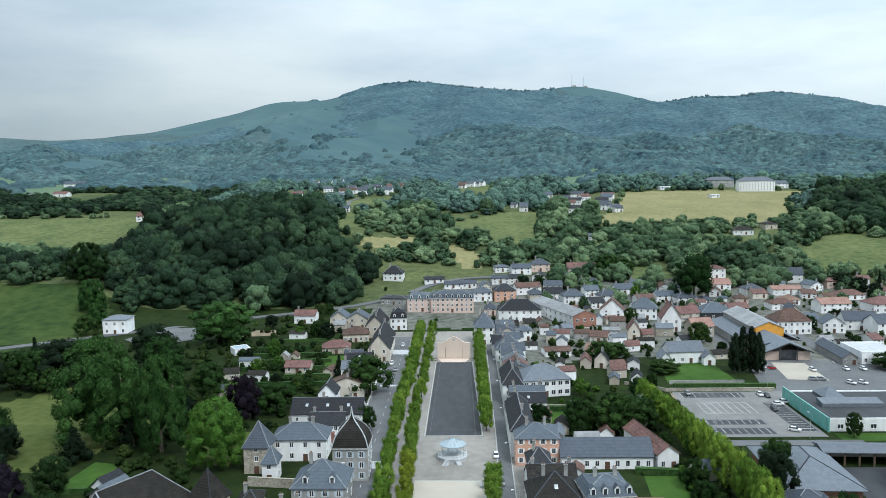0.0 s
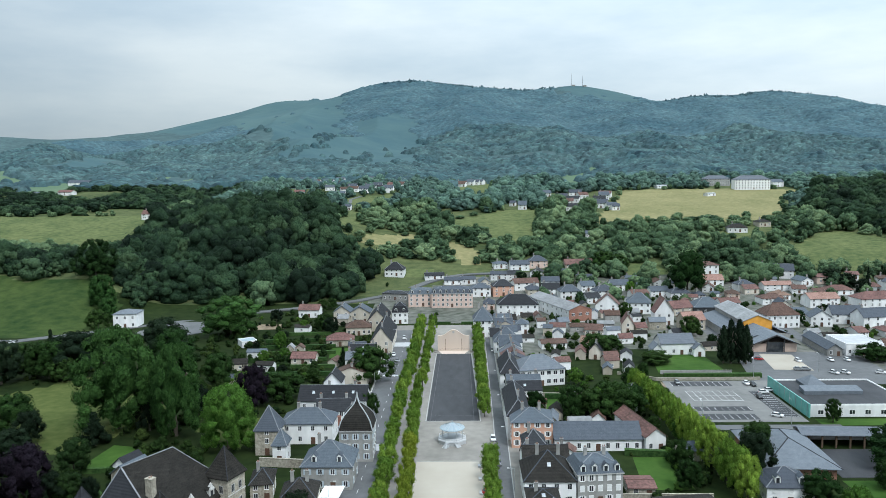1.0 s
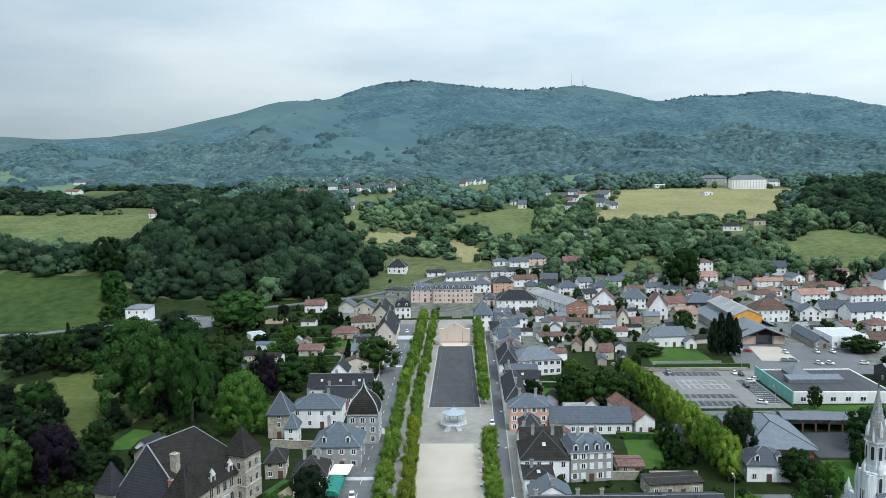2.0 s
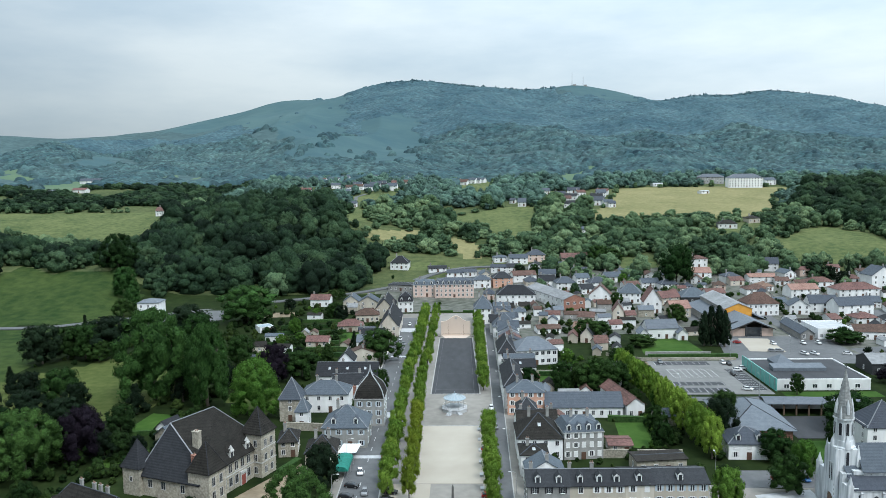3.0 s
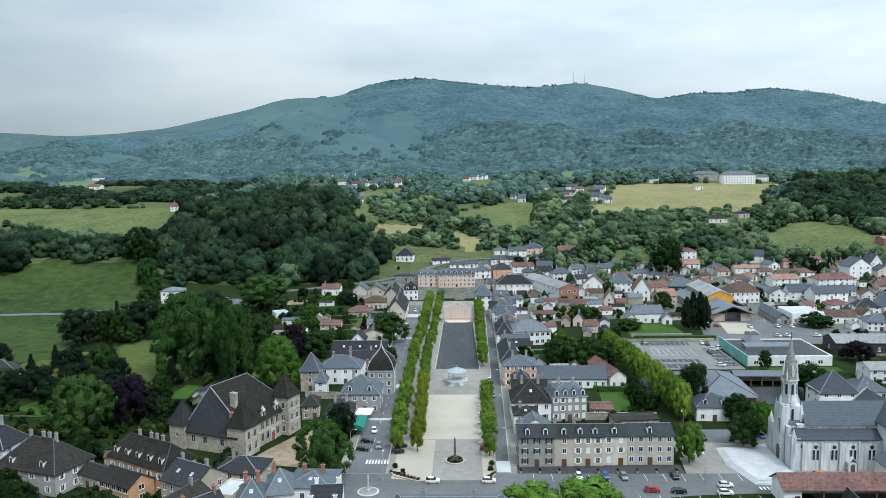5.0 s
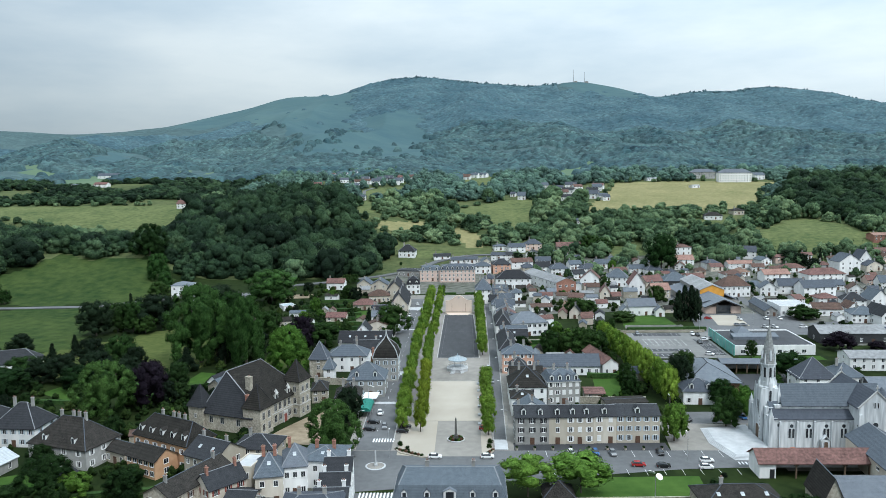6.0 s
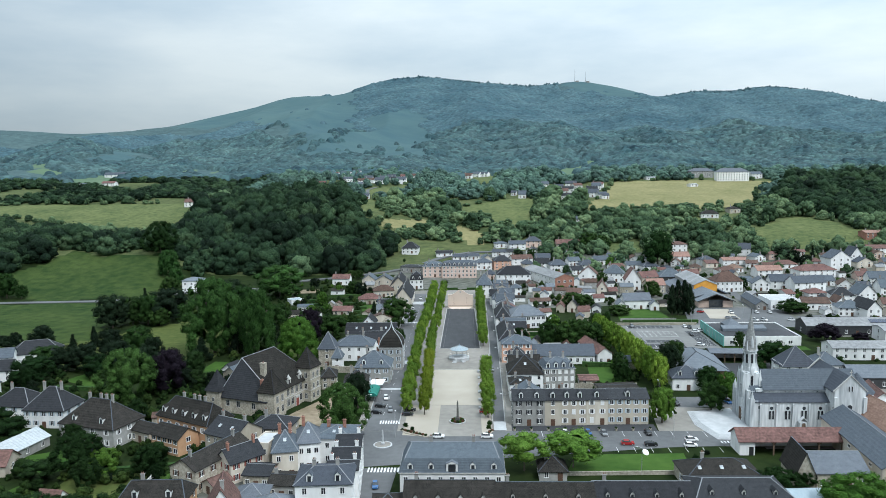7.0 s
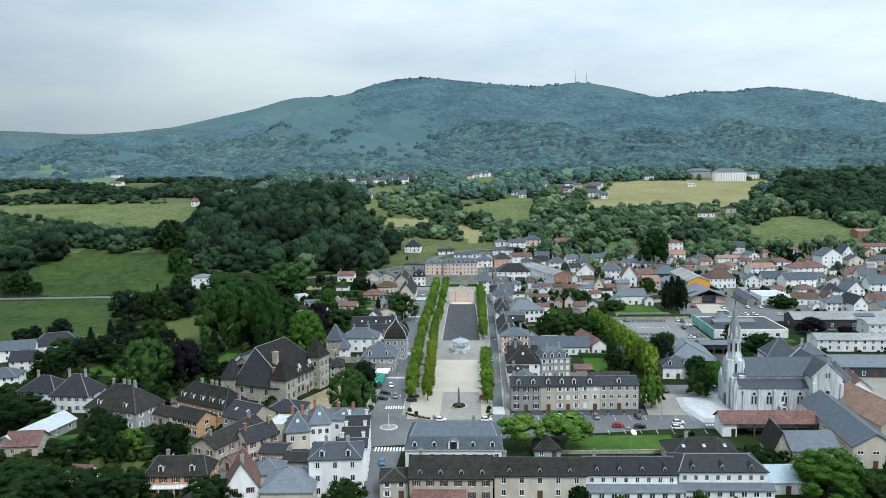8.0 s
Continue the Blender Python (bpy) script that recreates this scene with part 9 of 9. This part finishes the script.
house("lower orange wing with a glazed gallery", -89.6, -128.2, -29, 12, 8, 5.5, 2.5, "gable", cover="slate_old", wall="ochre", floors=2, bays=5, side=1, chimneys=0, win=(1.5, 1.3))
house("beige garden house with slate roof", -101.5, -119.5, -29, 8.8, 7, 4.0, 1.9, "gable", cover="slate_old", wall="beige", floors=1, bays=3, side=1, chimneys=0)
house("old town house under a plain slate roof", -70.5, -130, -29, 12, 12, 7.0, 3.6, "gable", cover="slate_dark", wall="beige", floors=2, bays=4, side=2, chimneys=2, lights=2)
tin_shed = house("long shed with a pale ribbed metal roof", -138.5, -136, -12, 9.5, 25, 3.4, 2.4, "gable", "y", "grey", "tin", 1, 2, 4, chimneys=0, caps=False)
for k in range(22):
    for sx in (-1, 1):
        part("roof_rib", Shape().box(-2.5, 2.5, -0.05, 0.05, 0, 0.07), "tin", tin_shed).matrix_local = pose(sx * 2.5, -12.4 + 1.18 * k, 4.62, 0, sx * 26.8, 0)
hotel_gable = dormer(hotel, 0, -7.62, 6.9, 0, 3.0, 2.9, 2.6, "slate_blue", "white")
part("window", Shape().box(-0.75, -0.2, -0.06, 0, 0.5, 1.5).box(0.2, 0.75, -0.06, 0, 0.5, 1.5), "glass", hotel_gable)


gable = Shape()
face = [(-7.2, 0), (7.2, 0), (7.2, 6.6), (0, 9.2), (-7.2, 6.6)]
gable.v = [(px, -26.12, pz) for px, pz in face] + [(px, -26.0, pz) for px, pz in face]
gable.f = [(0, 1, 2, 3, 4), (9, 8, 7, 6, 5)] + [(i, i + 5, (i + 1) % 5 + 5, (i + 1) % 5) for i in range(5)]
part("brick_gable", gable, "brick", brick_hall, "red brick gable wall")
for px in (-4.5, 0, 4.5):
    add_window(brick_hall, px, -26.15, 3.4, 0, 1.6, 1.3, far=True)


# ---- garden planting between the houses ----
def free(x, y, pad=1.5):
    for fx, fy, fw, fd, fr in FOOTPRINTS:
        c, s = math.cos(radians(-fr)), math.sin(radians(-fr))
        dx, dy = x - fx, y - fy
        if abs(dx * c - dy * s) < fw / 2 + pad and abs(dx * s + dy * c) < fd / 2 + pad:
            return False
    return not (-37 < x < 17 and -145 < y < 170) and not (14 < x < 92 and -132 < y < -105) and not (76 < x < 182 and -12 < y < 100)


def plant(seed, n, x0, x1, y0, y1, tall=0.4, leaf=("leaf", "leaf", "leaf_dark", "leaf_bright")):
    rng = random.Random(seed)
    for _ in range(n):
        x, y = rng.uniform(x0, x1), rng.uniform(y0, y1)
        big = rng.random() < tall
        if not free(x, y, 3.5 if big else 1.6) or (-172 < x < -105 and -44 < y < 55):
            continue
        lf = rng.choice(leaf)
        if big:
            h = rng.uniform(5, 9)
            tree(x, y, h, h * rng.uniform(0.7, 1.0), "dome", lf, "garden tree in full leaf", 0.12)
        else:
            h = rng.uniform(1.2, 3.0)
            bush(x, y, h, h * rng.uniform(0.9, 1.5), lf)


plant(1, 60, -120, -40, 30, 190, 0.35)
plant(2, 50, 20, 78, -60, 60, 0.35)
plant(3, 20, 18, 130, 60, 190, 0.2)
plant(4, 36, 180, 300, 20, 260, 0.25)
plant(5, 60, -180, -66, -210, -60, 0.45, ("leaf_deep", "leaf_dark", "leaf_deep", "leaf"))
plant(7, 26, 77, 91, -34, -4, 0.5, ("leaf", "leaf_deep", "leaf_bright", "leaf"))
for k in range(10):
    bush(62.3 + 0.4 * (k % 3), -31 - 2.0 * k, 2.4 + 0.3 * (k % 3), 2.8, "leaf_bright" if k % 3 else "leaf", "bushy green garden hedge shrub")
plant(8, 40, 20, 180, 190, 300, 0.5)
plant(9, 30, 100, 190, -60, -15, 0.3)
plant(10, 24, 68, 130, -175, -130, 0.4)
plant(11, 24, -110, 20, 175, 300, 0.5)
plant(12, 36, -20, 75, -185, -165, 0.2)


def undergrowth():
    """Dense low planting that fills the old gardens between the houses."""
    xy, rng = scatter(41, 1000, -200, -66, -215, -48, in_gardens)
    xy = np.array([p for p in xy if free(p[0], p[1], 1.0)])
    h = sizes(rng, len(xy), 0.8, 5.5)
    woods("undergrowth", "dense dark shrubs and small trees of old gardens", xy, h, h * rng.uniform(0.8, 1.4, len(xy)), FAR_TREES, "garden_leaves", 42)


undergrowth()
tree(-117.6, -5.4, 34.6, 27, "park", "leaf_mid", "very tall old park tree with a broad crown", 0.06)
tree(-95, -13.4, 30.5, 17, "park", "leaf_mid", "tall narrow old park tree", 0.06)
tree(-74, -25, 20, 18, "park", "leaf_bright", "rounded leafy tree with bright green leaves", 0.06)
tree(-77, 16.5, 16, 12.5, "dome", "leaf_copper", "copper beech with dark purple leaves", 0.06)
house("white cubic house with a shallow grey roof", -190, 170, 4, 13, 12, 8.0, 1.8, "hip", cover="slate_blue", floors=2, bays=3, side=2, chimneys=0)


# ---- annexes, yards and greenery that fill the town ----
def open_ground(x, y, pad):
    return free(x, y, pad) and not any(inside(p, np.array([x]), np.array([y]))[0] for p in PAVED)


def annexes(seed, n, x0, x1, y0, y1):
    rng = random.Random(seed)
    for _ in range(n):
        x, y, w, d = rng.uniform(x0, x1), rng.uniform(y0, y1), rng.uniform(4, 9), rng.uniform(3.5, 6)
        if not open_ground(x, y, max(w, d) / 2 - 0.6):
            continue
        cover, wall = rng.choice(("tile", "slate", "tile", "slate_old", "slate_blue", "fibre", "slate_dark")), rng.choice(("white", "cream", "grey", "stone", "beige", "white"))
        house("small " + {"white": "white", "cream": "cream", "grey": "grey rendered", "stone": "rubble stone", "beige": "beige"}[wall] + " annex under a low " + ("tile" if "tile" in cover else "grey") + " roof", x, y, rng.choice((2, 92, -8, 80, 12)), w, d, rng.uniform(2.4, 4.6), rng.uniform(1.0, 2.2), "gable", wall=wall, cover=cover, floors=1, bays=1, side=0, chimneys=0, name="annex", category="outbuilding", caps=False, win=(0.9, 0.9), door=None, over=0.25)


def street_row(x, y0, y1, side, seed):
    """Narrow houses wall to wall along a street, wherever no larger house stands."""
    rng = random.Random(seed)
    y = y0
    while y < y1:
        d = rng.uniform(6.5, 9.5)
        w = rng.uniform(9, 13)
        cx = x + side * w / 2
        if all(free(cx + dx * w, y + d * 0.5 + dy * d, 0.2) for dx in (-0.4, 0.4) for dy in (-0.45, 0, 0.45)):
            cover = rng.choice(("slate", "slate_dark", "slate_old", "slate_blue", "tile"))
            wall = rng.choice(("white", "white", "cream", "grey", "beige"))
            house("narrow " + {"white": "white", "cream": "cream", "grey": "grey", "beige": "beige"}[wall] + " terrace house with a " + ("brown tile" if cover == "tile" else "slate") + " roof", cx, y + d / 2, 2, w, d - 0.05, rng.uniform(5, 7.5), rng.uniform(2.2, 3.6), "gable", rng.choice(("x", "x", "y")), wall, cover, 2, 2, 1, chimneys=rng.choice((1, 2)), lights=rng.choice((0, 1)), over=0.2)
        y += d


street_row(17.4, -98, 158, 1, 81)
street_row(-38, -20, 150, -1, 83)
annexes(51, 70, 18, 130, 60, 215)
annexes(52, 64, 120, 320, 40, 270)
annexes(53, 16, -112, -38, 40, 185)
annexes(54, 8, -125, -64, -205, -95)
annexes(55, 20, 20, 75, -60, 60)


def greenery(name, label, seed, n, x0, x1, y0, y1, lo, hi, pad):
    """Shrubs and small trees on the ground that houses and paving leave open."""
    xy, rng = scatter(seed, n, x0, x1, y0, y1, lambda x, y: np.sin(x / 9 + seed) * np.sin(y / 12 + x / 25) > -0.4)
    pastures = [p for k, p in FIELDS if k != "town"]
    xy = np.array([p for p in xy if open_ground(p[0], p[1], pad) and not any(inside(f, p[:1], p[1:])[0] for f in pastures)])
    h = sizes(rng, len(xy), lo, hi)
    woods(name, label, xy, h, h * rng.uniform(0.8, 1.4, len(xy)), FAR_TREES, "hill_leaves" if hi > 8 else "garden_leaves", seed + 1)


greenery("town_greenery", "shrubs and small trees between town houses", 61, 1000, 18, 330, 55, 235, 0.8, 4.5, 0.6)
greenery("village_edge_trees", "garden trees along the edge of the town", 63, 420, 40, 430, 215, 330, 2.5, 11, 1.5)
greenery("street_gardens", "hedges and shrubs of long back gardens", 65, 420, -130, -38, 30, 200, 0.8, 4.5, 0.6)
greenery("garden_shrubs", "shrubs round the gardens beside the square", 67, 260, 18, 78, -100, 60, 0.8, 4.0, 0.6)
for pts in ([(-118, -46), (-100, -44)], [(-121, -60), (-110, -50), (-98, -66)], [(-104, -58), (-94, -74)], [(-168, -36), (-140, -36)], [(-166, -64), (-138, -66)]):
    wall_run("hedge", pts, 1.4, 1.3, "hedge", "clipped green park hedge", "hedge")
for y in (84, 110, 124, 140):
    wall_run("hedge", [(-112 + y * 0.1, y), (-62, y + 3)], 1.5, 1.3, "hedge", "clipped green garden hedge", "hedge")
greenery("park_undergrowth", "dark shrubs and young trees of an overgrown park", 69, 620, -195, -64, -66, 130, 0.8, 5.0, 0.8)
greenery("edge_woods", "mixed trees in a belt behind the town", 71, 420, 60, 430, 262, 372, 4, 17, 2.0)
tree(-219, 200, 19, 17, "big", "leaf_mid", "broad leafy tree behind a white house", 0.06)
tree(-205, 176, 14, 12, "dome", "leaf_mid", "leafy tree beside a white house", 0.06)
tree(-203, 160, 11, 11, "dome", "leaf", "leafy tree beside a white house", 0.06)
car(-233.5, 127, 70, "white_car")
for k, (x, y) in enumerate([(-197, 800), (-167, 724), (-158, 779), (-134, 705), (-118, 733), (-100, 716), (-89, 751), (-142, 649), (-73, 805), (-194, 668), (111, 598), (120, 575), (135, 607), (133, 544), (148, 573), (162, 617), (151, 523), (110, 517), (1, 813), (19, 832)]):
    house("small white hillside house under a " + ("grey" if k % 3 else "brown") + " roof", x, y, (k * 37) % 50 - 25, 11 + k % 4, 8, 4.5, 2.6, "gable", cover=("tile", "slate", "slate_dark")[k % 3], floors=1, bays=3, side=0, chimneys=1, caps=False, door=None)


# ---- woods over the hills ----
HOUSES = np.array(FOOTPRINTS)


def off_houses(x, y, side=4.0, front=20.0):
    """True where a tree would neither stand in a house nor hide its front."""
    ok = np.ones(x.shape, bool)
    for hx, hy, hw, hd, _ in HOUSES[HOUSES[:, 1] > 180]:
        reach = max(hw, hd) / 2
        ok &= ~((np.abs(x - hx) < reach + side) & (y - hy < reach + 3) & (hy - y < reach + front))
    return ok


def off_fields(x, y, pad=4.0):
    ok = np.ones(x.shape, bool)
    for dx, dy in ((0, 0), (pad, 0), (-pad, 0), (0, pad), (0, -pad)):
        ok &= clear_of_fields(x + dx, y + dy)
    return ok


def canopy(name, label, x0, x1, y0, y1, step, spacing, radius, height, mat, seed, keep):
    """A closed forest seen from afar: overlapping rounded tree tops as one sheet that dips underground where no trees stand."""
    rng = np.random.default_rng(seed)
    px, py = [a.ravel() for a in np.meshgrid(np.arange(x0 + spacing, x1 - spacing, spacing), np.arange(y0 + spacing, y1 - spacing, spacing))]
    px, py = px + rng.uniform(-0.55, 0.55, px.shape) * spacing, py + rng.uniform(-0.55, 0.55, px.shape) * spacing
    ok = keep(px, py)
    px, py = px[ok], py[ok]
    size = rng.beta(1.8, 2.2, len(px))
    r = radius[0] + (radius[1] - radius[0]) * np.clip(size + rng.normal(0, 0.15, len(px)), 0, 1)
    h = height[0] + (height[1] - height[0]) * size
    xs, ys = np.arange(x0, x1, step), np.arange(y0, y1, step)
    top, tone = np.full((len(ys), len(xs)), -2.5), np.full((len(ys), len(xs)), 0.5)

    def stamp(field, cx, cy, cr, ch, base, tones=None):
        i0s, i1s = np.searchsorted(xs, cx - cr), np.searchsorted(xs, cx + cr)
        j0s, j1s = np.searchsorted(ys, cy - cr), np.searchsorted(ys, cy + cr)
        for n in range(len(cx)):
            i0, i1, j0, j1 = i0s[n], i1s[n], j0s[n], j1s[n]
            d2 = ((xs[None, i0:i1] - cx[n]) ** 2 + (ys[j0:j1, None] - cy[n]) ** 2) / cr[n] ** 2
            dome = base[n] + ch[n] * np.sqrt(np.clip(1 - d2, 0, 1)) - 99 * (d2 >= 1)
            part_of = field[j0:j1, i0:i1]
            wins = dome > part_of
            part_of[wins] = dome[wins]
            if tones is not None:
                tone[j0:j1, i0:i1][wins] = tones[n]

    stamp(top, px, py, r, h * 0.62, h * 0.38, rng.uniform(0, 1, len(px)))
    top[[0, 1, -1]] = -4
    top[:, [0, -1]] = -4
    gx, gy = np.meshgrid(xs, ys)
    gx, gy = gx + rng.uniform(-0.3, 0.3, gx.shape) * step, gy + rng.uniform(-0.3, 0.3, gx.shape) * step
    verts = np.stack([gx, gy, ground_z(gx, gy) + top], -1).reshape(-1, 3)
    i = (np.arange(len(ys) - 1)[:, None] * len(xs) + np.arange(len(xs) - 1)[None]).ravel()
    i = i[((top[:-1, :-1] > -2) | (top[1:, 1:] > -2) | (top[1:, :-1] > -2) | (top[:-1, 1:] > -2)).ravel()]
    used = np.unique(np.concatenate([i, i + 1, i + len(xs), i + len(xs) + 1]))
    place = np.zeros(len(verts), int)
    place[used] = np.arange(len(used))
    tris = place[np.concatenate([np.stack([i, i + 1, i + 1 + len(xs)], -1), np.stack([i, i + 1 + len(xs), i + len(xs)], -1)])]
    tints, verts = tone.ravel()[used], verts[used]
    me = quick_mesh(name, verts, tris, M[mat], tints)
    me.polygons.foreach_set("use_smooth", np.ones(len(me.polygons), bool))
    return single(name, me, None, label, "trees", kind="stuff")


KNOLL = [(-262, 300), (-245, 255), (-205, 232), (-120, 225), (-75, 240), (-62, 290), (-72, 330), (-98, 360), (-112, 400), (-110, 470), (-160, 520), (-260, 500), (-285, 430)]
BELT = [(-318, 257), (-284, 238), (-232, 245), (-205, 205), (-195, 232), (-240, 285), (-290, 300), (-340, 305)]
WEST_WOOD = [(-350, 190), (-326, 222), (-320, 258), (-345, 345), (-560, 465), (-660, 440), (-660, 150), (-360, 150)]
EAST_WOOD = [(335, 420), (358, 345), (470, 330), (660, 420), (660, 700), (430, 690), (350, 540), (325, 480)]
FOOT_OPEN = [
    [(-210, 600), (-60, 570), (-40, 740), (-230, 760)], [(100, 500), (175, 500), (175, 660), (100, 660)],
    [(30, 190), (420, 190), (420, 268), (150, 288), (30, 300)], [(-110, 190), (30, 190), (30, 322), (-80, 330)],
]


def foothill(x, y):
    ok = off_fields(x, y) & off_houses(x, y) & ~inside(KNOLL, x, y) & ~inside(BELT, x, y) & ~inside(WEST_WOOD, x, y) & ~inside(EAST_WOOD, x, y)
    for p in FOOT_OPEN:
        ok &= ~inside(p, x, y)
    return ok & (np.sin(x / 37 + 1.3) * np.sin(y / 43 + x / 90) > -0.42)


def forest(name, label, x0, x1, y0, y1, spacing, tall, wide, template, mat, seed, keep):
    """A closed wood of single crowns at an uneven spacing, low where a pasture lies just behind."""
    rng = np.random.default_rng(seed)
    px, py = [a.ravel() for a in np.meshgrid(np.arange(x0, x1, spacing), np.arange(y0, y1, spacing))]
    px, py = px + rng.uniform(-0.6, 0.6, px.shape) * spacing, py + rng.uniform(-0.6, 0.6, px.shape) * spacing
    ok = keep(px, py)
    px, py = px[ok], py[ok]
    size = rng.beta(1.7, 2.3, len(px))
    near = ~clear_of_fields(px, py + 14) | ~clear_of_fields(px, py + 28) | ~clear_of_fields(px, py + 44)
    size = np.where(near, size * 0.3, size)
    h, w = tall[0] + (tall[1] - tall[0]) * size, wide[0] + (wide[1] - wide[0]) * np.clip(size + rng.normal(0, 0.15, len(px)), 0, 1)
    return woods(name, label, np.stack([px, py], -1), h, w, template, mat, seed, h.min() * 0.15)


forest("knoll_woods", "dense dark-green broad-leaved wood on a knoll", -300, -50, 215, 535, 11.5, (9, 27), (12, 25), MID_TREES, "woods", 5, lambda x, y: inside(KNOLL, x, y) & off_houses(x, y, 3, 12))
forest("meadow_belt", "belt of tall dark trees above a meadow", -350, -185, 200, 360, 9.5, (9, 17), (10, 17), MID_TREES, "woods", 6, lambda x, y: inside(BELT, x, y))
forest("west_woods", "dark broad-leaved wood beside a sloping meadow", -640, -315, 150, 480, 11.5, (10, 22), (12, 24), MID_TREES, "woods", 15, lambda x, y: inside(WEST_WOOD, x, y))
forest("east_woods", "dark broad-leaved wood on the eastern slope", 320, 665, 325, 705, 12, (9, 22), (12, 24), FAR_TREES, "woods", 17, lambda x, y: inside(EAST_WOOD, x, y) & off_fields(x, y) & off_houses(x, y))
forest("foothill_woods", "hedgerow trees and woods between the pastures", -460, 480, 228, 520, 11.5, (5, 19), (10, 22), MID_TREES, "hill_leaves", 7, foothill)
forest("hillside_woods", "woods on the far hillside", -760, 700, 515, 780, 12.5, (6, 19), (11, 22), FAR_TREES, "hazed_far_woods", 8, lambda x, y: foothill(x, y) & (x > -270))
# west end in a darker leaf colour, standing for less light and haze there
forest("hillside_dark_woods", "woods round the western farms, coloured darker for the dimmer side", -760, -250, 515, 780, 12.5, (5, 11), (10, 18), FAR_TREES, "woods", 28, lambda x, y: foothill(x, y) & (x <= -270))


def slope(x, y):
    strays = (np.sin(x * 12.9 + y * 78.2) * 437.58) % 1 < 0.006
    return (strays | clear_of_fields(x, y)) & (np.abs(x) < 0.62 * (y + 380) + 60) & (np.sin(x / 83 + 0.4) * np.sin(y / 71 + x / 160) + 0.4 * np.sin(x / 29 + y / 37) > -0.95)


def ridge_wooded(x, y):
    open_top = (y > 2160) & (x > 300) & (x < 600)
    strays = (np.sin(x * 12.9 + y * 78.2) * 437.58) % 1 < 0.003
    return (strays | clear_of_fields(x, y)) & (np.abs(x) < 0.62 * (y + 380) + 60) & ~open_top & ((x > -640 + 0.3 * (2300 - y)) | (y < 1800))


# both sheets wear leaf colours with the distance haze mixed in
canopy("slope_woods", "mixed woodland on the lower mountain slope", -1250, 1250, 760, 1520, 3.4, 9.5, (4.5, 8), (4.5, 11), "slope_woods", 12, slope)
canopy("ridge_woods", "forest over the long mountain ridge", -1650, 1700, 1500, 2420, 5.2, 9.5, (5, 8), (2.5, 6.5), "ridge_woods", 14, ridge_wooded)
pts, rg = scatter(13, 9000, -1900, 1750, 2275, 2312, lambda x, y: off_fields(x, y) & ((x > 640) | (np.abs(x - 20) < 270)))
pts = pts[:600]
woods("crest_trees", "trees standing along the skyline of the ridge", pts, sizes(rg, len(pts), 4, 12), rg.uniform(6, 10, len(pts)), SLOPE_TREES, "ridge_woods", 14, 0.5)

rg = np.random.default_rng(23)
edge = []
for key, poly in HILL_FIELDS + FAR_FIELDS:
    if key == "hazed_far_field":
        continue
    for (x0, y0), (x1, y1) in zip(poly, poly[1:] + poly[:1]):
        n = int(math.hypot(x1 - x0, y1 - y0) / 7)
        for k in range(n):
            if rg.random() < 0.35:
                f = (k + rg.random()) / n
                edge.append((x0 + (x1 - x0) * f + rg.normal() * 1.5, y0 + (y1 - y0) * f + rg.normal() * 1.5))
woods("hedgerow", "uneven hedgerows along the pasture edges", edge, sizes(rg, len(edge), 2, 10), sizes(rg, len(edge), 4, 11), MID_TREES, "hill_leaves", 24)
pts, rg = scatter(9, 700, -235, 75, 560, 850, lambda x, y: off_fields(x, y) & off_houses(x, y, 2, 12))
woods("hamlet_trees", "scattered trees among far hillside houses", pts[:260], rg.uniform(5, 12, 260), rg.uniform(6, 11, 260), FAR_TREES, "hazed_far_woods", 10)
